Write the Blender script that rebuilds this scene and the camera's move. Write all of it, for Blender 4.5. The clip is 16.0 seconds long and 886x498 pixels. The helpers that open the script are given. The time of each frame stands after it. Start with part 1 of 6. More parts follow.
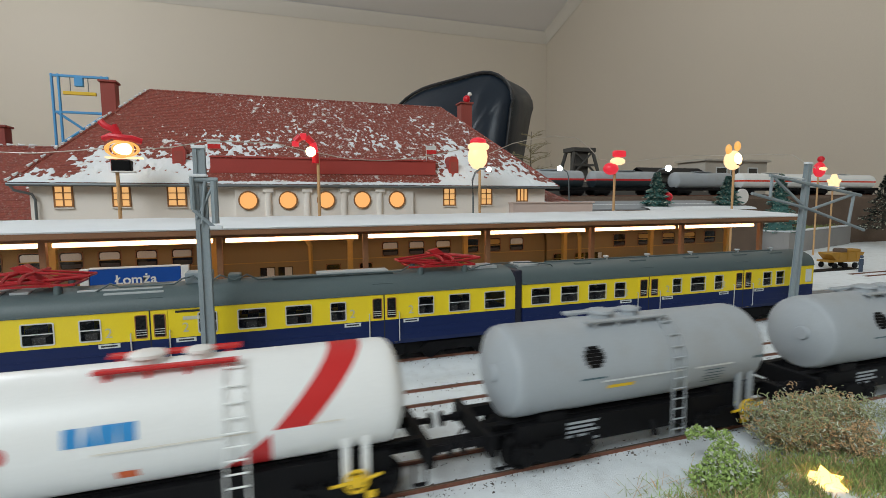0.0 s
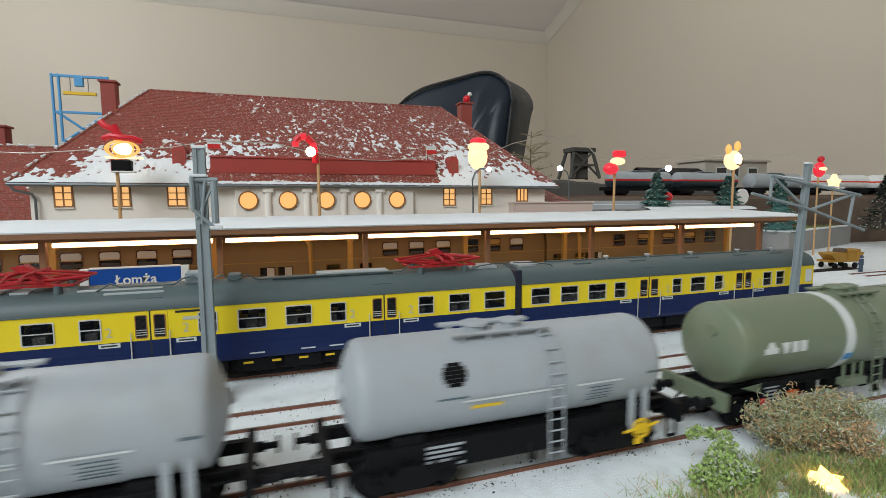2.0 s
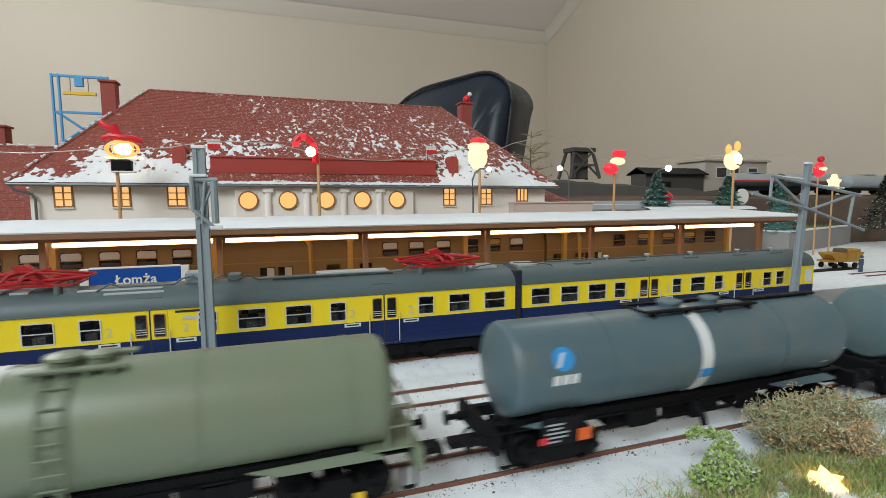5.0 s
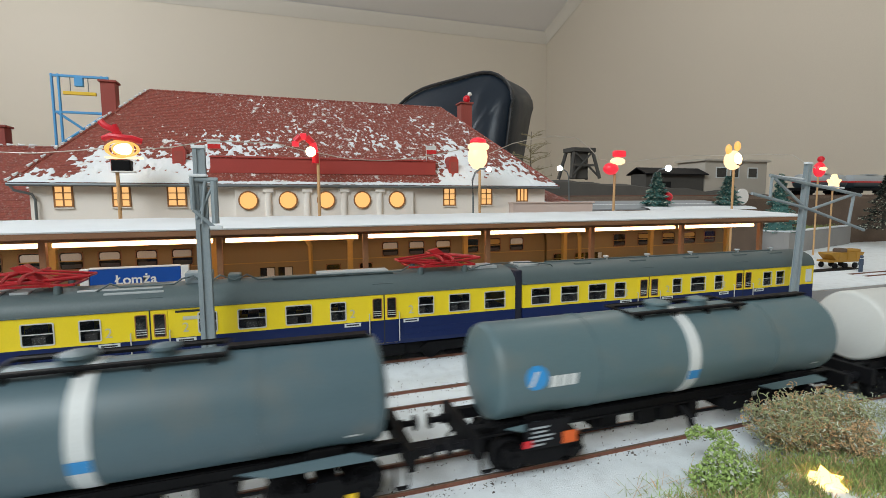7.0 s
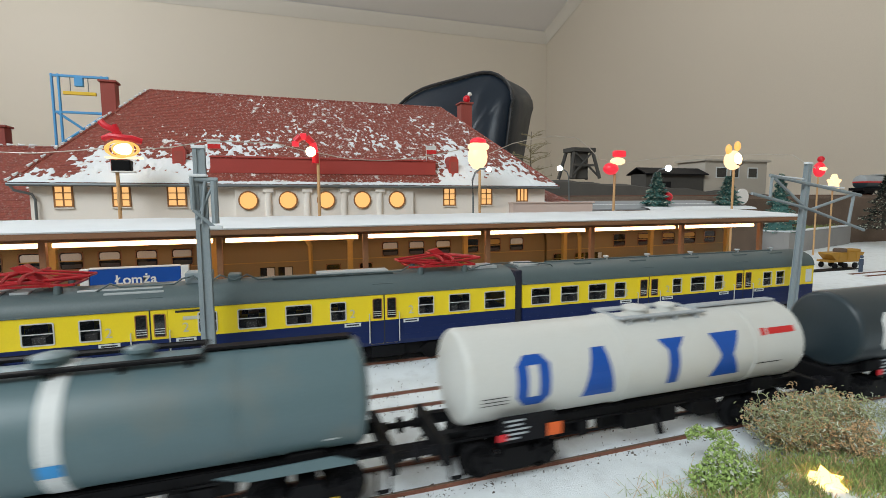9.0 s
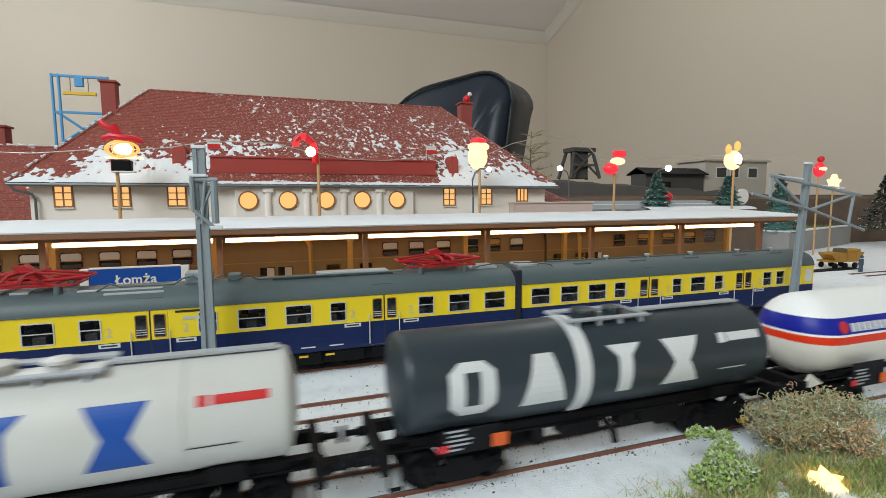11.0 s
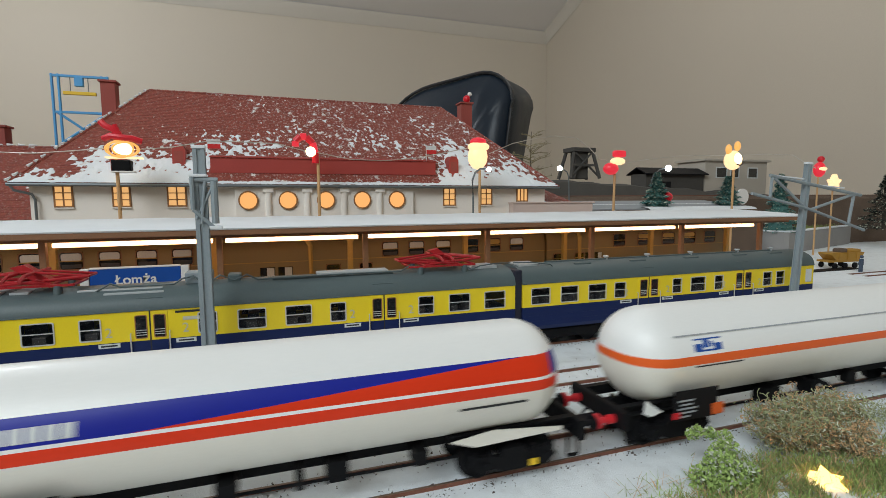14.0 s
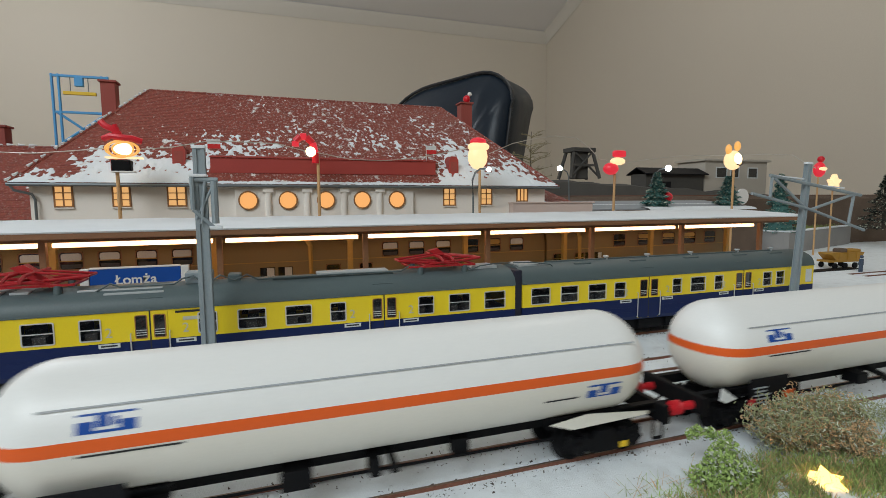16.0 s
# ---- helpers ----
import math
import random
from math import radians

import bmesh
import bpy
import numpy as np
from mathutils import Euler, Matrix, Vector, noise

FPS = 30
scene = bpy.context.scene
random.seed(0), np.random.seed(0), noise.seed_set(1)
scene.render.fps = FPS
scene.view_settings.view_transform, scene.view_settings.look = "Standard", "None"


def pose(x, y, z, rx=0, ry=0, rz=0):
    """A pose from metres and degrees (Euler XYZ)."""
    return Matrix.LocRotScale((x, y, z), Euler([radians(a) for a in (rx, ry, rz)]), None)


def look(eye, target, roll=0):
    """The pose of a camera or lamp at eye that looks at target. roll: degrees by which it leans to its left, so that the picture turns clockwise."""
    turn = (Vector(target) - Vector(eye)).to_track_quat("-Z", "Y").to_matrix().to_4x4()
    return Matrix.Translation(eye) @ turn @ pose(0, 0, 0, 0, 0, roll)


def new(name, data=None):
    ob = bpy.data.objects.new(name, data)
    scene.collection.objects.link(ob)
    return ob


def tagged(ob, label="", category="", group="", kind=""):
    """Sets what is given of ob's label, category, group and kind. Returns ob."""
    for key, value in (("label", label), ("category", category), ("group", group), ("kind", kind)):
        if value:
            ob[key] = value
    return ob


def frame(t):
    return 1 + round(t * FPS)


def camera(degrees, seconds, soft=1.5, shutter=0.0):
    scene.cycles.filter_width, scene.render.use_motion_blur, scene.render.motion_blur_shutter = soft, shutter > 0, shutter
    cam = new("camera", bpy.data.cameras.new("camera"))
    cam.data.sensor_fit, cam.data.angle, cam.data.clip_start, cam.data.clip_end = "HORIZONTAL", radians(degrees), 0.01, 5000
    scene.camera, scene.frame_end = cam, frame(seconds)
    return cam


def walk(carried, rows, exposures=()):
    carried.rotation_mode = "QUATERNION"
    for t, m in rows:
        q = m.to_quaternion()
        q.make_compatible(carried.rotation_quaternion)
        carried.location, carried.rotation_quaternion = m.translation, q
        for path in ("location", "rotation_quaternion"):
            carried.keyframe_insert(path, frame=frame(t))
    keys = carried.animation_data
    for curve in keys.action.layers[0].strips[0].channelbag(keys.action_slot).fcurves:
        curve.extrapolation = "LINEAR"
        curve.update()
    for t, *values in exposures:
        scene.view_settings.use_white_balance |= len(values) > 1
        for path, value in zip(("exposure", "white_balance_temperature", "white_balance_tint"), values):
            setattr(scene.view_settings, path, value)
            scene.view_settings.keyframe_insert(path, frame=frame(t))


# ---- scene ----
cam = camera(83.21, 16.0, soft=0.62, shutter=0.8)
YAW, PITCH = radians(19.03), radians(5.576)
EYE = (0.0, 0.0, 0.0873)
AIM = (math.sin(YAW) * math.cos(PITCH), math.cos(YAW) * math.cos(PITCH), 0.0873 - math.sin(PITCH))
STAND = look(EYE, AIM, -0.367)
walk(cam, [(0, STAND), (16.0, STAND)], [(0, -0.15), (1.5, 0.0), (3.5, 0.12), (6.5, 0.17), (9.0, 0.17), (12.0, 0.13), (13.0, 0.0), (14.0, -0.17), (15.0, -0.2), (16.0, -0.27)])

# ---- light: an evening room with a ceiling panel and two added fill lamps, all out of view, and the layout's own small lamps ----
world = bpy.data.worlds.new("world")
world.use_nodes = True
scene.world = world
world.node_tree.nodes["Background"].inputs[0].default_value = (0.006, 0.006, 0.007, 1)


def ceiling_panel(name, x, y, z, size, watts, colour, at):
    lamp = bpy.data.lights.new(name, "AREA")
    lamp.shape, lamp.size, lamp.size_y, lamp.energy, lamp.color = "RECTANGLE", size, size * 0.7, watts, colour
    ob = new(name, lamp)
    ob.matrix_world = look((x, y, z), at)
    return ob


# the panel over the room's other half, behind the camera
ceiling_panel("room_light", -1.25, -0.95, 1.5, 1.4, 41, (0.875, 0.96, 1.0), (0.1, 0.5, 0.05))


def fill_lamp(name, x, y, z, watts, colour):
    lamp = bpy.data.lights.new(name, "POINT")
    lamp.shadow_soft_size, lamp.energy, lamp.color = 0.16, watts, colour
    new(name, lamp).location = (x, y, z)


# added lamps, never in view, that brighten the back walls and ceiling
fill_lamp("unseen_fill", -1.2, 2.3, 1.25, 24, (0.91, 0.96, 1.0))
fill_lamp("unseen_fill", 1.15, 1.3, 1.45, 8, (1.0, 0.96, 0.89))


# ---- materials ----
def nodes_of(m):
    m.use_nodes = True
    nt = m.node_tree
    return nt, nt.nodes["Principled BSDF"]


def mat(name, colour, rough=0.5, metal=0.0, vary=0.12, scale=300.0, bump=0.0, fine=1500.0, coat=0.0, dirt=None, dirt_amount=0.0, glow=0.0, island=0.0, depth=0.0004):
    """A surface with variation at two scales: soft stains and fine grain."""
    m = bpy.data.materials.new(name)
    nt, bsdf = nodes_of(m)
    tc = nt.nodes.new("ShaderNodeTexCoord")
    big = nt.nodes.new("ShaderNodeTexNoise")
    big.inputs["Scale"].default_value, big.inputs["Detail"].default_value = scale * 0.12, 5
    small = nt.nodes.new("ShaderNodeTexNoise")
    small.inputs["Scale"].default_value, small.inputs["Detail"].default_value = fine, 4
    nt.links.new(tc.outputs["Object"], big.inputs["Vector"])
    nt.links.new(tc.outputs["Object"], small.inputs["Vector"])
    add = nt.nodes.new("ShaderNodeMath")
    add.operation = "ADD"
    nt.links.new(big.outputs["Fac"], add.inputs[0])
    nt.links.new(small.outputs["Fac"], add.inputs[1])
    rng = nt.nodes.new("ShaderNodeMapRange")
    rng.inputs["From Min"].default_value, rng.inputs["From Max"].default_value = 0.6, 1.4
    rng.inputs["To Min"].default_value, rng.inputs["To Max"].default_value = 1 - vary, 1 + vary
    nt.links.new(add.outputs[0], rng.inputs["Value"])
    mul = nt.nodes.new("ShaderNodeMix")
    mul.data_type, mul.blend_type = "RGBA", "MULTIPLY"
    mul.inputs["Factor"].default_value = 1
    base = [c * (0.25 if glow else 1) for c in colour]
    mul.inputs[6].default_value = (*base, 1)
    nt.links.new(rng.outputs[0], mul.inputs[7])
    last = mul.outputs[2]
    if island:
        info = nt.nodes.new("ShaderNodeNewGeometry")
        r2 = nt.nodes.new("ShaderNodeMapRange")
        r2.inputs["To Min"].default_value, r2.inputs["To Max"].default_value = 1 - island, 1 + island
        nt.links.new(info.outputs["Random Per Island"], r2.inputs["Value"])
        m2 = nt.nodes.new("ShaderNodeMix")
        m2.data_type, m2.blend_type = "RGBA", "MULTIPLY"
        m2.inputs["Factor"].default_value = 1
        nt.links.new(last, m2.inputs[6])
        nt.links.new(r2.outputs[0], m2.inputs[7])
        last = m2.outputs[2]
    if dirt:
        spot = nt.nodes.new("ShaderNodeTexNoise")
        spot.inputs["Scale"].default_value, spot.inputs["Detail"].default_value = scale * 0.5, 8
        nt.links.new(tc.outputs["Object"], spot.inputs["Vector"])
        r3 = nt.nodes.new("ShaderNodeMapRange")
        r3.inputs["From Min"].default_value, r3.inputs["From Max"].default_value = 0.5, 0.72
        r3.inputs["To Max"].default_value = dirt_amount
        nt.links.new(spot.outputs["Fac"], r3.inputs["Value"])
        m3 = nt.nodes.new("ShaderNodeMix")
        m3.data_type = "RGBA"
        nt.links.new(r3.outputs[0], m3.inputs["Factor"])
        nt.links.new(last, m3.inputs[6])
        m3.inputs[7].default_value = (*dirt, 1)
        last = m3.outputs[2]
    nt.links.new(last, bsdf.inputs["Base Color"])
    rr = nt.nodes.new("ShaderNodeMapRange")
    rr.inputs["To Min"].default_value, rr.inputs["To Max"].default_value = max(0.02, rough - 0.08), min(1, rough + 0.08)
    nt.links.new(big.outputs["Fac"], rr.inputs["Value"])
    nt.links.new(rr.outputs[0], bsdf.inputs["Roughness"])
    bsdf.inputs["Metallic"].default_value = metal
    bsdf.inputs["Coat Weight"].default_value = coat
    if bump:
        b = nt.nodes.new("ShaderNodeBump")
        b.inputs["Strength"].default_value, b.inputs["Distance"].default_value = bump, depth
        nt.links.new(small.outputs["Fac"], b.inputs["Height"])
        nt.links.new(b.outputs[0], bsdf.inputs["Normal"])
    if glow:
        bsdf.inputs["Emission Color"].default_value = (*colour, 1)
        bsdf.inputs["Emission Strength"].default_value = glow
    return m


WALL = mat("wall_paint", (0.66, 0.60, 0.51), 0.85, vary=0.03, scale=8, fine=200, bump=0.1)
CEIL = mat("ceiling_paint", (0.84, 0.84, 0.85), 0.85, vary=0.03, scale=8, fine=200)
CORNICE = mat("cornice_paint", (0.72, 0.69, 0.63), 0.7, vary=0.03, scale=8, fine=200)
FLOOR = mat("floor_laminate", (0.30, 0.22, 0.15), 0.5, scale=20, fine=120)
BOARD = mat("layout_board", (0.30, 0.25, 0.2), 0.7, scale=30, fine=300)
SNOW = mat("scenic_snow", (0.83, 0.885, 0.92), 0.7, vary=0.05, scale=300, fine=2500, bump=0.6, dirt=(0.30, 0.29, 0.28), dirt_amount=0.16)
SNOWTOP = mat("canopy_snow", (0.80, 0.84, 0.87), 0.7, vary=0.05, scale=300, fine=2500, bump=0.6)
ROADM = mat("grey_road", (0.30, 0.32, 0.34), 0.8, scale=60, fine=1200, bump=0.3)
EARTH = mat("brown_embankment", (0.13, 0.09, 0.065), 0.9, vary=0.4, scale=200, fine=1800, bump=0.8)
GRAVEL = mat("dark_ballast", (0.10, 0.085, 0.08), 0.9, vary=0.4, island=0.4)
RUST = mat("rusty_rail", (0.20, 0.075, 0.045), 0.6, vary=0.3, scale=400)
STEEL = mat("polished_railhead", (0.32, 0.24, 0.20), 0.32, 0.8, vary=0.2, scale=500)
SLEEPER = mat("sleeper", (0.12, 0.085, 0.065), 0.85, vary=0.3, scale=500)
BLACK = mat("black_plastic", (0.010, 0.010, 0.012), 0.55, vary=0.3, scale=400)
DARKFR = mat("underframe_black", (0.007, 0.007, 0.008), 0.6, vary=0.4, scale=500)
for m in (BLACK, DARKFR):
    m.node_tree.nodes["Principled BSDF"].inputs["Specular IOR Level"].default_value = 0.12
YELLOW = mat("yellow_lacquer", (0.88, 0.67, 0.02), 0.38, vary=0.04, scale=100, coat=0.2)
NAVY = mat("navy_lacquer", (0.006, 0.017, 0.085), 0.45, vary=0.08, scale=100)
NAVY.node_tree.nodes["Principled BSDF"].inputs["Specular IOR Level"].default_value = 0.3
ROOFGREY = mat("roof_grey", (0.080, 0.112, 0.118), 0.5, vary=0.12, scale=150)
DUSTROOF = mat("roof_hatch_grey", (0.42, 0.45, 0.46), 0.55, vary=0.12, scale=150)
FRAMEAL = mat("window_frame_aluminium", (0.70, 0.70, 0.68), 0.35, 0.4, vary=0.05)
GLASSD = mat("dark_window_glass", (0.02, 0.021, 0.022), 0.06, vary=0.1, coat=0.5)
PANE = mat("tinted_window_pane", (0.02, 0.024, 0.026), 0.05, vary=0.05)
PANE.node_tree.nodes["Principled BSDF"].inputs["Alpha"].default_value = 0.16
SEAT = mat("seat_dark_leatherette", (0.055, 0.052, 0.055), 0.5)
RUBBER = mat("black_gangway_rubber", (0.012, 0.014, 0.03), 0.6)
PANRED = mat("pantograph_red", (0.40, 0.012, 0.018), 0.4, vary=0.1)
WHITE = mat("white_lacquer", (0.80, 0.80, 0.77), 0.33, vary=0.03, scale=100, coat=0.25)
CREAM = mat("cream_lacquer", (0.76, 0.73, 0.65), 0.35, vary=0.05, scale=100, coat=0.2)
LETTER = mat("grey_lettering", (0.55, 0.53, 0.42), 0.5)
WPLATE = mat("white_plate", (0.64, 0.67, 0.67), 0.5)
INK = mat("black_print", (0.02, 0.02, 0.02), 0.6)
TGREY = mat("tank_light_grey", (0.37, 0.405, 0.435), 0.5, vary=0.06, scale=120, dirt=(0.24, 0.19, 0.13), dirt_amount=0.22)
TGREEN = mat("tank_olive_green", (0.17, 0.21, 0.14), 0.38, vary=0.07, scale=120, dirt=(0.24, 0.19, 0.13), dirt_amount=0.22)
TTEAL = mat("tank_blue_grey", (0.098, 0.158, 0.176), 0.42, vary=0.08, scale=120, dirt=(0.24, 0.19, 0.13), dirt_amount=0.22)
TSLATE = mat("tank_slate_blue", (0.080, 0.132, 0.156), 0.40, vary=0.08, scale=120, dirt=(0.24, 0.19, 0.13), dirt_amount=0.22)
TBLACK = mat("tank_anthracite", (0.022, 0.036, 0.045), 0.38, vary=0.1, scale=120)
TIVORY = mat("tank_dull_white", (0.59, 0.60, 0.575), 0.45, vary=0.05, scale=120, dirt=(0.45, 0.40, 0.32), dirt_amount=0.15)
TWHITE = mat("tank_white", (0.85, 0.865, 0.855), 0.42, vary=0.04, scale=120, coat=0.1)
SRED = mat("stripe_red", (0.58, 0.03, 0.03), 0.38, vary=0.04)
SORANGE = mat("stripe_orange_red", (0.74, 0.040, 0.008), 0.38, vary=0.04)
STANGER = mat("stripe_tangerine", (0.80, 0.125, 0.02), 0.38, vary=0.04)
SBLUE = mat("stripe_blue", (0.008, 0.017, 0.29), 0.38, vary=0.04)
LBLUE = mat("logo_blue", (0.012, 0.08, 0.37), 0.4, vary=0.04)
CYAN = mat("logo_light_blue", (0.03, 0.27, 0.62), 0.4, vary=0.04)
for m in (SRED, SORANGE, STANGER, SBLUE, LBLUE):
    m.node_tree.nodes["Principled BSDF"].inputs["Specular IOR Level"].default_value = 0.3
ORANGE = mat("hazard_orange", (0.70, 0.12, 0.02), 0.5, vary=0.1)
BRIGHTY = mat("handwheel_yellow", (0.80, 0.52, 0.02), 0.45, vary=0.08)
BUFRED = mat("buffer_red", (0.62, 0.02, 0.03), 0.45, vary=0.1)
MASTGREY = mat("mast_grey", (0.27, 0.32, 0.345), 0.55, vary=0.12, scale=300)
BRASS = mat("coach_brown", (0.27, 0.19, 0.085), 0.45, vary=0.12, scale=120)
POSTM = mat("canopy_post_ochre", (0.50, 0.31, 0.08), 0.55, vary=0.12, scale=300)
POSTDARK = mat("canopy_beam_brown", (0.26, 0.125, 0.06), 0.6, vary=0.2, scale=300)
STRIP = mat("led_strip_warm", (1.0, 0.58, 0.30), 0.5, glow=4.4)
PLASTER = mat("cream_plaster", (0.86, 0.81, 0.75), 0.8, vary=0.06, scale=100, fine=1200, bump=0.2)
CHIMNEY = mat("red_brick_chimney", (0.30, 0.06, 0.045), 0.7, vary=0.15)
REDBOARD = mat("red_dormer_board", (0.36, 0.045, 0.035), 0.55, vary=0.1)
WINGLOW = mat("lit_window_amber", (1.0, 0.54, 0.20), 0.4, glow=0.85)
WOODFR = mat("window_wood", (0.33, 0.15, 0.05), 0.6)
GUTTER = mat("zinc_gutter", (0.17, 0.19, 0.20), 0.45, 0.4)
LEATHER = mat("chair_leather_black", (0.013, 0.022, 0.036), 0.36, vary=0.12, scale=12, fine=9, bump=0.4, depth=0.012)
LEATHER.node_tree.nodes["Principled BSDF"].inputs["Specular IOR Level"].default_value = 0.32
PIPING = mat("chair_piping", (0.018, 0.02, 0.024), 0.4)
BLUEFR = mat("crane_blue", (0.07, 0.34, 0.68), 0.45, vary=0.1)
CONC = mat("grey_concrete", (0.33, 0.32, 0.31), 0.85, vary=0.12, scale=200, fine=2000, bump=0.3)
STICK = mat("wooden_stick", (0.60, 0.36, 0.17), 0.6, vary=0.12, scale=400)
WARMGLOW = mat("bulb_warm_white", (1.0, 0.68, 0.36), 0.4, glow=1.45)
COREGLOW = mat("bulb_core", (1.0, 0.76, 0.44), 0.4, glow=4.5)
AMBERGLOW = mat("bulb_amber_rim", (1.0, 0.50, 0.13), 0.4, glow=1.0)
REDGLOW = mat("red_plastic_lit", (0.95, 0.035, 0.06), 0.35, glow=0.75)
REDPL = mat("red_plastic", (0.70, 0.015, 0.03), 0.35)
WHITEPL = mat("white_plastic", (0.8, 0.78, 0.75), 0.4)
COLDGLOW = mat("bulb_cold_white", (0.85, 0.95, 1.0), 0.4, glow=14)
YELGLOW = mat("bulb_star_yellow", (1.0, 0.54, 0.12), 0.4, glow=5.5)
WIRE = mat("silver_wire", (0.72, 0.68, 0.62), 0.3, 0.8)
TWIG = mat("dry_twig", (0.30, 0.26, 0.15), 0.9, vary=0.3, island=0.25)
MOSS = mat("dry_moss_foliage", (0.37, 0.40, 0.215), 0.9, vary=0.3, island=0.25)
RUSTLEAF = mat("rusty_foliage", (0.60, 0.39, 0.21), 0.9, vary=0.3, island=0.25)
FROST = mat("frosted_foliage", (0.54, 0.57, 0.46), 0.9, vary=0.2, island=0.25)
GREENLEAF = mat("green_foliage", (0.34, 0.47, 0.14), 0.8, vary=0.3, island=0.25)
GRASS = mat("static_grass", (0.29, 0.34, 0.12), 0.9, vary=0.3, island=0.25)
PINE = mat("pine_needles", (0.10, 0.245, 0.225), 0.9, vary=0.3, island=0.25)
PINEDARK = mat("dark_pine_needles", (0.010, 0.022, 0.018), 0.9, vary=0.3, island=0.25)
BARK = mat("tree_bark", (0.09, 0.075, 0.06), 0.9, vary=0.3)
DARKHUT = mat("dark_timber", (0.07, 0.066, 0.06), 0.8, vary=0.2)
LIGHTHUT = mat("pale_plaster", (0.50, 0.46, 0.40), 0.8, vary=0.05)
OLIVECART = mat("cart_ochre", (0.40, 0.21, 0.03), 0.55, vary=0.1)
PINKWALL = mat("pale_pink_plaster", (0.66, 0.53, 0.48), 0.8, vary=0.05)


def roof_material(name, reach):
    """Small red clay tiles with patches and flecks of snow, thicker towards the eaves where it slid down."""
    m = bpy.data.materials.new(name)
    nt, bsdf = nodes_of(m)
    tc = nt.nodes.new("ShaderNodeTexCoord")
    geo = nt.nodes.new("ShaderNodeNewGeometry")
    tile = nt.nodes.new("ShaderNodeMapRange")
    tile.inputs["To Min"].default_value, tile.inputs["To Max"].default_value = 0.84, 1.16
    nt.links.new(geo.outputs["Random Per Island"], tile.inputs["Value"])
    col = nt.nodes.new("ShaderNodeMix")
    col.data_type, col.blend_type = "RGBA", "MULTIPLY"
    col.inputs["Factor"].default_value = 1
    col.inputs[6].default_value = (0.27, 0.062, 0.042, 1)
    nt.links.new(tile.outputs[0], col.inputs[7])

    def spots(scale, lo, hi, detail):
        n = nt.nodes.new("ShaderNodeTexNoise")
        n.inputs["Scale"].default_value, n.inputs["Detail"].default_value, n.inputs["Roughness"].default_value = scale, detail, 0.6
        nt.links.new(tc.outputs["Object"], n.inputs["Vector"])
        r = nt.nodes.new("ShaderNodeMapRange")
        r.inputs["From Min"].default_value, r.inputs["From Max"].default_value = lo, hi
        nt.links.new(n.outputs["Fac"], r.inputs["Value"])
        return n, r

    sep = nt.nodes.new("ShaderNodeSeparateXYZ")
    nt.links.new(tc.outputs["Object"], sep.inputs[0])
    low = nt.nodes.new("ShaderNodeMapRange")
    low.inputs["From Min"].default_value, low.inputs["From Max"].default_value = 0.155, 0.104
    low.inputs["To Min"].default_value, low.inputs["To Max"].default_value = -0.055, reach
    nt.links.new(sep.outputs[2], low.inputs["Value"])
    big = nt.nodes.new("ShaderNodeTexNoise")
    big.inputs["Scale"].default_value, big.inputs["Detail"].default_value = 16, 2
    nt.links.new(tc.outputs["Object"], big.inputs["Vector"])
    fine = nt.nodes.new("ShaderNodeTexNoise")
    fine.inputs["Scale"].default_value, fine.inputs["Detail"].default_value, fine.inputs["Roughness"].default_value = 140, 4, 0.6
    nt.links.new(tc.outputs["Object"], fine.inputs["Vector"])
    a = nt.nodes.new("ShaderNodeMath")
    a.operation = "MULTIPLY_ADD"
    a.inputs[1].default_value = 0.62
    nt.links.new(big.outputs["Fac"], a.inputs[0])
    nt.links.new(fine.outputs["Fac"], a.inputs[2])
    b = nt.nodes.new("ShaderNodeMath")
    b.operation = "ADD"
    nt.links.new(a.outputs[0], b.inputs[0])
    nt.links.new(low.outputs[0], b.inputs[1])
    cover = nt.nodes.new("ShaderNodeMapRange")
    cover.inputs["From Min"].default_value, cover.inputs["From Max"].default_value = 0.90, 0.945
    nt.links.new(b.outputs[0], cover.inputs["Value"])
    # a thin dusting of single flakes
    _, dust = spots(520, 0.55, 0.63, 3)
    dusthalf = nt.nodes.new("ShaderNodeMath")
    dusthalf.operation = "MULTIPLY"
    # the dusting lies thick over the middle of the slope and thins out towards one end
    spread = nt.nodes.new("ShaderNodeMapRange")
    spread.interpolation_type = "SMOOTHSTEP"
    spread.inputs["From Min"].default_value, spread.inputs["From Max"].default_value = -0.09, 0.05
    spread.inputs["To Min"].default_value, spread.inputs["To Max"].default_value = 0.12, 0.5
    nt.links.new(sep.outputs[0], spread.inputs["Value"])
    nt.links.new(spread.outputs[0], dusthalf.inputs[1])
    nt.links.new(dust.outputs[0], dusthalf.inputs[0])
    mx = nt.nodes.new("ShaderNodeMath")
    mx.operation = "MAXIMUM"
    nt.links.new(cover.outputs[0], mx.inputs[0])
    nt.links.new(dusthalf.outputs[0], mx.inputs[1])
    fin = nt.nodes.new("ShaderNodeMix")
    fin.data_type = "RGBA"
    nt.links.new(mx.outputs[0], fin.inputs["Factor"])
    nt.links.new(col.outputs[2], fin.inputs[6])
    fin.inputs[7].default_value = (0.80, 0.78, 0.77, 1)
    nt.links.new(fin.outputs[2], bsdf.inputs["Base Color"])
    bsdf.inputs["Roughness"].default_value = 0.65
    bp = nt.nodes.new("ShaderNodeBump")
    bp.inputs["Strength"].default_value, bp.inputs["Distance"].default_value = 0.8, 0.0006
    nt.links.new(mx.outputs[0], bp.inputs["Height"])
    nt.links.new(bp.outputs[0], bsdf.inputs["Normal"])
    return m


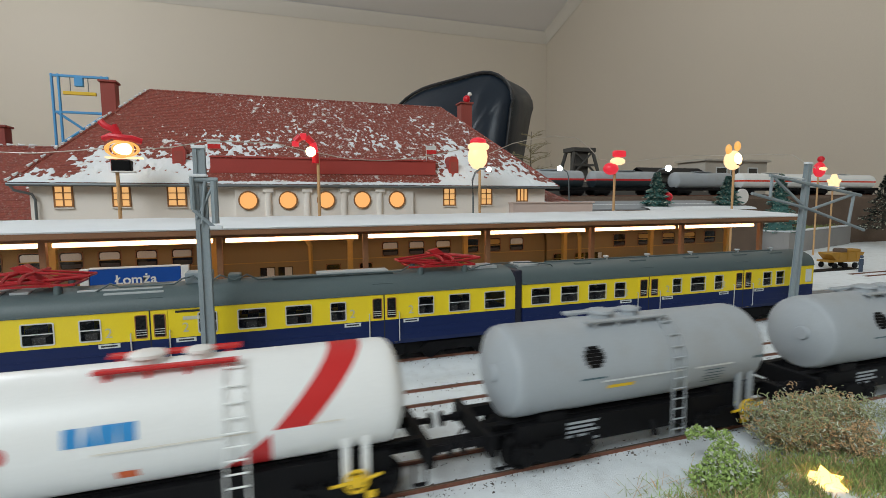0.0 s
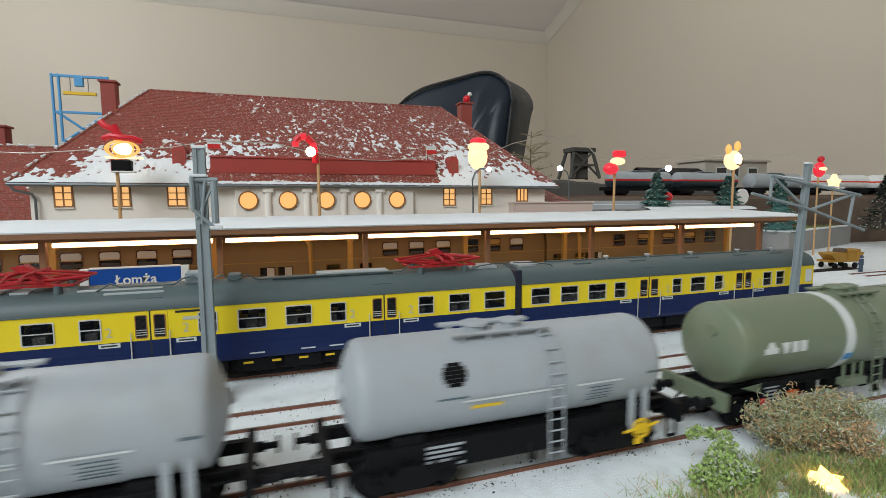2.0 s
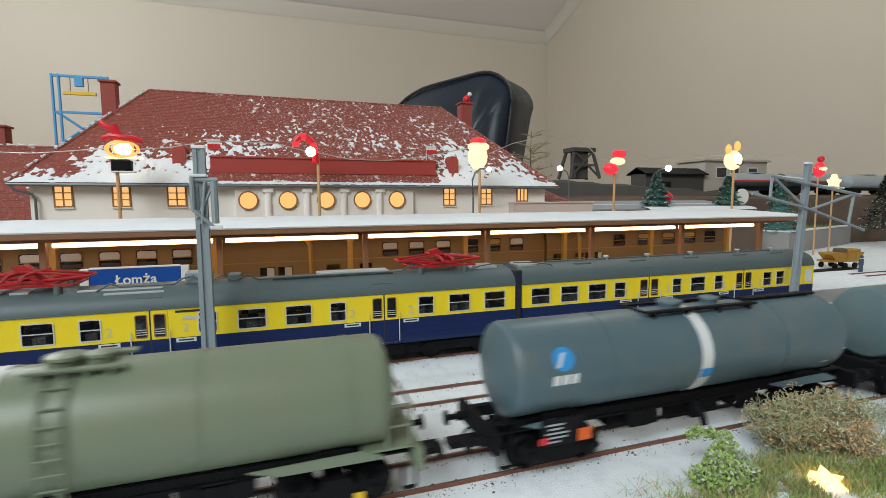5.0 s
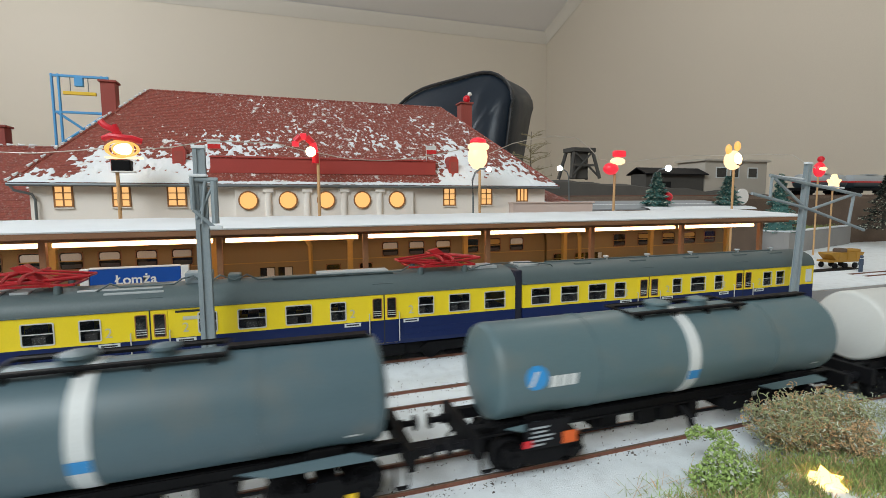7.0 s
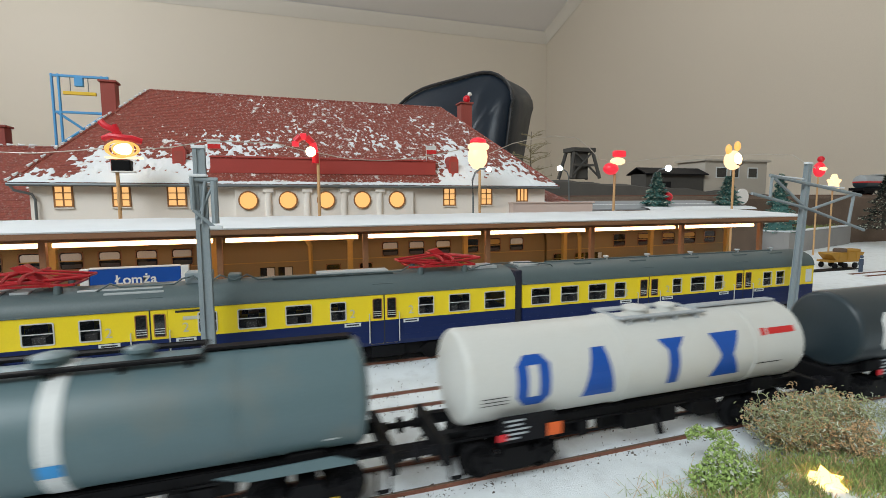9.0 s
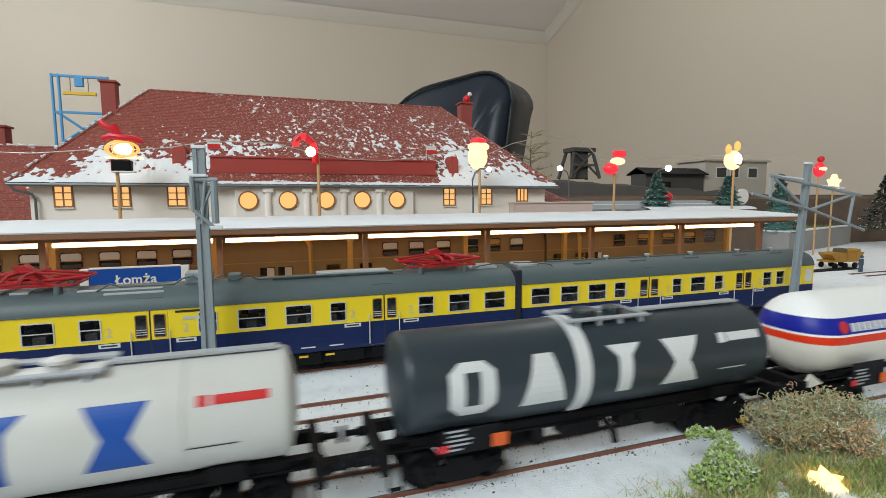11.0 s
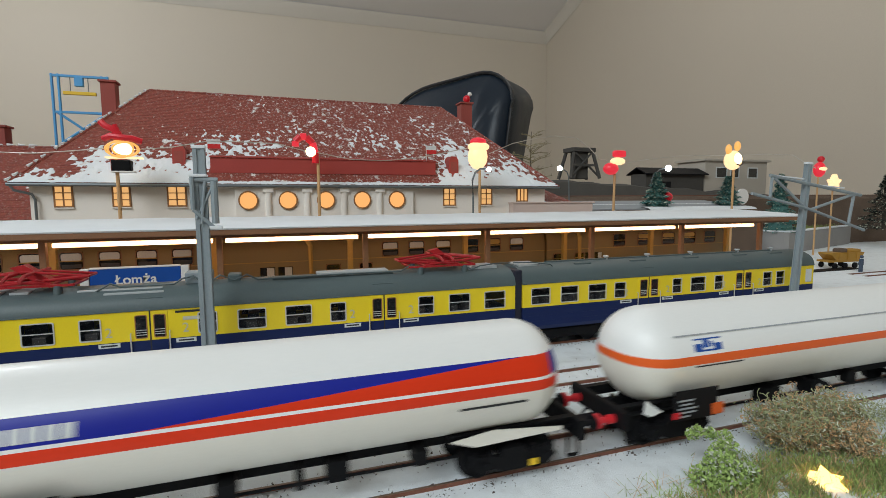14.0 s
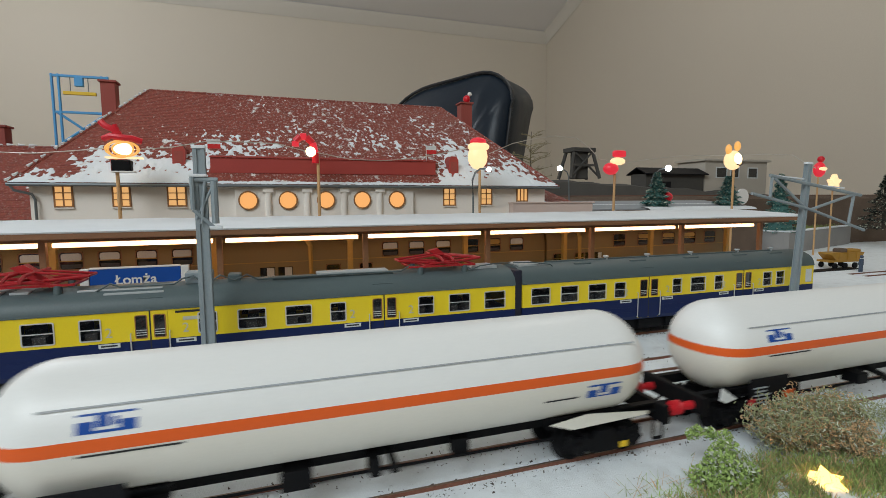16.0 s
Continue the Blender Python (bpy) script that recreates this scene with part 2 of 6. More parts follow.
TILES = roof_material("snowy_clay_tiles", -0.04)
TILES_BARE = roof_material("clay_tiles_thin_snow", -0.06)


# ---- building helpers: meshes are modelled in millimetres ----
MM = 0.001


def thing(name, x=0, y=0, z=0, label="", category="", group="", kind="", rz=0):
    ob = new(name)
    ob.empty_display_size = 0.01
    ob.matrix_world = pose(x * MM, y * MM, z * MM, 0, 0, rz)
    return tagged(ob, label, category, group, kind)


def part(name, bm, material, parent=None, label="", kind="", smooth=False, at=None):
    me = bpy.data.meshes.new(name)
    bmesh.ops.scale(bm, vec=(MM, MM, MM), verts=bm.verts)
    bm.to_mesh(me)
    bm.free()
    for m in material if isinstance(material, (list, tuple)) else (material,):
        me.materials.append(m)
    if smooth:
        me.polygons.foreach_set("use_smooth", [True] * len(me.polygons))
        me.set_sharp_from_angle(angle=radians(38))
    ob = new(name, me)
    ob.parent = parent
    if at:
        ob.matrix_local = pose(at[0] * MM, at[1] * MM, at[2] * MM)
    return tagged(ob, label, kind=kind)


def again(ob, x, y, z, parent=None, rz=0):
    """Another piece on the same mesh."""
    o = new(ob.name.split(".")[0], ob.data)
    o.parent = parent or ob.parent
    o.matrix_local = pose(x * MM, y * MM, z * MM, 0, 0, rz)
    return o


def box(bm, x0, x1, y0, y1, z0, z1, bevel=0.0, mi=0):
    r = bmesh.ops.create_cube(bm, size=1)
    vs = r["verts"]
    for v in vs:
        v.co = Vector(((x0 + x1) / 2 + v.co.x * (x1 - x0), (y0 + y1) / 2 + v.co.y * (y1 - y0), (z0 + z1) / 2 + v.co.z * (z1 - z0)))
    fs = list({f for v in vs for f in v.link_faces})
    for f in fs:
        f.material_index = mi
    if bevel:
        es = list({e for v in vs for e in v.link_edges})
        bmesh.ops.bevel(bm, geom=es, offset=bevel, segments=2, affect="EDGES", profile=0.6)
    return vs


def boxed(*a, **k):
    bm = bmesh.new()
    box(bm, *a, **k)
    return bm


def rod(bm, a, b, r, n=8, r2=None, mi=0):
    a, b = Vector(a), Vector(b)
    d = b - a
    if d.length < 1e-6:
        return
    res = bmesh.ops.create_cone(bm, cap_ends=True, segments=n, radius1=r, radius2=r if r2 is None else r2, depth=d.length)
    q = d.to_track_quat("Z", "Y").to_matrix().to_4x4()
    bmesh.ops.transform(bm, matrix=Matrix.Translation((a + b) / 2) @ q, verts=res["verts"])
    for f in {f for v in res["verts"] for f in v.link_faces}:
        f.material_index = mi


def rods(*segs, n=8):
    bm = bmesh.new()
    for a, b, r in segs:
        rod(bm, a, b, r, n)
    return bm


def tube(points, r, n=6, mi=0, bm=None, taper=1.0):
    """A bent tube through the points."""
    bm = bm or bmesh.new()
    pts = [Vector(p) for p in points]
    rings = []
    for i, p in enumerate(pts):
        d = (pts[min(i + 1, len(pts) - 1)] - pts[max(i - 1, 0)]).normalized()
        q = d.to_track_quat("Z", "Y").to_matrix()
        rr = r * (1 + (taper - 1) * i / (len(pts) - 1))
        rings.append([bm.verts.new(p + q @ Vector((rr * math.cos(2 * math.pi * k / n), rr * math.sin(2 * math.pi * k / n), 0))) for k in range(n)])
    for a, b in zip(rings, rings[1:]):
        for k in range(n):
            bm.faces.new((a[k], a[(k + 1) % n], b[(k + 1) % n], b[k])).material_index = mi
    bm.faces.new(rings[0][::-1]).material_index = mi
    bm.faces.new(rings[-1]).material_index = mi
    return bm


def lathe(bm, profile, n=40, axis="x", mi=0):
    """Turn (along, radius) round an axis through the origin."""
    rings = []
    for a, r in profile:
        ring = []
        for k in range(n):
            c, s = math.cos(2 * math.pi * k / n) * max(r, 1e-4), math.sin(2 * math.pi * k / n) * max(r, 1e-4)
            ring.append(bm.verts.new((a, c, s) if axis == "x" else ((c, a, s) if axis == "y" else (c, s, a))))
        rings.append(ring)
    for a, b in zip(rings, rings[1:]):
        for k in range(n):
            bm.faces.new((a[k], a[(k + 1) % n], b[(k + 1) % n], b[k])).material_index = mi
    bm.faces.new(rings[0]).material_index = mi
    bm.faces.new(rings[-1]).material_index = mi
    bmesh.ops.recalc_face_normals(bm, faces=bm.faces)
    return bm


def extrude_x(bm, outline, x0, x1, mi=0):
    """A closed (y, z) outline drawn out along x."""
    a = [bm.verts.new((x0, y, z)) for y, z in outline]
    b = [bm.verts.new((x1, y, z)) for y, z in outline]
    n = len(outline)
    for k in range(n):
        bm.faces.new((a[k], a[(k + 1) % n], b[(k + 1) % n], b[k])).material_index = mi
    bm.faces.new(a[::-1]).material_index = mi
    bm.faces.new(b).material_index = mi
    bmesh.ops.recalc_face_normals(bm, faces=bm.faces)
    return bm


def solid(bm, outline, y0, y1, mi=0):
    """A closed (x, z) outline with thickness along y."""
    a = [bm.verts.new((x, y0, z)) for x, z in outline]
    b = [bm.verts.new((x, y1, z)) for x, z in outline]
    n = len(outline)
    for k in range(n):
        bm.faces.new((a[k], a[(k + 1) % n], b[(k + 1) % n], b[k])).material_index = mi
    bm.faces.new(a[::-1]).material_index = mi
    bm.faces.new(b).material_index = mi
    bmesh.ops.recalc_face_normals(bm, faces=bm.faces)
    return bm


def round_rect(x0, x1, z0, z1, r, n=4):
    pts = []
    for cx, cz, a0 in ((x1 - r, z1 - r, 0), (x0 + r, z1 - r, 90), (x0 + r, z0 + r, 180), (x1 - r, z0 + r, 270)):
        for k in range(n + 1):
            a = radians(a0 + 90 * k / n)
            pts.append((cx + r * math.cos(a), cz + r * math.sin(a)))
    return pts


def ring_xz(bm, outer, inner, y0, y1, mi=0):
    """A frame between two outlines of the same count, standing from y0 to y1."""
    n = len(outer)
    vo = [[bm.verts.new((x, y, z)) for x, z in o] for y in (y0, y1) for o in (outer, inner)]
    of, inf, ob_, ib = vo
    for k in range(n):
        j = (k + 1) % n
        for q in ((of[k], of[j], inf[j], inf[k]), (ob_[k], ob_[j], ib[j], ib[k]), (of[k], of[j], ob_[j], ob_[k]), (inf[k], inf[j], ib[j], ib[k])):
            bm.faces.new(q).material_index = mi
    bmesh.ops.recalc_face_normals(bm, faces=bm.faces)
    return bm


# ---- the room ----
def room():
    yb, xr, xl, yf, zf = 3600, 2124, -2400, -1700, -750
    top = lambda y: 1373 + 0.336 * (3600 - y)
    for name, bm in (("wall_north", boxed(xl - 100, xr + 100, yb, yb + 100, zf, 1420)),
                     ("wall_south", boxed(xl - 100, xr + 100, yf - 100, yf, zf, top(yf) + 40))):
        tagged(part(name, bm, WALL, kind="structure"), "plain beige painted room wall", "wall")
    for name, x0, x1 in (("wall_east", xr, xr + 100), ("wall_west", xl - 100, xl)):
        bm = bmesh.new()
        extrude_x(bm, [(yf, zf), (yb, zf), (yb, top(yb)), (yf, top(yf))], x0, x1)
        tagged(part(name, bm, WALL, kind="structure"), "beige painted gable wall", "wall")
    bm = bmesh.new()
    extrude_x(bm, [(yf, top(yf)), (yb, top(yb)), (yb, top(yb) + 90), (yf, top(yf) + 90)], xl, xr)
    tagged(part("ceiling", bm, CEIL, kind="structure"), "sloping light grey ceiling", "ceiling")
    tagged(part("floor", boxed(xl, xr, yf, yb, zf - 60, zf), FLOOR, kind="structure"), "brown laminate floor", "floor")
    bm = bmesh.new()
    extrude_x(bm, [(yb - 3, top(yb) - 62), (yb - 3, top(yb) - 4), (yb - 62, top(yb) + 14), (yb - 40, top(yb) - 20)], xl, xr - 4)
    tagged(part("trim", bm, CORNICE, kind="structure", smooth=True), "pale moulded cornice", "cornice")
    bm = bmesh.new()
    v = []
    for y in (yf, yb - 4):
        t = top(y)
        v.append([bm.verts.new(p) for p in ((xr - 3, y, t - 60), (xr - 3, y, t - 3), (xr - 60, y, t - 3), (xr - 38, y, t - 22))])
    for k in range(4):
        bm.faces.new((v[0][k], v[0][(k + 1) % 4], v[1][(k + 1) % 4], v[1][k]))
    bm.faces.new(v[0]), bm.faces.new(v[1])
    bmesh.ops.recalc_face_normals(bm, faces=bm.faces)
    tagged(part("trim", bm, CORNICE, kind="structure"), "pale moulded cornice", "cornice")


room()

TRACK_Y = (147.2, 208.1, 270.0, 378.5)
RAILTOP = 0.0
GROUND = -2.6


def ground_sheet():
    """The snowed-over top of the layout, uneven by a fraction of a millimetre."""
    bm = bmesh.new()
    nx, ny = 300, 110
    x0, x1, y0, y1 = -420, 2080, 20, 700
    grid = []
    for j in range(ny + 1):
        y = y0 + (y1 - y0) * (j / ny) ** 1.35
        row = []
        for i in range(nx + 1):
            x = x0 + (x1 - x0) * (i / nx) ** 1.3
            z = GROUND + 0.8 * noise.noise(Vector((x * 0.03, y * 0.03, 0))) + 0.35 * noise.noise(Vector((x * 0.16, y * 0.16, 3)))
            near = min(abs(y - t) for t in TRACK_Y)
            if near < 22:
                z = -1.35 + 0.5 * (z - GROUND)
            if y < 128:
                z += max(0, (128 - y)) * 0.05
            row.append(bm.verts.new((x, y, z)))
        grid.append(row)
    for j in range(ny):
        for i in range(nx):
            bm.faces.new((grid[j][i], grid[j][i + 1], grid[j + 1][i + 1], grid[j + 1][i]))
    tagged(part("ground", bm, SNOW, kind="structure", smooth=True), "white scenic snow on the layout top, specked with ballast", "ground")
    tagged(part("table_top", boxed(-420, 2080, 20, 960, -30, -5), BOARD, kind="structure"), "plywood layout table top", "table")
    for x, y in ((-380, 60), (2040, 60), (-380, 920), (2040, 920)):
        tagged(part("table_leg", boxed(x - 20, x + 20, y - 20, y + 20, -750, -30), BOARD), "square wooden table leg", "table leg", "table legs")


ground_sheet()


def rail(y, x0, x1, parent):
    bm = bmesh.new()
    extrude_x(bm, [(y - 1.0, -2.9), (y + 1.0, -2.9), (y + 0.45, -2.2), (y + 0.4, -0.8), (y + 0.5, -0.6), (y + 0.5, -0.12), (y - 0.5, -0.12), (y - 0.5, -0.6), (y - 0.4, -0.8), (y - 0.45, -2.2)], x0, x1)
    extrude_x(bm, [(y - 0.42, -0.12), (y + 0.42, -0.12), (y + 0.36, 0), (y - 0.36, 0)], x0, x1, 1)
    return part("rail", bm, (RUST, STEEL), parent)


def tracks():
    for k, y in enumerate(TRACK_Y):
        t = thing("railway_track", 0, 0, 0, "rusty model rails half buried in snow", "railway track", "station tracks")
        for s in (-8.25, 8.25):
            rail(y + s, -420, 1750, t)
    # crumbs of ballast lying on the snow between the rails
    rnd = random.Random(4)
    bm = bmesh.new()
    for _ in range(11000):
        y = rnd.choice(TRACK_Y[:3]) + rnd.choice((rnd.gauss(8, 2.2), rnd.gauss(-8, 2.2), rnd.uniform(-24, 24), rnd.gauss(-11.5, 1.2)))
        x = -160 + 700 * rnd.random() ** 1.4
        r = rnd.uniform(0.18, 0.55) if rnd.random() < 0.85 else rnd.uniform(0.5, 0.85)
        p = Vector((x, y, -1.3))
        vs = [bm.verts.new(p + Vector((rnd.uniform(-r, r), rnd.uniform(-r, r), z))) for z in (r * 0.8, -0.1, -0.1, -0.1)]
        a, b, c, d = vs
        for f in ((a, b, c), (a, c, d), (a, d, b)):
            bm.faces.new(f)
    tagged(part("ballast", bm, GRAVEL, kind="stuff"), "scattered dark ballast crumbs on the snow", "ballast")


tracks()


# ---- tank wagons ----
def dome_profile(L, R, dome, n=9, full=0.78):
    """Half outline of a tank with dished ends, as (along, radius)."""
    if dome > 10:
        pr = [(-L / 2 + dome * (1 - math.cos(math.pi / 2 * k / n)), R * math.sin(math.pi / 2 * k / n) ** full) for k in range(n + 1)]
    else:
        # a shallow dished end with a tight knuckle
        edge, deep = 0.89 * R, 0.5 * dome
        pr = [(-L / 2 + deep * (k / 7) ** 2, edge * k / 7) for k in range(8)]
        pr += [(-L / 2 + dome - (dome - deep) * math.cos(math.pi / 2 * k / 5), edge + (R - edge) * math.sin(math.pi / 2 * k / 5)) for k in range(1, 6)]
    return pr + [(-x, r) for x, r in pr[::-1]]


def on_tank(bm, R, x0, x1, z0, z1, lift=0.12, slant=0.0, n=8, mi=0, top=None):
    """A painted patch on the side that faces the camera; heights run along the curve, slant moves the upper edge."""
    for k in range(n):
        quad = []
        for j in (k, k + 1):
            f = j / n
            z = z0 + (z1 - z0) * f
            a = z / R
            xa, xb = x0 + slant * f, x1 + slant * f
            if top:
                xa, xb = x0 + (top[0] - x0) * f, x1 + (top[1] - x1) * f
            r = R + lift
            quad.append((bm.verts.new((xa, -r * math.cos(a), r * math.sin(a))), bm.verts.new((xb, -r * math.cos(a), r * math.sin(a)))))
        (a0, b0), (a1, b1) = quad
        bm.faces.new((a0, b0, b1, a1)).material_index = mi


def disc_on_tank(bm, R, cx, cz, r, lift=0.12, mi=0, n=18):
    pts = []
    for k in range(n):
        a = 2 * math.pi * k / n
        x, z = cx + r * math.cos(a), cz + r * math.sin(a)
        t = z / R
        pts.append(bm.verts.new((x, -(R + lift) * math.cos(t), (R + lift) * math.sin(t))))
    t = cz / R
    c = bm.verts.new((cx, -(R + lift) * math.cos(t), (R + lift) * math.sin(t)))
    for k in range(n):
        bm.faces.new((c, pts[k], pts[(k + 1) % n])).material_index = mi


def ladder(w, x, R, zc, material, zb=6):
    """A ladder on the near side, bent over the tank, with rungs."""
    for s in (-2.6, 2.6):
        pts = [(x + s, -R - 1.2, zb)] + [(x + s, -(R + 0.9) * math.cos(a), zc + (R + 0.9) * math.sin(a)) for a in np.linspace(0, 1.25, 8)]
        part("ladder_rail", tube(pts, 0.3, 5), material, w)
    first = None
    for z in np.arange(zb + 2, zc + R * 0.95, 3.6):
        a = math.asin(max(0, min(1, (z - zc) / (R + 0.9)))) if z > zc else 0
        y = -(R + 0.9) * math.cos(a) if z > zc else -R - 1.1
        if first is None:
            first = part("rung", rods(((-2.6, 0, 0), (2.6, 0, 0), 0.28), n=5), material, w, at=(x, y, z))
        else:
            again(first, x, y, z)


WAGONS = []


def wagon(label, left, L, R, tank_mat, zc=30.5, dome=8.0, bands=(), patches=(), planes=None, walkway=None, walkmat=None, ladder_x=None, ladmat=None,
          handwheel=True, buffers=BLACK, rail_mat=None, saddle=None, plate=None, rings=(), long_walk=False, skirt=None, frameless=False, dense=False, wheel_x=12, board_top=18.0):
    """A four-axle tank wagon: its tank runs from left to left + L along the rails at the start."""
    x = left + L / 2
    w = thing("tank_wagon", x, TRACK_Y[0], 0, label, "tank wagon", "goods train wagons")
    bm = bmesh.new()
    lathe(bm, dome_profile(L, R, dome), 56, "x")
    mats = [tank_mat]
    if planes:
        for (co, no) in planes["cuts"]:
            bmesh.ops.bisect_plane(bm, geom=list(bm.verts) + list(bm.edges) + list(bm.faces), plane_co=co, plane_no=no)
        mats += planes["mats"]
        for f in bm.faces:
            f.material_index = planes["pick"](f.calc_center_median())
    tank = part("tank", bm, mats, w, smooth=True, at=(0, 0, zc))
    for bx, bw, m in rings:
        bm = bmesh.new()
        lathe(bm, [(bx - bw / 2, R - 0.2), (bx - bw / 2, R + 0.28), (bx + bw / 2, R + 0.28), (bx + bw / 2, R - 0.2)], 56, "x")
        part("band", bm, m, tank, smooth=True)
    for name, m, fill, lab in patches:
        bm = bmesh.new()
        fill(bm, R)
        part(name, bm, m, tank, lab)
    # weld seams
    for sx in (-L / 2 + dome, L / 2 - dome):
        bm = bmesh.new()
        lathe(bm, [(sx - 0.25, R - 0.1), (sx, R + 0.1), (sx + 0.25, R - 0.1)], 56, "x")
        part("weld_seam", bm, planes["seam"] if planes else tank_mat, tank, smooth=True) if not planes else bm.free()
    # underframe
    half = L / 2 + 4.5
    for s in (-1, 1):
        runs = ((-half, -half + 44), (half - 44, half)) if frameless else ((-half, half),)
        for a, b in runs:
            q = 6.5 if not frameless else 9.0
            bm = bmesh.new()
            extrude_x(bm, [(s * q, 12.6), (s * (q + 2.5), 12.6), (s * (q + 2.5), 13.3), (s * (q + 0.9), 13.3), (s * (q + 0.9), 15.6), (s * (q + 2.5), 15.6), (s * (q + 2.5), 16.2), (s * q, 16.2)], a, b)
            part("side_sill", bm, DARKFR, w)
        bm = boxed(-1.3, 1.3, -15.5, 15.5, 9.6, 16.2, 0.3)
        part("end_beam", bm, rail_mat or DARKFR, w, at=(s * half, 0, 0))
        bm = bmesh.new()
        box(bm, -5, 5, -11, 11, 13.5, zc - R * 0.8, 0.4)
        part("saddle", bm, saddle or DARKFR, w, at=(s * (L / 2 - 19), 0, 0))
        for b in (-10, 10):
            bm = bmesh.new()
            lathe(bm, [(0, 1.6), (s * 4, 1.6), (s * 4.1, 1.0), (s * 7.2, 1.0), (s * 7.3, 2.6), (s * 7.9, 2.7), (s * 8.3, 2.3)], 16, "x")
            part("buffer", bm, buffers, w, at=(s * half, b, 12.2), smooth=True)
        # coupling pocket and hose
        bm = boxed(s * 0.5 if s > 0 else -11, 11 if s > 0 else -0.5, -2.6, 2.6, 7.2, 9.4, 0.4)
        part("coupling", bm, BLACK, w, at=(s * half, 0, 0))
        part("brake_hose", tube([(s * (half + 0.5), 5, 11), (s * (half + 3), 5.5, 8), (s * (half + 4), 5, 5), (s * (half + 2.5), 4, 3.6)], 0.45, 6), BLACK, w, smooth=True)
        # corner step
        part("step", rods(((0, 0, 12), (0, 0, 5), 0.4), ((4, 0, 12), (4, 0, 5), 0.4), ((0, 0, 5), (4, 0, 5), 0.6), n=5), DARKFR, w, at=(s * (half - 3) - 2, -14.5, 0))
        # bogie
        bx = s * (L / 2 - 19)
        bm = bmesh.new()
        for y in (-12.6, 12.6):
            solid(bm, [(-15, 6.2), (-13, 9.2), (-5, 8.2), (-3.5, 10.4), (3.5, 10.4), (5, 8.2), (13, 9.2), (15, 6.2), (12, 3.6), (8, 4.6), (4, 3.2), (-4, 3.2), (-8, 4.6), (-12, 3.6)], y - 0.9, y + 0.9)
            for ax in (-10.5, 10.5):
                lathe2 = bmesh.ops.create_cone(bm, cap_ends=True, segments=12, radius1=2.2, radius2=1.8, depth=1.8)
                bmesh.ops.transform(bm, matrix=Matrix.Translation((ax, y * 1.09, 5.6)) @ Matrix.Rotation(math.pi / 2, 4, "X"), verts=lathe2["verts"])
                for q in (-3, 3):
                    rod(bm, (ax + q, y, 5.5), (ax + q, y, 10), 1.0, 8)
        box(bm, -3, 3, -12, 12, 6, 10.4, 0.3)
        part("bogie", bm, DARKFR, w, at=(bx, 0, 0))
        for ax in (-10.5, 10.5):
            bm = bmesh.new()
            for y in (-8.25, 8.25):
                e = 1 if y > 0 else -1
                lathe(bm, [(y - e * 2.2, 6.4), (y - e * 1.6, 6.5), (y - e * 1.2, 5.75), (y + e * 1.2, 5.5), (y + e * 1.2, 4.6), (y + e * 0.5, 4.2), (y + e * 0.6, 1.6), (y + e * 1.3, 1.4), (y + e * 1.4, 0.01)], 20, "y")
            rod(bm, (0, -11, 0), (0, 11, 0), 1.0, 10)
            wheel = part("wheelset", bm, DARKFR, w, smooth=True, at=(bx + ax, 0, 5.55))
            WHEELS.append((wheel, bx + ax))
    # tank cradle rails and pipes
    part("air_reservoir", rods(((-14, 2, 12), (16, 2, 12), 2.8) if not frameless else ((-6, 3, 14.5), (26, 3, 14.5), 1.8), n=16), DARKFR, w, smooth=True)
    if not frameless:
        part("brake_box", boxed(24, 34, -9, 3, 6.5, 12, 0.5), DARKFR, w)
        part("brake_box", boxed(-34, -26, -6, 6, 7.5, 12, 0.5), DARKFR, w)
    if not frameless and not dense:
        part("centre_sill", boxed(-L / 2 + 4, L / 2 - 4, -8.5, 8.5, 13.2, 16.5, 0.4), DARKFR, w)
    if dense:
        part("underframe", boxed(-L / 2 + 6, L / 2 - 6, -11.5, 11.5, 6.5, 15.5, 0.6), DARKFR, w)
        for k in range(5):
            part("print_bar", boxed(-L / 2 + 24, -L / 2 + 36 - 2 * (k % 2), -11.8, -11.4, 7.5 + k * 1.5, 8.2 + k * 1.5), TGREY, w)
    if frameless:
        for x0, x1 in ((-30, -8), (-8, 14), (14, 36)):
            part("brake_pipe", tube([(x0, -4, 17.2), (x0 + 3, -5, 15.2), (x1 - 3, -5, 15.4), (x1, -4, 17.2)], 0.75, 6), DARKFR, w)
    part("outlet_pipe", tube([(3, 0, zc - R + 1), (3, -3, 13), (3, -12, 11.5 if frameless else 9), (3, -13.5, 9.5 if frameless else 5.5)], 1.2, 8), DARKFR, w, smooth=True)
    # walkway on top
    if walkway:
        a, b = walkway
        wm = walkmat or tank_mat
        zt = zc + R
        for s in (-1, 1):
            part("walkway_board", boxed(a, b, s * 6.8 - 1.4, s * 6.8 + 1.4, zt - 0.3, zt + 0.5, 0.15), wm, w)
            part("walkway_edge", rods(((a, s * 8.3, zt + 0.4), (b, s * 8.3, zt + 0.4), 0.35), n=5), wm, w)
        for q in np.linspace(a + 3, b - 3, 4):
            part("bracket", boxed(q - 0.5, q + 0.5, -8, 8, zt - 2.6, zt - 0.3), wm, w)
        for k, q in enumerate(((a + b) / 2 - (b - a) * 0.18, (a + b) / 2 + (b - a) * 0.2)):
            bm = bmesh.new()
            lathe(bm, [(zt - 1.5, 4.2 - k), (zt + 1.4, 4.2 - k), (zt + 1.5, 4.7 - k), (zt + 2.3, 4.5 - k), (zt + 2.9, 2.4 - k)], 20, "z")
            part("manhole", bm, tank_mat if not planes else WHITE, w, smooth=True, at=(q, 0, 0))
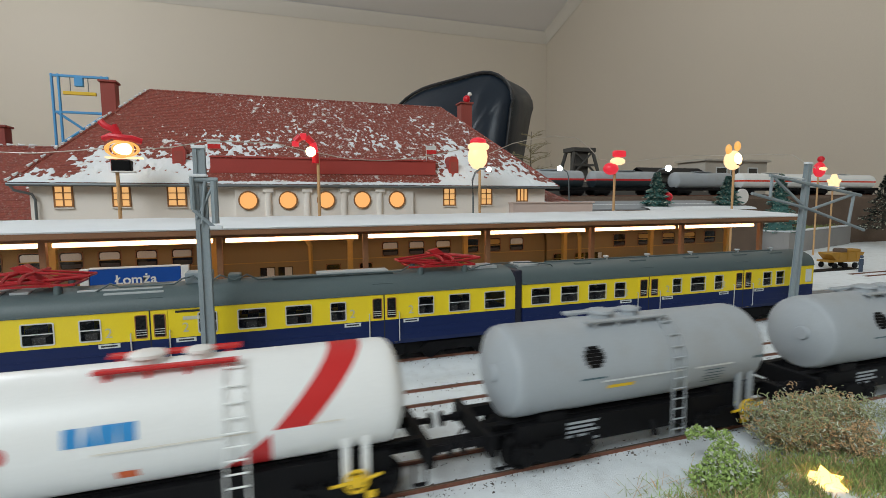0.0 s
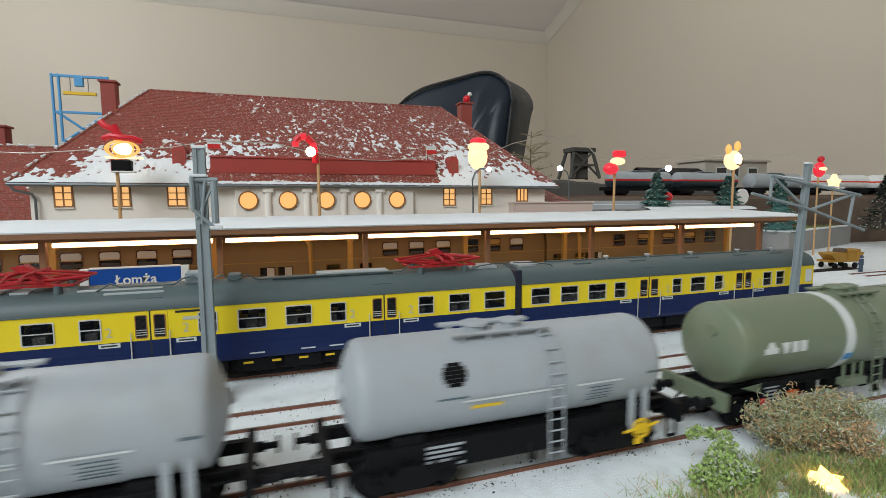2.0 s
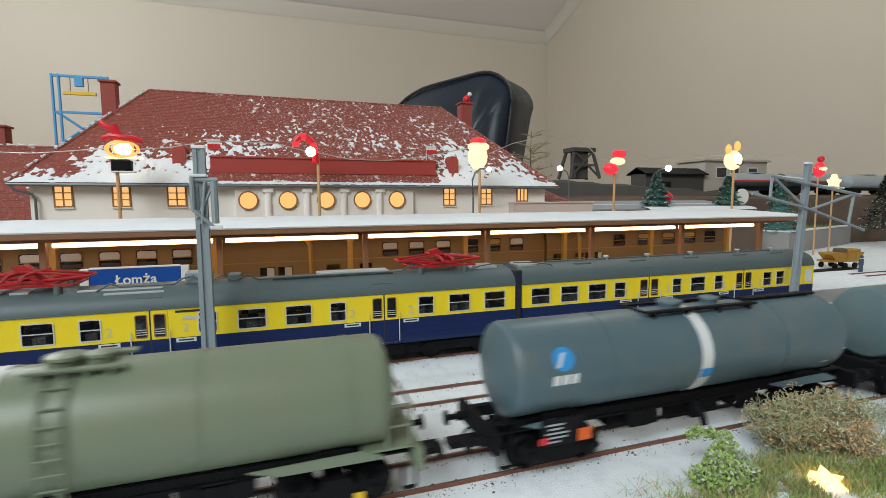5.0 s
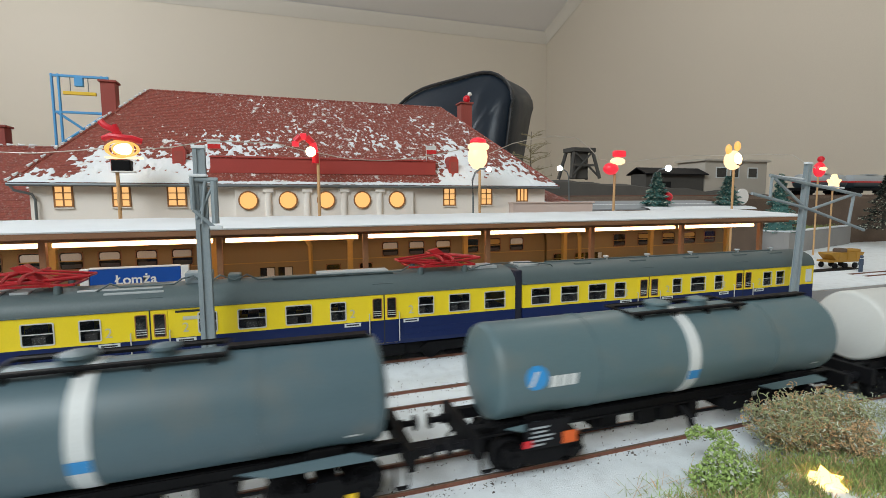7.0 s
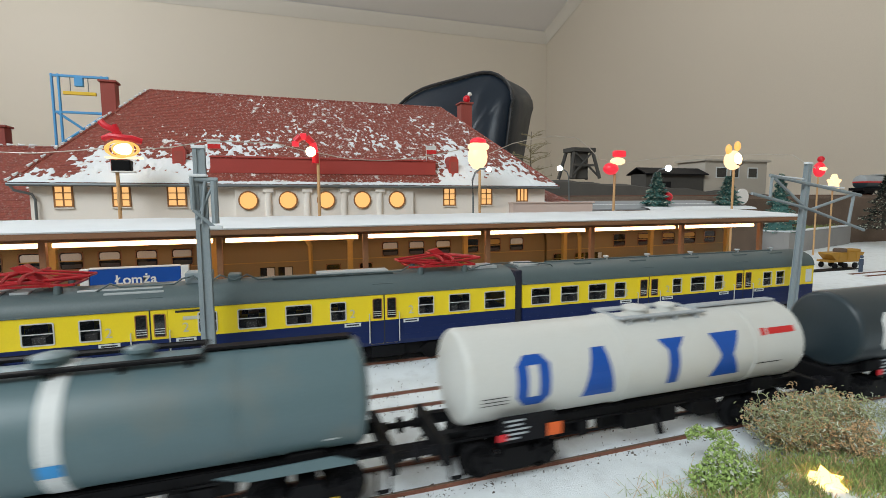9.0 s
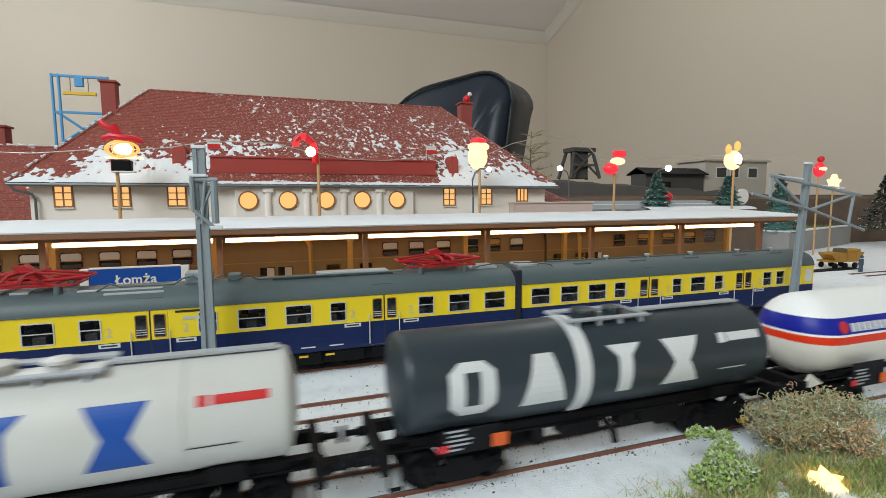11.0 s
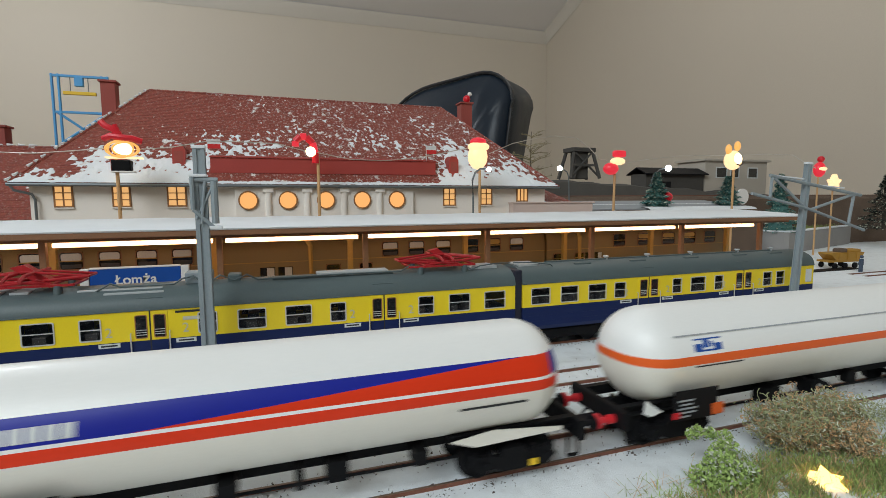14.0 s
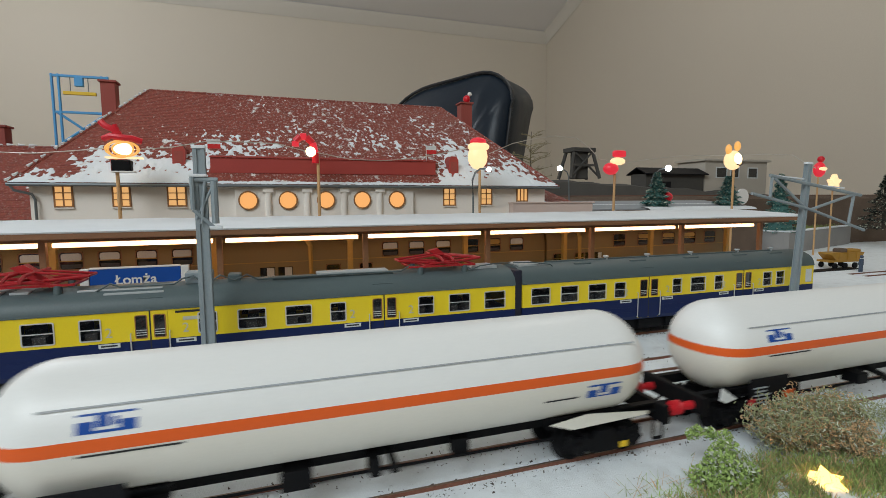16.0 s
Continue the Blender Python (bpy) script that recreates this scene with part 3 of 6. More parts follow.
        if long_walk:
            part("catwalk", boxed(b, L / 2 - 5, -3.2, 0.8, zt + 0.3, zt + 1.1, 0.15), wm, w)
            for q in (a, b):
                part("walkway_end", boxed(q - 0.6, q + 0.6, -8.2, 8.2, zt - 0.2, zt + 0.5, 0.15), wm, w)
            for q in np.linspace(b + 6, L / 2 - 10, 4):
                part("bracket", boxed(q - 0.4, q + 0.4, -2.4, 0, zt - 0.4, zt + 0.3), wm, w)
    if skirt:
        for q, e in ((L / 2 - 42, L / 2 - 6), (-L / 2 + 5, -L / 2 + 22)):
            bm = bmesh.new()
            solid(bm, [(q, 16.8), (q + 8, 14.4), (e, 14.4), (e, 15.4), (e - 6, 17.6)], -13.9, -13.3)
            part("side_skirt", bm, skirt, w)
    # small valves and axle box marks
    part("axle_mark", boxed(L / 2 - 14.5, L / 2 - 11.7, -15.5, -14.9, 4.6, 6.6, 0.1), BRIGHTY, w, "yellow axle box mark")
    rnd = random.Random(int(left))
    gear = 3 if frameless else 7
    for k in range(gear):
        q = -L / 2 + 42 + (L - 84) * (k + rnd.uniform(0.1, 0.9)) / gear
        part("brake_gear", boxed(q, q + rnd.uniform(3, 9), -9 + rnd.uniform(-2, 2), -4, rnd.uniform(6.5, 9), 13, 0.3), DARKFR, w)
    part("brake_rod", rods(((-L / 2 + 36, -8, 8.6), (L / 2 - 36, -8, 7.8), 0.5), n=6), DARKFR, w)
    if frameless:
        part("centre_sill", boxed(-L / 2 + 30, L / 2 - 30, -4.5, 4.5, 10.6, 13.6, 0.3), DARKFR, w)
        bm = bmesh.new()
        solid(bm, [(L / 2 - 40, 15.2), (L / 2 - 32, 12.6), (L / 2 - 2, 13.6), (L / 2 - 2, 14.6), (L / 2 - 26, 17)], -13.6, -13.0)
        part("side_skirt", bm, CREAM, w)
    if ladder_x is not None:
        ladder(w, ladder_x, R, zc, ladmat or tank_mat)
    if handwheel:
        bm = bmesh.new()
        for k in range(16):
            a, b = 2 * math.pi * k / 16, 2 * math.pi * (k + 1) / 16
            rod(bm, (3.2 * math.cos(a), 0, 3.2 * math.sin(a)), (3.2 * math.cos(b), 0, 3.2 * math.sin(b)), 0.45, 6)
        rod(bm, (-3.2, 0, 0), (3.2, 0, 0), 0.4, 6)
        rod(bm, (0, 0, -3.2), (0, 0, 3.2), 0.4, 6)
        box(bm, -2, 2, -0.6, 0.6, -1.6, 1.6, 0.3)
        rod(bm, (-7, 0, -0.5), (-2, 0, 0), 0.5, 6)
        rod(bm, (2, 0, 0), (7, 0, 1.3), 0.5, 6)
        part("brake_handwheel", bm, BRIGHTY, w, "yellow hand brake wheel", at=(L / 2 - wheel_x, -15.4, 10), smooth=True)
        for q in (-2.5, 3):
            part("stay", boxed(q - 1.1, q + 1.1, -0.5, 0.5, 9, zc - 4), tank_mat, w, at=(L / 2 - wheel_x, -13.2, 0))
    if rail_mat:
        # brake stand with a railing on the end platform
        part("end_platform", boxed(half - 16, half - 1.4, -13.5, 13.5, 16.2, 17.0, 0.2), rail_mat, w)
        for y in (-13, 13):
            part("railing", rods(((half - 9, y, 17), (half - 9, y, 29), 0.5), ((half - 2, y, 17), (half - 2, y, 29), 0.5), ((half - 9, y, 29), (half - 2, y, 29), 0.5), ((half - 9, y, 23), (half - 2, y, 23), 0.4), n=6), rail_mat, w)
        part("railing", rods(((half - 2, -13, 29), (half - 2, 13, 29), 0.5), ((half - 2, -13, 23), (half - 2, 13, 23), 0.4), n=6), rail_mat, w)
        part("outlet_box", boxed(-17, -4, -14, -10, 10, 13.2, 0.4), rail_mat, w)
        part("outlet_stay", rods(((-16, -12, 13), (-16, -12, zc - R * 0.7), 0.6), ((-10, -12, 13), (-10, -12, zc - R * 0.7), 0.6), ((-5, -12, 13), (-5, -12, zc - R * 0.7), 0.6), n=6), rail_mat, w)
    if plate:
        # data board and orange hazard plate near one end
        base = 9.0 if board_top < 19 else (11.5 if frameless else 13.5)
        wide, face = (9.5, -R - 0.5) if board_top > 19 else (8, -14.2)
        board = part("data_board", boxed(plate - wide, plate + wide, face - 0.6, face, base, board_top, 0.2), BLACK, w)
        for k in range(5):
            q = plate - wide + 1.5 + (k % 2)
            part("print_bar", boxed(q, q + 5 + (k % 3) * 1.6, face - 0.8, face - 0.6, base + 1.2 + k * 1.4, base + 1.75 + k * 1.4), TGREY, board)
        part("hazard_plate", boxed(plate + wide - 3, plate + wide + 2, face - 1.4, face - 0.9, base + 0.8, base + 4.8, 0.15), ORANGE, w, "orange hazard plate")
        part("chock", boxed(plate - wide - 1, plate - wide + 2, face - 1.2, face - 0.7, base + 1.2, base + 3.4, 0.15), BUFRED, w, "small red tag")
    WAGONS.append((w, x))
    return w


WHEELS = []
R0 = 15.3


def patch(x0, x1, z0, z1, **k):
    return lambda bm, R: on_tank(bm, R, x0, x1, z0, z1, **k)


def patches_of(*fills):
    def go(bm, R):
        for f in fills:
            f(bm, R)
    return go


def disc(cx, cz, r):
    return lambda bm, R: disc_on_tank(bm, R, cx, cz, r)


def slash(c):
    """A slanting band above the side strip; below it the band runs on with an upright edge."""
    if c.z > -1.5:
        return 1 if 29.3 < c.x - 0.92 * c.z < 38.5 else 0
    return 1 if c.x < 27.2 and c.x - 1.2 * c.z > 30 else 0


L1 = 132.0
wagon("white four-axle tank wagon with a slanting red band and red walkway", -96.3, L1, R0 + 0.4, TWHITE, zc=29.8,
      planes={"cuts": [((29.3, 0, 0), (1, 0, -0.92)), ((38.5, 0, 0), (1, 0, -0.92)), ((0, 0, -1.5), (0, 0, 1)), ((27.2, 0, 0), (1, 0, 0)), ((30, 0, 0), (1, 0, -1.2))], "mats": [SRED], "seam": TWHITE, "pick": slash},
      patches=[("logo", CYAN, patches_of(patch(-17.8, -14.6, 1.2, 5.6), patch(-14, -10.8, 1.2, 5.6, top=(-13, -11.8)), patch(-10.6, -7.2, 1.2, 5.6, top=(-11, -6.8)), patch(-6.6, -3, 1.2, 5.6)), "blue lettering drawn as plain blocks"),
               ("side_strip", CREAM, patch(-12, 23, -1.2, -0.7, n=1, lift=0.5), ""), ("side_strip", CREAM, patch(37.5, 45.2, -1.2, -0.7, n=1, lift=0.5), ""), ("tag", ORANGE, patch(-8, -3.5, -9.6, -7, n=2), "orange tag"), ("dot", SRED, disc(-30.5, 1.3, 2.0), "")],
      walkway=(-13.5, 19.6), walkmat=SRED, ladder_x=18.8, ladmat=TWHITE, dense=True, wheel_x=17)
for left in (64.4, 205.2):
    bars = [patch(-23.4 - 3.9 * math.sqrt(1 - q * q), -23.4 + 3.9 * math.sqrt(1 - q * q), 6.2 + 3.7 * q - 0.55, 6.2 + 3.7 * q + 0.55, n=1) for q in (-0.8, -0.48, -0.16, 0.16, 0.48, 0.8)]
    w = wagon("light grey four-axle tank wagon with a dark round emblem", left, 111, R0 + 0.1, TGREY, zc=30.4,
              patches=[*[("emblem_bar", DARKFR, f, "bar of a dark round globe emblem") for f in bars],
                       ("side_strip", WPLATE, patch(-21.3, 13, -2.2, -1.6, n=1, lift=0.5), ""), ("side_strip", WPLATE, patch(17.5, 35, -2.2, -1.6, n=1, lift=0.5), ""),
                       ("side_strip", TSLATE, patch(-29, -19.5, -1.0, -0.4, n=1), ""),
                       ("yellow_bar", BRIGHTY, patch(-18.5, -8, -5, -3.8, n=1), "small yellow mark")]
              + [("print_bar", TSLATE, patch(22.5 + (k % 2), 31.5, -3.9 - 1.3 * k, -3.5 - 1.3 * k, n=1), "") for k in range(5)] + [("print_bar", TSLATE, patch(45, 50, -1.5, -0.6, n=1), "")],
              walkway=(-21.6, 11), ladder_x=9.9, ladmat=TGREY, dense=True)
    # flanged filling port in the dished end
    bm = bmesh.new()
    lathe(bm, [(-55.9, 0.01), (-55.9, 2.6), (-55.2, 2.9), (-53.5, 2.9)], 18, "x")
    part("end_port", bm, TGREY, w, smooth=True, at=(0, -4, 31.5))
w = wagon("olive green four-axle tank wagon with a white band", 346.6, 156.8, R0 + 0.9, TGREEN, zc=30.7, dome=7, rings=((-19.4, 4.8, WPLATE), (26, 0.5, TGREEN), (64, 0.5, TGREEN)),
          patches=[("logo", WPLATE, patches_of(patch(-66.4, -59.4, -1.2, 1.0), patch(-65.2, -60.6, 1.0, 3.2, top=(-63.8, -61.8))), "white emblem drawn as a plain shape"),
                   ("logo", WPLATE, patches_of(patch(-56.4, -54.4, -1.6, 2.6, top=(-57.7, -53.2)), patch(-52.4, -49, -1.6, 2.6), patch(-48.2, -44.4, -1.6, 2.6)), "white lettering drawn as plain blocks"),
                   ("blue_mark", CYAN, patch(-21.8, -17, -8.6, -5.4, lift=0.4), "blue mark on the band")],
          walkway=(-12, 9), ladder_x=-4.5, ladmat=TGREEN, handwheel=False, plate=-57, rail_mat=TGREEN, skirt=TGREEN)
part("end_port", lathe(bmesh.new(), [(-78.2, 0.01), (-78.2, 2.4), (-77.4, 2.7), (-75, 2.7)], 18, "x"), TGREEN, w, smooth=True, at=(0, -3, 37))
for left, ll, high in ((537.0, 152, True), (718.8, 152.8, False)):
    wagon("dark blue-grey four-axle tank wagon with a white band", left, ll, R0 + 0.6, TSLATE if high else TTEAL, zc=31.2, dome=5.0, rings=((0.6, 4.8, WPLATE), (-38, 0.4, TSLATE if high else TTEAL), (40, 0.4, TSLATE if high else TTEAL)),
          patches=[("logo", CYAN, disc(-57.6, 6.2, 3.9) if high else disc(-61.8, 1.4, 3.9), "light blue round emblem"),
                   ("logo_streak", WPLATE, patch(-60.4, -59.2, 3.6, 8.2, slant=2.4, n=3, lift=0.2) if high else patch(-64.6, -63.4, -1.2, 3.4, slant=2.4, n=3, lift=0.2), ""),
                   ("logo", WPLATE, patches_of(*[patch(q, q + 2.6, -1.9, 1.2, slant=0.5) for q in (-62, -58.7, -55.4)] if high else [patch(q, q + 2.9, -2.1, 1.5, slant=0.5) for q in (-57.4, -54, -50.6)]), "white lettering drawn as plain blocks"),
                   ("blue_mark", CYAN, patch(-1.8, 3.0, -7, -3.4, lift=0.4), "blue mark on the band"), ("print_bar", WPLATE, patch(62, 66, -9.6, -8.8, n=1), "")],
          walkway=(-19, 32), walkmat=DARKFR, handwheel=False, plate=-57, long_walk=True, skirt=TSLATE if high else TTEAL)


def four_blocks(m, spans):
    """A large painted name, drawn as four plain shapes."""
    (a, a1), (b, b1), (c, c1), (d, d1) = spans
    lo, hi = -7.2, 9.2
    e, g, h, k = (a1 - a) * 0.24, (b1 - b) * 0.30, (c1 - c) * 0.30, (d1 - d) * 0.30
    ring = patches_of(patch(a + e, a1 - e, lo, lo + 3.2, top=(a, a1), n=2), patch(a, a + e * 1.4, lo + 3.2, hi - 3.2), patch(a1 - e * 1.4, a1, lo + 3.2, hi - 3.2), patch(a, a1, hi - 3.2, hi, top=(a + e, a1 - e), n=2))
    return [("letter_block", m, ring, "plain block of a painted name"),
            ("letter_block", m, patch(b, b1, lo, hi, top=(b + g, b1 - g)), "plain block of a painted name"),
            ("letter_block", m, patches_of(patch(c + h, c1 - h, lo, 5.2), patch(c + h, c1 - h, 5.2, hi, top=(c, c1))), "plain block of a painted name"),
            ("letter_block", m, patches_of(patch(d, d1, lo, 1, top=(d + k, d1 - k)), patch(d + k, d1 - k, 1, hi, top=(d, d1))), "plain block of a painted name")]


wagon("white four-axle tank wagon with a large blue painted name", 896.7, 144.7, R0 + 0.1, TIVORY, zc=30.6, dome=4.5, rings=((-12, 3.6, TIVORY), (44, 0.6, TIVORY)),
      patches=four_blocks(LBLUE, ((-54.2, -42.5), (-30.4, -17.7), (0.4, 11.9), (23, 37))) + [("logo", SRED, patches_of(patch(47.5, 50, 6, 8.8), patch(51, 64.7, 6.2, 8.6)), "small red mark"), ("print_bar", INK, patch(45, 57, -4.5, -4.1, n=1), "")]
      + [("print_bar", INK, patch(-66, -57, -3 - 1.2 * k, -2.7 - 1.2 * k, n=1), "") for k in range(3)],
      walkway=(-10, 26), walkmat=TGREY, handwheel=False, plate=-51, long_walk=True, board_top=22)
wagon("anthracite tank wagon with a large white painted name and band", 1068.3, 143.6, R0 + 0.7, TBLACK, zc=30.8, dome=4.5, rings=((-11.3, 5.2, WPLATE),),
      patches=four_blocks(WPLATE, ((-57.3, -42.3), (-33.7, -17.7), (-2, 11.3), (20, 36))) + [("logo", WPLATE, patches_of(patch(45, 48.5, 5.4, 9), patch(49, 64.4, 5.8, 8.8)), "small white mark"), ("print_bar", WPLATE, patch(45, 57, -4.2, -3.7, n=1), "")],
      walkway=(-12, 20), walkmat=TGREY, handwheel=False, plate=-51, long_walk=True, board_top=21)


def three_bands(c):
    z, x = c.z, c.x
    if z < -1.1:
        return 3
    if z < 2.0:
        return 2
    if z < 2.9 or z > 9.2:
        return 0
    return 2 if z < 2.9 + (x + 35) * 0.06 and x < 79 else 1


w = wagon("white gas tank wagon with blue and orange-red bands over cream", 1234.4, 172.8, 17.2, TWHITE, zc=30.4, dome=14,
          planes={"cuts": [((0, 0, z), (0, 0, 1)) for z in (-1.1, 2.0, 2.9, 9.2)] + [((-35, 0, 2.9), (-0.06, 0, 1)), ((79, 0, 0), (1, 0, 0))], "mats": [SBLUE, SORANGE, CREAM], "seam": TWHITE, "pick": three_bands},
          patches=[("logo", SRED, disc(-72.4, 5.9, 2.5), "small red round mark"), ("logo", WPLATE, patches_of(*[patch(-68.3 + k * 3.3, -65.7 + k * 3.3, 3.8, 7.2) for k in range(7)]), "white lettering drawn as plain blocks"), ("print_bar", INK, patch(48, 70, -4.3, -3.5, n=1), "")],
          handwheel=False, plate=-59, frameless=True, board_top=21.5)
part("end_skirt", solid(bmesh.new(), [(-84, 17.5), (-77, 12.8), (-84, 11.8), (-88, 13)], -12.6, -12), CREAM, w)


def one_band(c):
    return 1 if -0.5 < c.z < 2.6 else (2 if c.z < -0.5 else 0)


for left in (1433.5, 1648.5):
    w = wagon("white gas tank wagon with an orange stripe and red buffers", left, 188.3, 17.4, TWHITE, zc=30.6, dome=15,
              planes={"cuts": [((0, 0, z), (0, 0, 1)) for z in (-0.5, 2.6)], "mats": [STANGER, CREAM], "seam": TWHITE, "pick": one_band},
              patches=[("logo", LBLUE, patches_of(patch(-72, -59.7, 3.9, 4.5, n=1), patch(-72, -59.7, 7.9, 8.4, n=1), patch(-72, -68.4, 4.5, 6.6), patch(-68, -65.4, 5.2, 7.9), patch(-63.2, -59.7, 4.5, 6.4), patch(-64.8, -63.6, 5.4, 7.2)), "blue emblem drawn as plain blocks"),
                       ("logo", LBLUE, patches_of(patch(65.3, 77.6, -6.8, -6.3, n=1), patch(65.3, 77.6, -2.8, -2.2, n=1), patch(65.3, 69, -6.3, -4), patch(70, 72.6, -5.4, -2.8), patch(74, 77.6, -6.3, -4)), "blue emblem drawn as plain blocks"),
                       ("print_bar", INK, patch(-72, -50, -1.4, -0.9, n=1), ""), ("print_bar", INK, patch(50, 62, -6.2, -5.6, n=1), ""),
                       ("shield_edge", TGREY, patch(-80, 84, 9.6, 10.1, n=1, lift=0.35), "")],
              handwheel=False, plate=-72, buffers=BUFRED, frameless=True, board_top=22)
    part("end_skirt", solid(bmesh.new(), [(-88, 17.5), (-81, 12.8), (-86, 11.6), (-89, 13)], -12.6, -12), TWHITE, w)


# ---- the electric multiple unit ----
def side_window(parent, x0, x1, z0, z1, y, split=True, rim=0.55):
    w = part("window", boxed(x0 + 0.3, x1 - 0.3, y - 0.02, y + 0.25, z0 + 0.3, z1 - 0.3), PANE, parent)
    w.visible_shadow = False
    bm = bmesh.new()
    ring_xz(bm, round_rect(x0, x1, z0, z1, 0.9), round_rect(x0 + rim, x1 - rim, z0 + rim, z1 - rim, 0.5), y - 0.28, y + 0.1)
    if split:
        zm = z0 + (z1 - z0) * 0.52
        box(bm, x0 + 0.3, x1 - 0.3, y - 0.24, y + 0.05, zm - 0.22, zm + 0.22)
    part("frame", bm, FRAMEAL, w, smooth=True)
    return w


def text_mesh(s, size, bold=0.0):
    cu = bpy.data.curves.new("numeral", "FONT")
    cu.body, cu.size, cu.extrude, cu.align_x = s, size * MM, 0.04 * MM, "CENTER"
    cu.offset = bold * MM
    ob = bpy.data.objects.new("numeral", cu)
    me = bpy.data.meshes.new_from_object(ob)
    bpy.data.objects.remove(ob)
    return me


TWO = text_mesh("2", 6.2)
TWO.materials.append(LETTER)


def numeral(parent, x, y, z):
    o = new("numeral", TWO)
    o.parent = parent
    o.matrix_local = pose(x * MM, y * MM, z * MM, 90, 0, 0)


def car(x0, x1, windows, doors, label, cab):
    c = thing("railcar", 0, TRACK_Y[2], 0, label, "train carriage", "electric multiple unit")
    h = 16.6
    # hollow upper body: bands above and below the windows, piers between them
    for s in (-1, 1):
        ya, yb = sorted((s * h, s * (h - 0.9)))
        part("sill_band", boxed(x0, x1, ya, yb, 24.9, 26.5), YELLOW, c)
        part("roof_band", boxed(x0, x1, ya, yb, 35.9, 38.6), YELLOW, c)
        edge = x0
        for a, b in list(windows) + [(x1, x1)]:
            part("pier", boxed(edge, a + 0.3 if a < x1 else x1, ya, yb, 26.5, 35.9), YELLOW, c)
            edge = b - 0.3
    for q in (x0, x1 - 0.9):
        part("end_wall", boxed(q, q + 0.9, -h + 0.9, h - 0.9, 24.9, 38.6), YELLOW, c)
    seat = None
    for q in np.arange(x0 + 9, x1 - 9, 9.5):
        for y in (-9.5, 8.5):
            if seat is None:
                seat = part("seat", boxed(-2.6, 2.6, -5.6, 5.6, 24.9, 29.6, 0.5), SEAT, c, at=(q, y, 0))
            else:
                again(seat, q, y, 0)
    low = [(-h + 0.9, 11.3), (-h, 13.5), (-h, 24.9), (h, 24.9), (h, 13.5), (h - 0.9, 11.3)]
    part("lower_side", extrude_x(bmesh.new(), low, x0, x1), NAVY, c)
    roof = [(-h - 0.25, 38.6), (-h - 0.25, 39.4)] + [(-(h - 0.1) * math.cos(a), 39.4 + 9.2 * math.sin(a) ** 0.85) for a in np.linspace(0.12, math.pi - 0.12, 17)] + [(h + 0.25, 39.4), (h + 0.25, 38.6)]
    part("roof", extrude_x(bmesh.new(), roof, x0 - 0.2, x1 + 0.2), ROOFGREY, c, smooth=True)
    bm = bmesh.new()
    box(bm, x0 + 4, x1 - 4, -13, 13, 4.5, 11.3)
    for q in np.arange(x0 + 62, x1 - 62, 22):
        box(bm, q, q + 18, -15, -12, 4.6, 10.8, 0.4)
    part("underframe", bm, DARKFR, c)
    for bx in (x0 + 34, x1 - 34):
        bm = bmesh.new()
        for s in (-1, 1):
            solid(bm, [(-22, 7), (-18, 10), (18, 10), (22, 7), (16, 3.5), (6, 5), (-6, 5), (-16, 3.5)], s * 13.4 - 0.8, s * 13.4 + 0.8)
        for ax in (-15, 15):
            rod(bm, (ax, -10.5, 5.6), (ax, 10.5, 5.6), 5.6, 20)
        part("bogie", bm, DARKFR, c, at=(bx, 0, 0), smooth=True)
    for a, b in windows:
        side_window(c, a, b, 26.2, 36.2, -h)
        far = part("window", boxed(a + 0.3, b - 0.3, h - 0.3, h - 0.1, 26.5, 35.9), PANE, c)
        far.visible_shadow = False
    for a, b in doors:
        m = (a + b) / 2
        for u, v in ((a, m - 0.25), (m + 0.25, b)):
            d = part("door", boxed(u, v, -h - 0.22, -h + 0.3, 12.5, 38.0, 0.15), [YELLOW], c)
            part("lower_panel", boxed(u + 0.04, v - 0.04, -h - 0.26, -h - 0.1, 12.6, 24.9), NAVY, d)
            wx0, wx1 = u + (v - u) * 0.2, v - (v - u) * 0.16
            p = part("pane", boxed(wx0, wx1, -h - 0.3, -h - 0.1, 26.2, 36.4, 0.1), GLASSD, d)
            bm = bmesh.new()
            ring_xz(bm, round_rect(wx0 - 0.25, wx1 + 0.25, 25.9, 36.7, 0.8), round_rect(wx0 + 0.15, wx1 - 0.15, 26.3, 36.3, 0.5), -h - 0.42, -h - 0.1)
            part("gasket", bm, WOODFR, d)
            for k in range(3):
                part("guard_bar", boxed(wx0, wx1, -h - 0.38, -h - 0.26, 27.4 + k * 1.1, 27.7 + k * 1.1), FRAMEAL, d)
        part("door_seam", boxed(m - 0.3, m + 0.3, -h - 0.3, -h, 12.5, 38.4), INK, c)
        for q in (a - 0.6, b + 0.6):
            part("handrail", rods(((q, -h - 0.9, 13.5), (q, -h - 0.9, 28.5), 0.28), ((q, -h - 0.9, 28.5), (q, -h, 28.7), 0.28), ((q, -h - 0.9, 13.5), (q, -h, 13.3), 0.28), n=6), FRAMEAL, c)
        for q in (a - 9.2, b + 7.2):
            numeral(c, q, -h - 0.08, 27.4)
            pl = part("notice", boxed(q - 4.2, q + 4.2, -h - 0.15, -h + 0.1, 22.7, 24.6), WPLATE, c)
            part("print_bar", boxed(q - 3.2, q + 3.2, -h - 0.22, -h - 0.14, 23.3, 24.0), INK, pl)
        part("rain_rail", boxed(m - 5.5, m + 5.5, -h + 1.6, -h + 2.6, 43.6, 44.2, 0.1), ROOFGREY, c)
    for z in (19.4, 16.2):
        part("body_line", boxed(x0 + 0.3, x1 - 0.3, -h - 0.1, -h + 0.1, z, z + 0.25), NAVY, c)
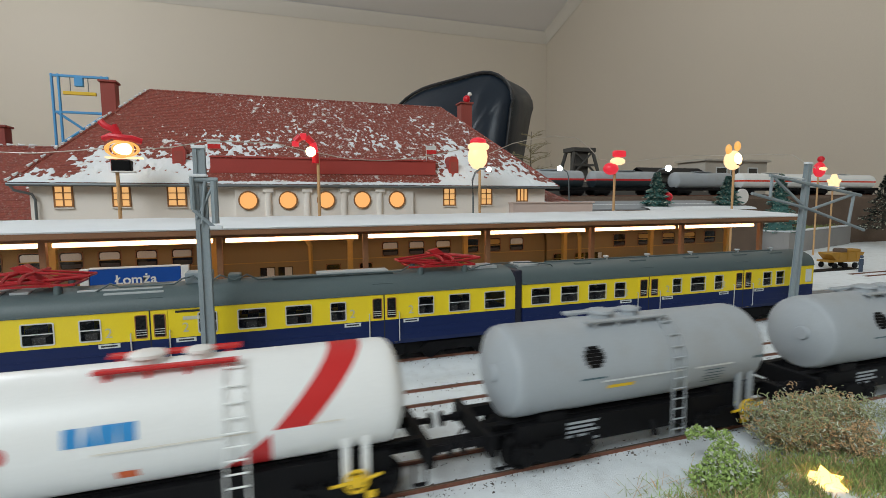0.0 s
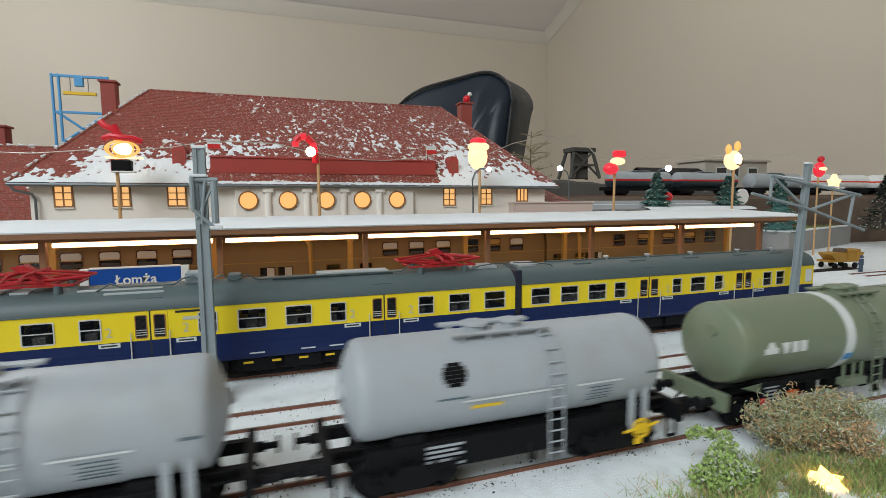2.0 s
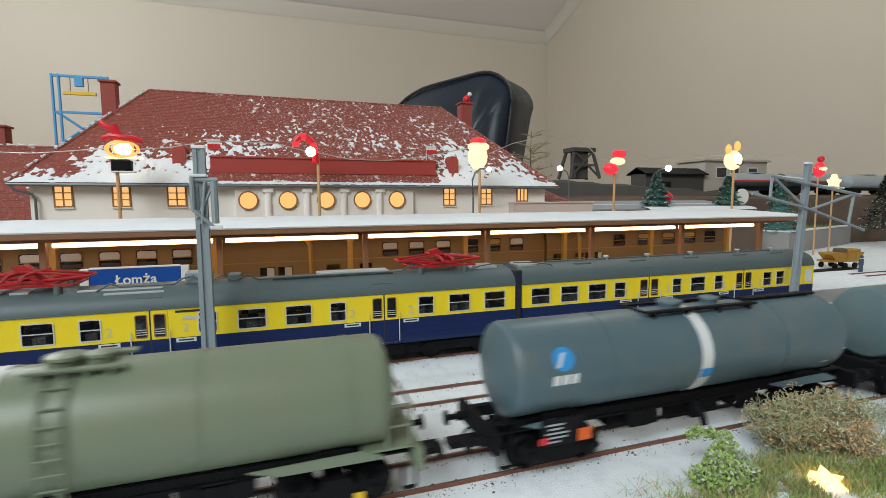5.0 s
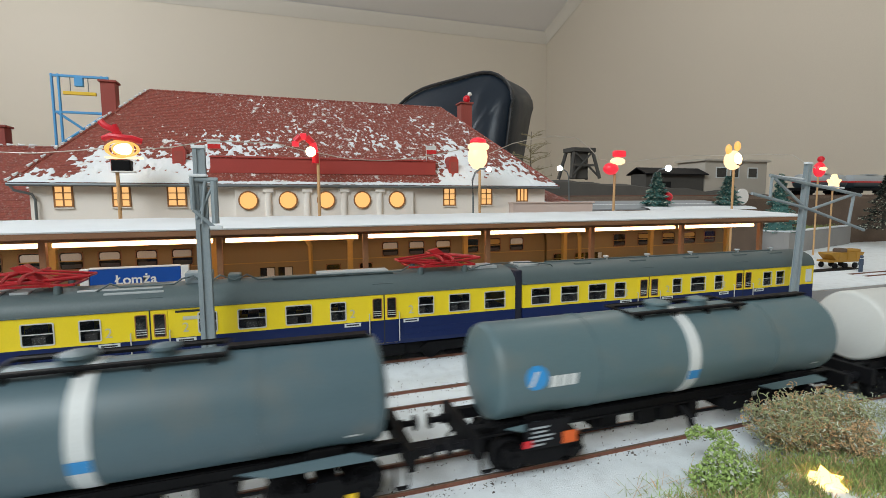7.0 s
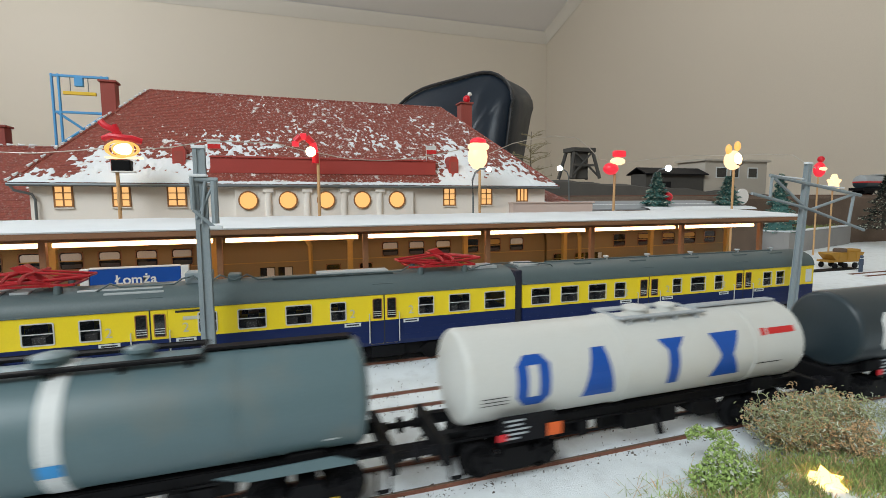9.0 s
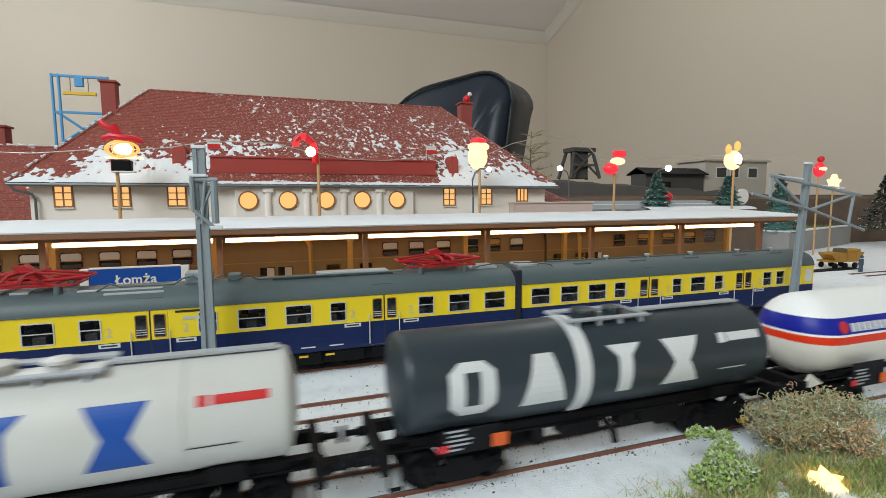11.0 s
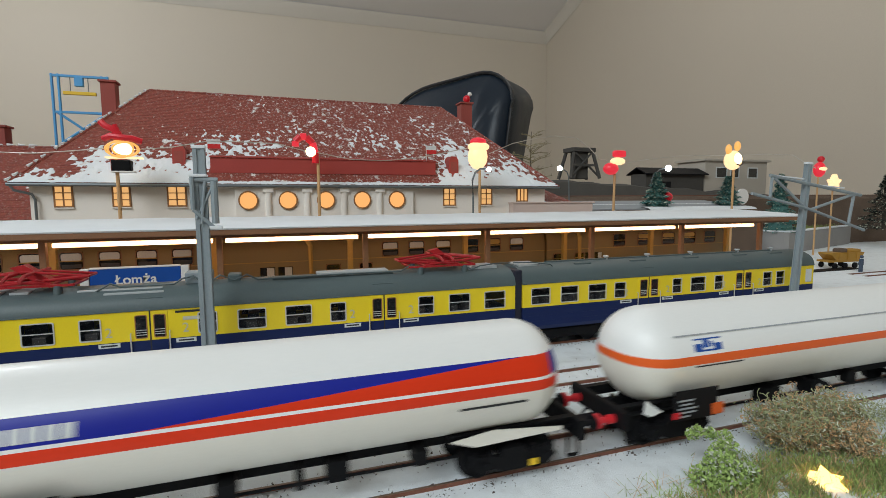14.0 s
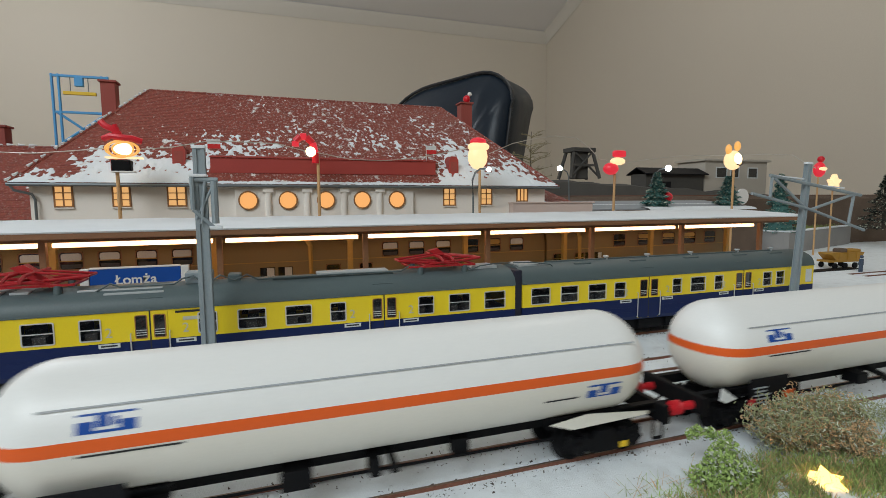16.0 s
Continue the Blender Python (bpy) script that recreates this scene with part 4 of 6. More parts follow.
    part("gutter", rods(((x0, -h - 0.2, 38.8), (x1, -h - 0.2, 38.8), 0.35), n=6), ROOFGREY, c)
    return c


MID = car(-124, 131, [(-101.9, -89.7), (-80.9, -72.4), (-33.9, -25.4), (-16.7, -3.6), (5.1, 17.9), (26.7, 34.9), (73.1, 82.1), (90.5, 103.2), (111.7, 124.8)],
          [(-60.6, -46.2), (47.2, 61.9)], "yellow and navy middle motor carriage with a dark grey roof", False)
END = car(136, 374, [(141.3, 154.1), (161, 173.5), (180.3, 193.4), (199.2, 208.1), (244.3, 252.2), (259.3, 272.3), (279.7, 287.6), (323.8, 332.5), (336.3, 344.6)],
          [(217.4, 233.6), (297.6, 313.6)], "yellow and navy driving carriage with a dark grey roof", True)
part("gangway", boxed(131, 136, -15.6, 15.6, 12, 47, 0.8), RUBBER, MID)
part("cab_window", boxed(366, 372, -16.9, -16.4, 26.5, 36, 0.3), WPLATE, END)
part("cab_window", boxed(373.8, 374.6, -13, 13, 28, 37, 0.3), GLASSD, END)


def zigzag(c, x, z):
    """A folded red pantograph on four insulators."""
    p = part("pantograph", boxed(x - 19, x + 19, -9.4, -8.4, z, z + 1), PANRED, c, "folded red pantograph")
    segs = [((x - 19, 9, z + 0.5), (x + 19, 9, z + 0.5), 0.55)]
    for s in (-1, 1):
        segs += [((x + s * 19, -9, z + 0.5), (x + s * 19, 9, z + 0.5), 0.55), ((x + s * 10, -9, z + 0.5), (x + s * 10, 9, z + 0.5), 0.7)]
        for y in (-7, 7):
            segs += [((x + s * 10, y, z + 1), (x - s * 24, y * 0.7, z + 3.6), 0.55), ((x - s * 24, y * 0.7, z + 3.6), (x, y * 0.5, z + 6.4), 0.45)]
    segs += [((x - 3, -13, z + 5.8), (x - 3, 13, z + 5.8), 0.7), ((x + 3, -13, z + 5.8), (x + 3, 13, z + 5.8), 0.7), ((x - 3, -13, z + 5.8), (x - 3, -18, z + 4), 0.6), ((x + 3, -13, z + 5.8), (x + 3, -18, z + 4), 0.6),
             ((x - 24, -5, z + 3.6), (x - 24, 5, z + 3.6), 0.5), ((x + 24, -5, z + 3.6), (x + 24, 5, z + 3.6), 0.5), ((x - 8, -7, z + 2.4), (x + 8, 7, z + 2.4), 0.4), ((x - 8, 7, z + 2.4), (x + 8, -7, z + 2.4), 0.4)]
    for a, b, r in segs:
        part("arm", rods((a, b, r * 1.25), n=6), PANRED, p, smooth=True)
    part("head_plate", solid(bmesh.new(), [(x - 6, z + 8.4), (x - 1, z + 9.6), (x + 9, z + 2.2), (x + 4, z + 0.6)], -3, 2), PANRED, p)
    for q in (-6, 6):
        part("spring_box", boxed(x + q - 3, x + q + 3, -5, -2.6, z + 0.6, z + 2.6, 0.3), PANRED, p)
    for sx in (-13, 13):
        for sy in (-8.5, 8.5):
            bm = bmesh.new()
            lathe(bm, [(z - 9, 2.6), (z - 6, 2.2), (z - 3, 1.9), (z - 1.5, 1.8), (z + 0.2, 1.5)], 10, "z")
            part("insulator", bm, ROOFGREY, p, at=(x + sx, sy, 0), smooth=True)


zigzag(MID, -103, 50.5)
zigzag(MID, 90, 50.5)


def roof_gear():
    rnd = random.Random(2)
    part("roof_hatch", boxed(-83, -49, -9, 7, 46, 47.9, 0.4), DUSTROOF, MID)
    part("roof_hatch", boxed(-72, -48, -12.4, -10.2, 45.1, 46.6, 0.3), DUSTROOF, MID)
    for x in (-118, -108):
        part("roof_hatch", boxed(x, x + 7, -8, 6, 46.5, 48.6, 0.4), DUSTROOF, MID)
    part("equipment_box", boxed(-40, -28, -6, 5, 48, 53.5, 0.8), MASTGREY, MID)
    part("equipment_box", boxed(-21, -15, -5, 4, 47.5, 51.5, 0.8), ROOFGREY, MID)
    part("busbar", tube([(-76, -9, 47), (-70, -9, 50.5), (-66, -8, 48.6), (-44, -8, 48.8), (-41, -8, 51), (-36, -7, 52), (-32, -8, 49)], 0.45, 6), ROOFGREY, MID, smooth=True)
    part("cable", tube([(-30, -9, 48), (-24, -9, 52), (-18, -8, 49), (-12, -8, 51.5), (-7, -8, 48.8), (40, -8, 49.2), (66, -8, 49), (70, -8, 51.4), (76, -8, 51.2)], 0.45, 6), ROOFGREY, MID, smooth=True)
    part("roof_rail", boxed(0, 62, -7.4, -6.4, 47.6, 48.5, 0.2), ROOFGREY, MID)
    part("roof_hatch", boxed(22, 60, -4, 5, 48.2, 49.8, 0.4), DUSTROOF, MID)
    part("roof_hatch", boxed(108, 124, -7, 7, 47.2, 49.4, 0.5), DUSTROOF, MID)
    part("roof_hatch", boxed(138, 152, -7, 7, 47.2, 49.2, 0.5), DUSTROOF, END)
    part("cable", tube([(104, -9, 47), (112, -10, 50), (124, -6, 50.4), (134, -4, 50)], 0.4, 6), ROOFGREY, MID, smooth=True)
    part("cable", tube([(136, -4, 50), (148, -8, 50), (158, -10, 48.6), (160, -9, 47)], 0.4, 6), ROOFGREY, END, smooth=True)
    part("roof_rail", boxed(160, 350, -1, 1, 48.2, 49.4, 0.2), ROOFGREY, END)
    for x in (176, 218, 262, 306, 340):
        part("roof_vent", boxed(x, x + 12, -8.6, -5, 46.5, 48.3, 0.5), ROOFGREY, END)
    for x in (205, 238, 275, 318, 351):
        bm = bmesh.new()
        lathe(bm, [(48, 1.2), (50, 1.2), (50.3, 2.0), (51, 1.6)], 12, "z")
        part("vent_cap", bm, DUSTROOF, END, at=(x, 0, 0), smooth=True)
    for x, w in ((-38.5, 11), (-37, 8)):
        part("print_bar", boxed(x - w / 2 + 1, x + w / 2 + 1, -16.78, -16.6, 36.6 if w > 9 else 33.0, 37.6 if w > 9 else 34.6), INK if w > 9 else LETTER, MID)
    for k in range(4):
        part("yellow_label", boxed(-15 + k * 13, -10.5 + k * 13, -15.3, -14.9, 8.6, 9.6), BRIGHTY, MID)
    for x in (-12, 12, 26):
        part("print_bar", boxed(x, x + 7, -16.76, -16.6, 13.8, 14.4), WPLATE, MID)


roof_gear()


# ---- island platform with its lit canopy ----
def platform():
    p = thing("platform", 0, 0, 0, "snowy island platform between the tracks", "platform", kind="structure")
    part("slab", boxed(-420, 560, 291, 352, GROUND - 2, 8.5, 0.5), CONC, p)
    part("snow_cover", boxed(-420, 558, 293, 351, 8.5, 9.3, 0.3), SNOW, p)
    c = thing("platform_canopy", 0, 0, 0, "long platform canopy with snow on its roof and warm strip lights", "canopy")
    bm = bmesh.new()
    extrude_x(bm, [(304, 70.0), (376, 73.0), (376, 74.6), (304, 71.8)], -420, 428)
    part("roof_deck", bm, POSTDARK, c)
    # the snow has a wavy rim
    bm = bmesh.new()
    n = 240
    rows = []
    for i in range(n + 1):
        x = -420 + 850 * i / n
        a = 0.5 * noise.noise(Vector((x * 0.05, 0, 0))) + 0.25 * noise.noise(Vector((x * 0.3, 1, 0)))
        rows.append([bm.verts.new(v) for v in ((x, 303.2, 71.6), (x, 302.8, 72.4 + a * 0.4), (x, 305, 73.4 + a * 0.8), (x, 340, 75.2 + a), (x, 374, 76.8 + a), (x, 377, 75.6), (x, 377, 74.0))])
    for a, b in zip(rows, rows[1:]):
        for k in range(6):
            bm.faces.new((a[k], b[k], b[k + 1], a[k + 1]))
    bm.faces.new(rows[-1])
    bm.faces.new(rows[0][::-1])
    part("roof_snow", bm, SNOWTOP, c, "blanket of white snow", smooth=True)
    part("fascia", boxed(-420, 428, 303.4, 304.6, 68.6, 71.7, 0.2), POSTDARK, c)
    part("edge_beam", boxed(-420, 428, 313.5, 316.5, 66.4, 70.2, 0.2), POSTDARK, c)
    part("edge_beam", boxed(-420, 428, 341.5, 344.5, 66.6, 71.4, 0.2), POSTDARK, c)
    post = bpost = None
    for k in range(-3, 6):
        x = -28.6 + 84.9 * k
        bm = bmesh.new()
        box(bm, -1.6, 1.6, -1.6, 1.6, 8, 66.8, 0.25)
        box(bm, -2.4, 2.4, -2.4, 2.4, 8, 12, 0.3)
        if post is None:
            post = part("front_post", bm, POSTDARK, c, at=(x, 315, 0))
        else:
            bm.free()
            again(post, x, 315, 0)
        bm = bmesh.new()
        box(bm, -1.7, 1.7, -1.7, 1.7, 8, 66, 0.25)
        box(bm, -2.3, 2.3, -2.3, 2.3, 30, 33, 0.3)
        box(bm, -2.3, 2.3, -2.3, 2.3, 60, 66, 0.3)
        if bpost is None:
            bpost = part("back_post", bm, POSTM, c, "ochre painted post", at=(x - 5.5, 343, 0))
        else:
            bm.free()
            again(bpost, x - 5.5, 343, 0)
        if k < 5:
            part("strip_light", boxed(x + 3, x + 81, 317.5, 322, 63.3, 65.7, 0.3), STRIP, c, "warm white strip light")
        part("rafter", boxed(x - 1, x + 1, 305, 374, 68.4, 70.2), POSTDARK, c)
    for x in (22, 238):
        part("rain_pipe", tube([(x, 352, 66), (x + 1, 352, 61), (x + 3, 352, 57), (x + 3, 352, 10)], 1.7, 8), POSTM, c, smooth=True)


platform()


# ---- brown double-deck coaches at the far side of the platform ----
def coach(x0, x1, upper, lower, doors):
    c = thing("double_deck_coach", 0, 0, 0, "brown double-deck coach standing at the platform", "train carriage", "brown coaches")
    y = 362.0
    out = [(y, 14), (y, 52), (y + 1.2, 58), (y + 5, 63), (y + 16, 65.6), (y + 28, 63), (y + 31.8, 58), (y + 33, 52), (y + 33, 14)]
    part("body", extrude_x(bmesh.new(), out, x0, x1), BRASS, c, smooth=True)
    for z in (60.2, 45.2, 32.0):
        part("trim_line", boxed(x0, x1, y - 0.25, y + 0.3, z, z + 0.4), POSTM, c)
    part("underframe", boxed(x0 + 4, x1 - 4, y + 4, y + 29, 3, 14), DARKFR, c)
    for bx in (x0 + 32, x1 - 32):
        bm = bmesh.new()
        for ax in (-14, 14):
            rod(bm, (ax, 368, 5.6), (ax, 389, 5.6), 5.6, 18)
        box(bm, -20, 20, 364, 393, 6, 10, 0.5)
        part("bogie", bm, DARKFR, c, at=(bx, 0, 0))
    for (a, b), z0, z1 in [(u, 46.0, 57.4) for u in upper] + [(u, 33.8, 42.5) for u in lower]:
        w = part("window", boxed(a + 0.3, b - 0.3, y - 0.1, y + 0.3, z0 + 0.3, z1 - 0.3), GLASSD, c)
        bm = bmesh.new()
        ring_xz(bm, round_rect(a, b, z0, z1, 2.0), round_rect(a + 0.6, b - 0.6, z0 + 0.6, z1 - 0.6, 1.6), y - 0.4, y + 0.2)
        part("frame", bm, POSTDARK, w, smooth=True)
        # seat backs, and in some panes an upper plate coloured as the glass's reflection
        k = 1 if a < -40 else int(abs(a)) % 3
        part("mid_rail", boxed(a + 0.6, b - 0.6, y - 0.3, y, (z0 + z1) / 2 - 0.5, (z0 + z1) / 2 + 0.1), POSTM, w)
        part("seat_back", boxed(a + 1.4, b - 1.4, y - 0.16, y, z0 + 1, z0 + (z1 - z0) * 0.3), SEAT, w)
        if k:
            part("pane_reflection", solid(bmesh.new(), round_rect(a + 1.1, b - 1.1, z0 + (z1 - z0) * (0.47 if k == 1 else 0.56), z1 - 1.2, 1.5), y - 0.18, y), (WPLATE, POSTM)[k == 2 and a > 60], w)
    for a, b in doors:
        d = part("door", boxed(a, b, y - 0.35, y + 0.1, 15, 44.5, 0.2), BRASS, c)
        for u, v in ((a + 1.5, (a + b) / 2 - 1), ((a + b) / 2 + 1, b - 1.5)):
            part("pane", boxed(u, v, y - 0.5, y - 0.2, 30, 42, 0.3), GLASSD, d)
            part("poster", boxed(u + (v - u) * 0.45, v - 0.6, y - 0.6, y - 0.45, 33, 41.5), WPLATE, d)


coach(-420, -38, [(-143.4 + k * 20.4, -130.4 + k * 20.4) for k in range(-6, 5)], [], [])
coach(-36, 214, [(76.8, 89.8), (97.2, 110.2), (118.5, 131.5), (141.8, 154.8), (161, 174), (181.5, 194.5)], [(36, 47), (60, 70)], [(-9.5, 15)])
coach(216, 408, [(282, 295), (308, 322), (335, 350), (359, 374), (384, 398)], [(222, 233), (243, 253)], [(252, 272)])


# ---- station building ----
def window_grid(parent, x0, x1, z0, z1, y, cols, rws):
    w = part("window", boxed(x0, x1, y - 0.4, y + 0.4, z0, z1), WINGLOW, parent, "lit amber window")
    bm = bmesh.new()
    ring_xz(bm, [(x0 - 0.6, z0 - 0.6), (x1 + 0.6, z0 - 0.6), (x1 + 0.6, z1 + 0.6), (x0 - 0.6, z1 + 0.6)], [(x0 + 0.6, z0 + 0.6), (x1 - 0.6, z0 + 0.6), (x1 - 0.6, z1 - 0.6), (x0 + 0.6, z1 - 0.6)], y - 1.0, y + 0.2)
    part("frame", bm, WOODFR, w)
    for k in range(1, cols):
        x = x0 + (x1 - x0) * k / cols
        part("mullion", boxed(x - 0.55, x + 0.55, y - 0.9, y, z0, z1), WOODFR, w)
    for k in range(1, rws):
        z = z0 + (z1 - z0) * k / rws
        part("glazing_bar", boxed(x0, x1, y - 0.8, y, z - 0.4, z + 0.4), WOODFR, w)
    part("sill", boxed(x0 - 1, x1 + 1, y - 1.6, y, z0 - 1.6, z0 - 0.7, 0.2), PLASTER, w)


def tile_slope(a, b, c, d, rows_n, cols_n, rnd):
    """Courses of small tiles on the slope between eave a-b and ridge d-c."""
    bm = bmesh.new()
    a, b, c, d = map(Vector, (a, b, c, d))
    nrm = (b - a).cross(d - a).normalized()
    if nrm.z < 0:
        nrm = -nrm
    full = (b - a).length
    for r in range(rows_n):
        f0, f1 = r / rows_n, (r + 1) / rows_n
        l0, l1, r0, r1 = a.lerp(d, f0), a.lerp(d, f1), b.lerp(c, f0), b.lerp(c, f1)
        n = max(2, round(cols_n * (r0 - l0).length / full))
        sh = 0.5 * (r % 2)
        for k in range(n):
            g0, g1 = max(0, (k - sh) / n), min(1, (k + 1 - sh) / n if k < n - 1 else 1)
            e = rnd.uniform(0.12, 0.32)
            q = [l0.lerp(r0, g0 + 0.03 / n) + nrm * e, l0.lerp(r0, g1 - 0.03 / n) + nrm * e, l1.lerp(r1, g1 - 0.03 / n) + nrm * 0.05, l1.lerp(r1, g0 + 0.03 / n) + nrm * 0.05]
            lo = [l0.lerp(r0, g0 + 0.03 / n) - nrm * 0.2, l0.lerp(r0, g1 - 0.03 / n) - nrm * 0.2]
            v = [bm.verts.new(p) for p in q + lo]
            bm.faces.new(v[:4])
            bm.faces.new((v[0], v[1], v[5], v[4]))
    return bm


def snow_patches(a, b, c, d):
    """Thin snow lying in patches on a slope: a band on the eaves, drifts and scattered clots above."""
    a, b, c, d = map(Vector, (a, b, c, d))
    nrm = (b - a).cross(d - a).normalized()
    nrm = nrm if nrm.z > 0 else -nrm
    drifts = ((-95, 0.16, 56, 0.19, 1.0), (-10, 0.42, 36, 0.24, 0.36), (70, 0.4, 60, 0.26, 0.27), (178, 0.3, 36, 0.32, 0.62), (235, 0.1, 44, 0.18, 0.8), (110, 0.62, 60, 0.24, 0.17), (-90, 0.75, 75, 0.32, -0.3))

    def cover(p, f):
        v = 0.40 * noise.noise(Vector((p.x * 0.035, f * 4.2, 1.7))) + 0.5 * noise.noise(Vector((p.x * 0.17, f * 22, 4.1))) + 0.72 * noise.noise(Vector((p.x * 0.33, f * 42, 9.3)))
        v += 0.95 * math.exp(-(f / 0.07) ** 2) - 0.5
        for x, g, sx, sf, w in drifts:
            v += w * math.exp(-((p.x - x) / sx) ** 2 - ((f - g) / sf) ** 2)
        if -48 < p.x < 158 and 0.03 < f < 0.135:
            v -= 0.75
        return v

    bm = bmesh.new()
    nx, nf = 420, 120
    grid = {}
    for j in range(nf + 1):
        f = j / nf * 0.97
        l, r = a.lerp(d, f), b.lerp(c, f)
        for i in range(nx + 1):
            p = l.lerp(r, i / nx)
            v = cover(p, f)
            grid[i, j] = (p, v)
    made = {}

    def vert(k):
        if k not in made:
            p, v = grid[k]
            made[k] = bm.verts.new(p + nrm * (0.25 + min(0.9, max(-0.1, v) * 2.2)))
        return made[k]

    for j in range(nf):
        for i in range(nx):
            ks = ((i, j), (i + 1, j), (i + 1, j + 1), (i, j + 1))
            if sum(grid[k][1] for k in ks) > 0:
                bm.faces.new([vert(k) for k in ks])
    return bm


def ridge_tiles(parent, a, b, n, m=None):
    a, b = Vector(a), Vector(b)
    bm = bmesh.new()
    for k in range(n):
        p, q = a.lerp(b, k / n), a.lerp(b, (k + 1.12) / n)
        rod(bm, p, q, 1.35, 8, 1.0)
    part("ridge_tiles", bm, m or TILES_BARE, parent, kind="stuff")


def hip_snow(parent, a, b, n, seed):
    """Snow caught on the steps between the hip tiles."""
    a, b = Vector(a), Vector(b)
    rnd = random.Random(seed)
    bm = bmesh.new()
    for k in range(n):
        if rnd.random() < 0.12:
            continue
        p = a.lerp(b, (k + 0.1) / n) + Vector((-0.6, -1.0, 1.5))
        q = a.lerp(b, (k + rnd.uniform(0.5, 0.85)) / n) + Vector((-0.6, -1.0, 1.6))
        rod(bm, p, q, rnd.uniform(1.1, 1.5), 7, 0.5)
    part("hip_snow", bm, SNOWTOP, parent, kind="stuff")


def ball_at(c, r):
    bm = bmesh.new()
    bmesh.ops.create_uvsphere(bm, u_segments=14, v_segments=10, radius=r, matrix=Matrix.Translation(c))
    return bm


def station():
    s = thing("station_building", 0, 0, 0, "cream plastered station, lit windows, snowy red hipped tile roof", "station building")
    x0, x1, y0, y1 = -175, 277, 470, 650
    ez = 103.0
    part("wall", boxed(x0, x1, y0, y0 + 6, GROUND, ez + 1), PLASTER, s)
    part("wall", boxed(x0, x1, y1 - 6, y1, GROUND, ez + 1), PLASTER, s)
    part("wall", boxed(x0, x0 + 6, y0 + 6, y1 - 6, GROUND, ez + 1), PLASTER, s)
    part("wall", boxed(x1 - 6, x1, y0 + 6, y1 - 6, GROUND, ez + 1), PLASTER, s)
    rnd = random.Random(7)
    A, B, C, D = (x0 - 11, y0 - 7, ez - 0.6), (x1 + 13, y0 - 7, ez - 2.4), (x1 + 13, y1 + 7, ez - 2.4), (x0 - 11, y1 + 7, ez - 0.6)
    R1, R2 = (-106, 560, 195), (191, 560, 194)
    for name, q, n, m in (("roof_slope", (A, B, R2, R1), 58, 210), ("roof_slope", (C, D, R1, R2), 20, 60), ("roof_slope", (D, A, R1, R1), 58, 70), ("roof_slope", (B, C, R2, R2), 44, 60)):
        part(name, tile_slope(*q, n, m, rnd), TILES, s, kind="stuff")
    bm = bmesh.new()
    vs = [bm.verts.new(p) for p in (A, B, C, D, R1, R2)]
    for f in ((0, 1, 5, 4), (2, 3, 4, 5), (3, 0, 4), (1, 2, 5), (3, 2, 1, 0)):
        bm.faces.new([vs[k] for k in f])
    bmesh.ops.translate(bm, vec=(0, 0, -0.9), verts=bm.verts)
    part("roof_deck", bm, POSTDARK, s)
    part("roof_snow", snow_patches(A, B, R2, R1), SNOWTOP, s, "patches of white snow on the tiles", kind="stuff", smooth=True)
    ridge_tiles(s, R1, R2, 44)
    ridge_tiles(s, A, R1, 24)
    ridge_tiles(s, B, R2, 24)
    hip_snow(s, A, R1, 24, 5)
    hip_snow(s, (-335, 570, 139), (-150, 570, 139), 22, 6)
    part("eave_gutter", rods(((A[0], A[1] - 1, A[2] - 1), (B[0], B[1] - 1, B[2] - 1), 1.3), n=8), GUTTER, s, smooth=True)
    part("downpipe", tube([(-184, 462, 101), (-182, 463, 97), (-172, 466, 94), (-170.5, 467, 90), (-170.5, 467, 4)], 1.0, 8), GUTTER, s, smooth=True)
    for a, b, z0, z1, cols in ((-159, -147, 84.2, 100.4, 2), (-119.5, -107.5, 84, 100.2, 2), (-80, -66.5, 84, 100.2, 2), (163, 175, 82.4, 99.2, 2), (203, 215, 83, 99.2, 2), (244, 256, 86, 99, 3)):
        window_grid(s, a, b, z0, z1, y0, cols, 3 if cols == 2 else 1)
    # centre block with five round windows between pilasters
    cb = part("centre_block", boxed(-28, 131, y0 - 4, y0 + 2, GROUND, 101.5, 0.3), PLASTER, s)
    for k in range(5):
        x = -17.5 + 33.0 * k
        bm = bmesh.new()
        lathe(bm, [(0, 0.01), (0, 7.3)], 28, "y")
        w = part("round_window", bm, WINGLOW, s, "lit round window", at=(x, y0 - 4.4, 88.2))
        bm = bmesh.new()
        lathe(bm, [(0.2, 7.0), (-1.1, 7.0), (-1.1, 8.2), (0.2, 8.2)], 28, "y")
        part("frame", bm, WOODFR, w, smooth=True)
        if k < 4:
            bm = bmesh.new()
            rod(bm, (0, 0, 40), (0, 0, 95), 3.0, 14)
            box(bm, -4.4, 4.4, -3.4, 3.4, 95, 101.3, 0.5)
            part("pilaster", bm, PLASTER, s, at=(x + 16.5, y0 - 3.6, 0), smooth=True)
    # long red dormer board over the centre, with two small flags
    part("dormer_board", boxed(-47, 156, 473, 475.6, 112, 125.2, 0.3), REDBOARD, s, "long red board on the roof")
    part("dormer_roof", extrude_x(bmesh.new(), [(472, 125.2), (492, 127.5), (492, 128.6), (472, 126.2)], -47.5, 156.5), REDBOARD, s)
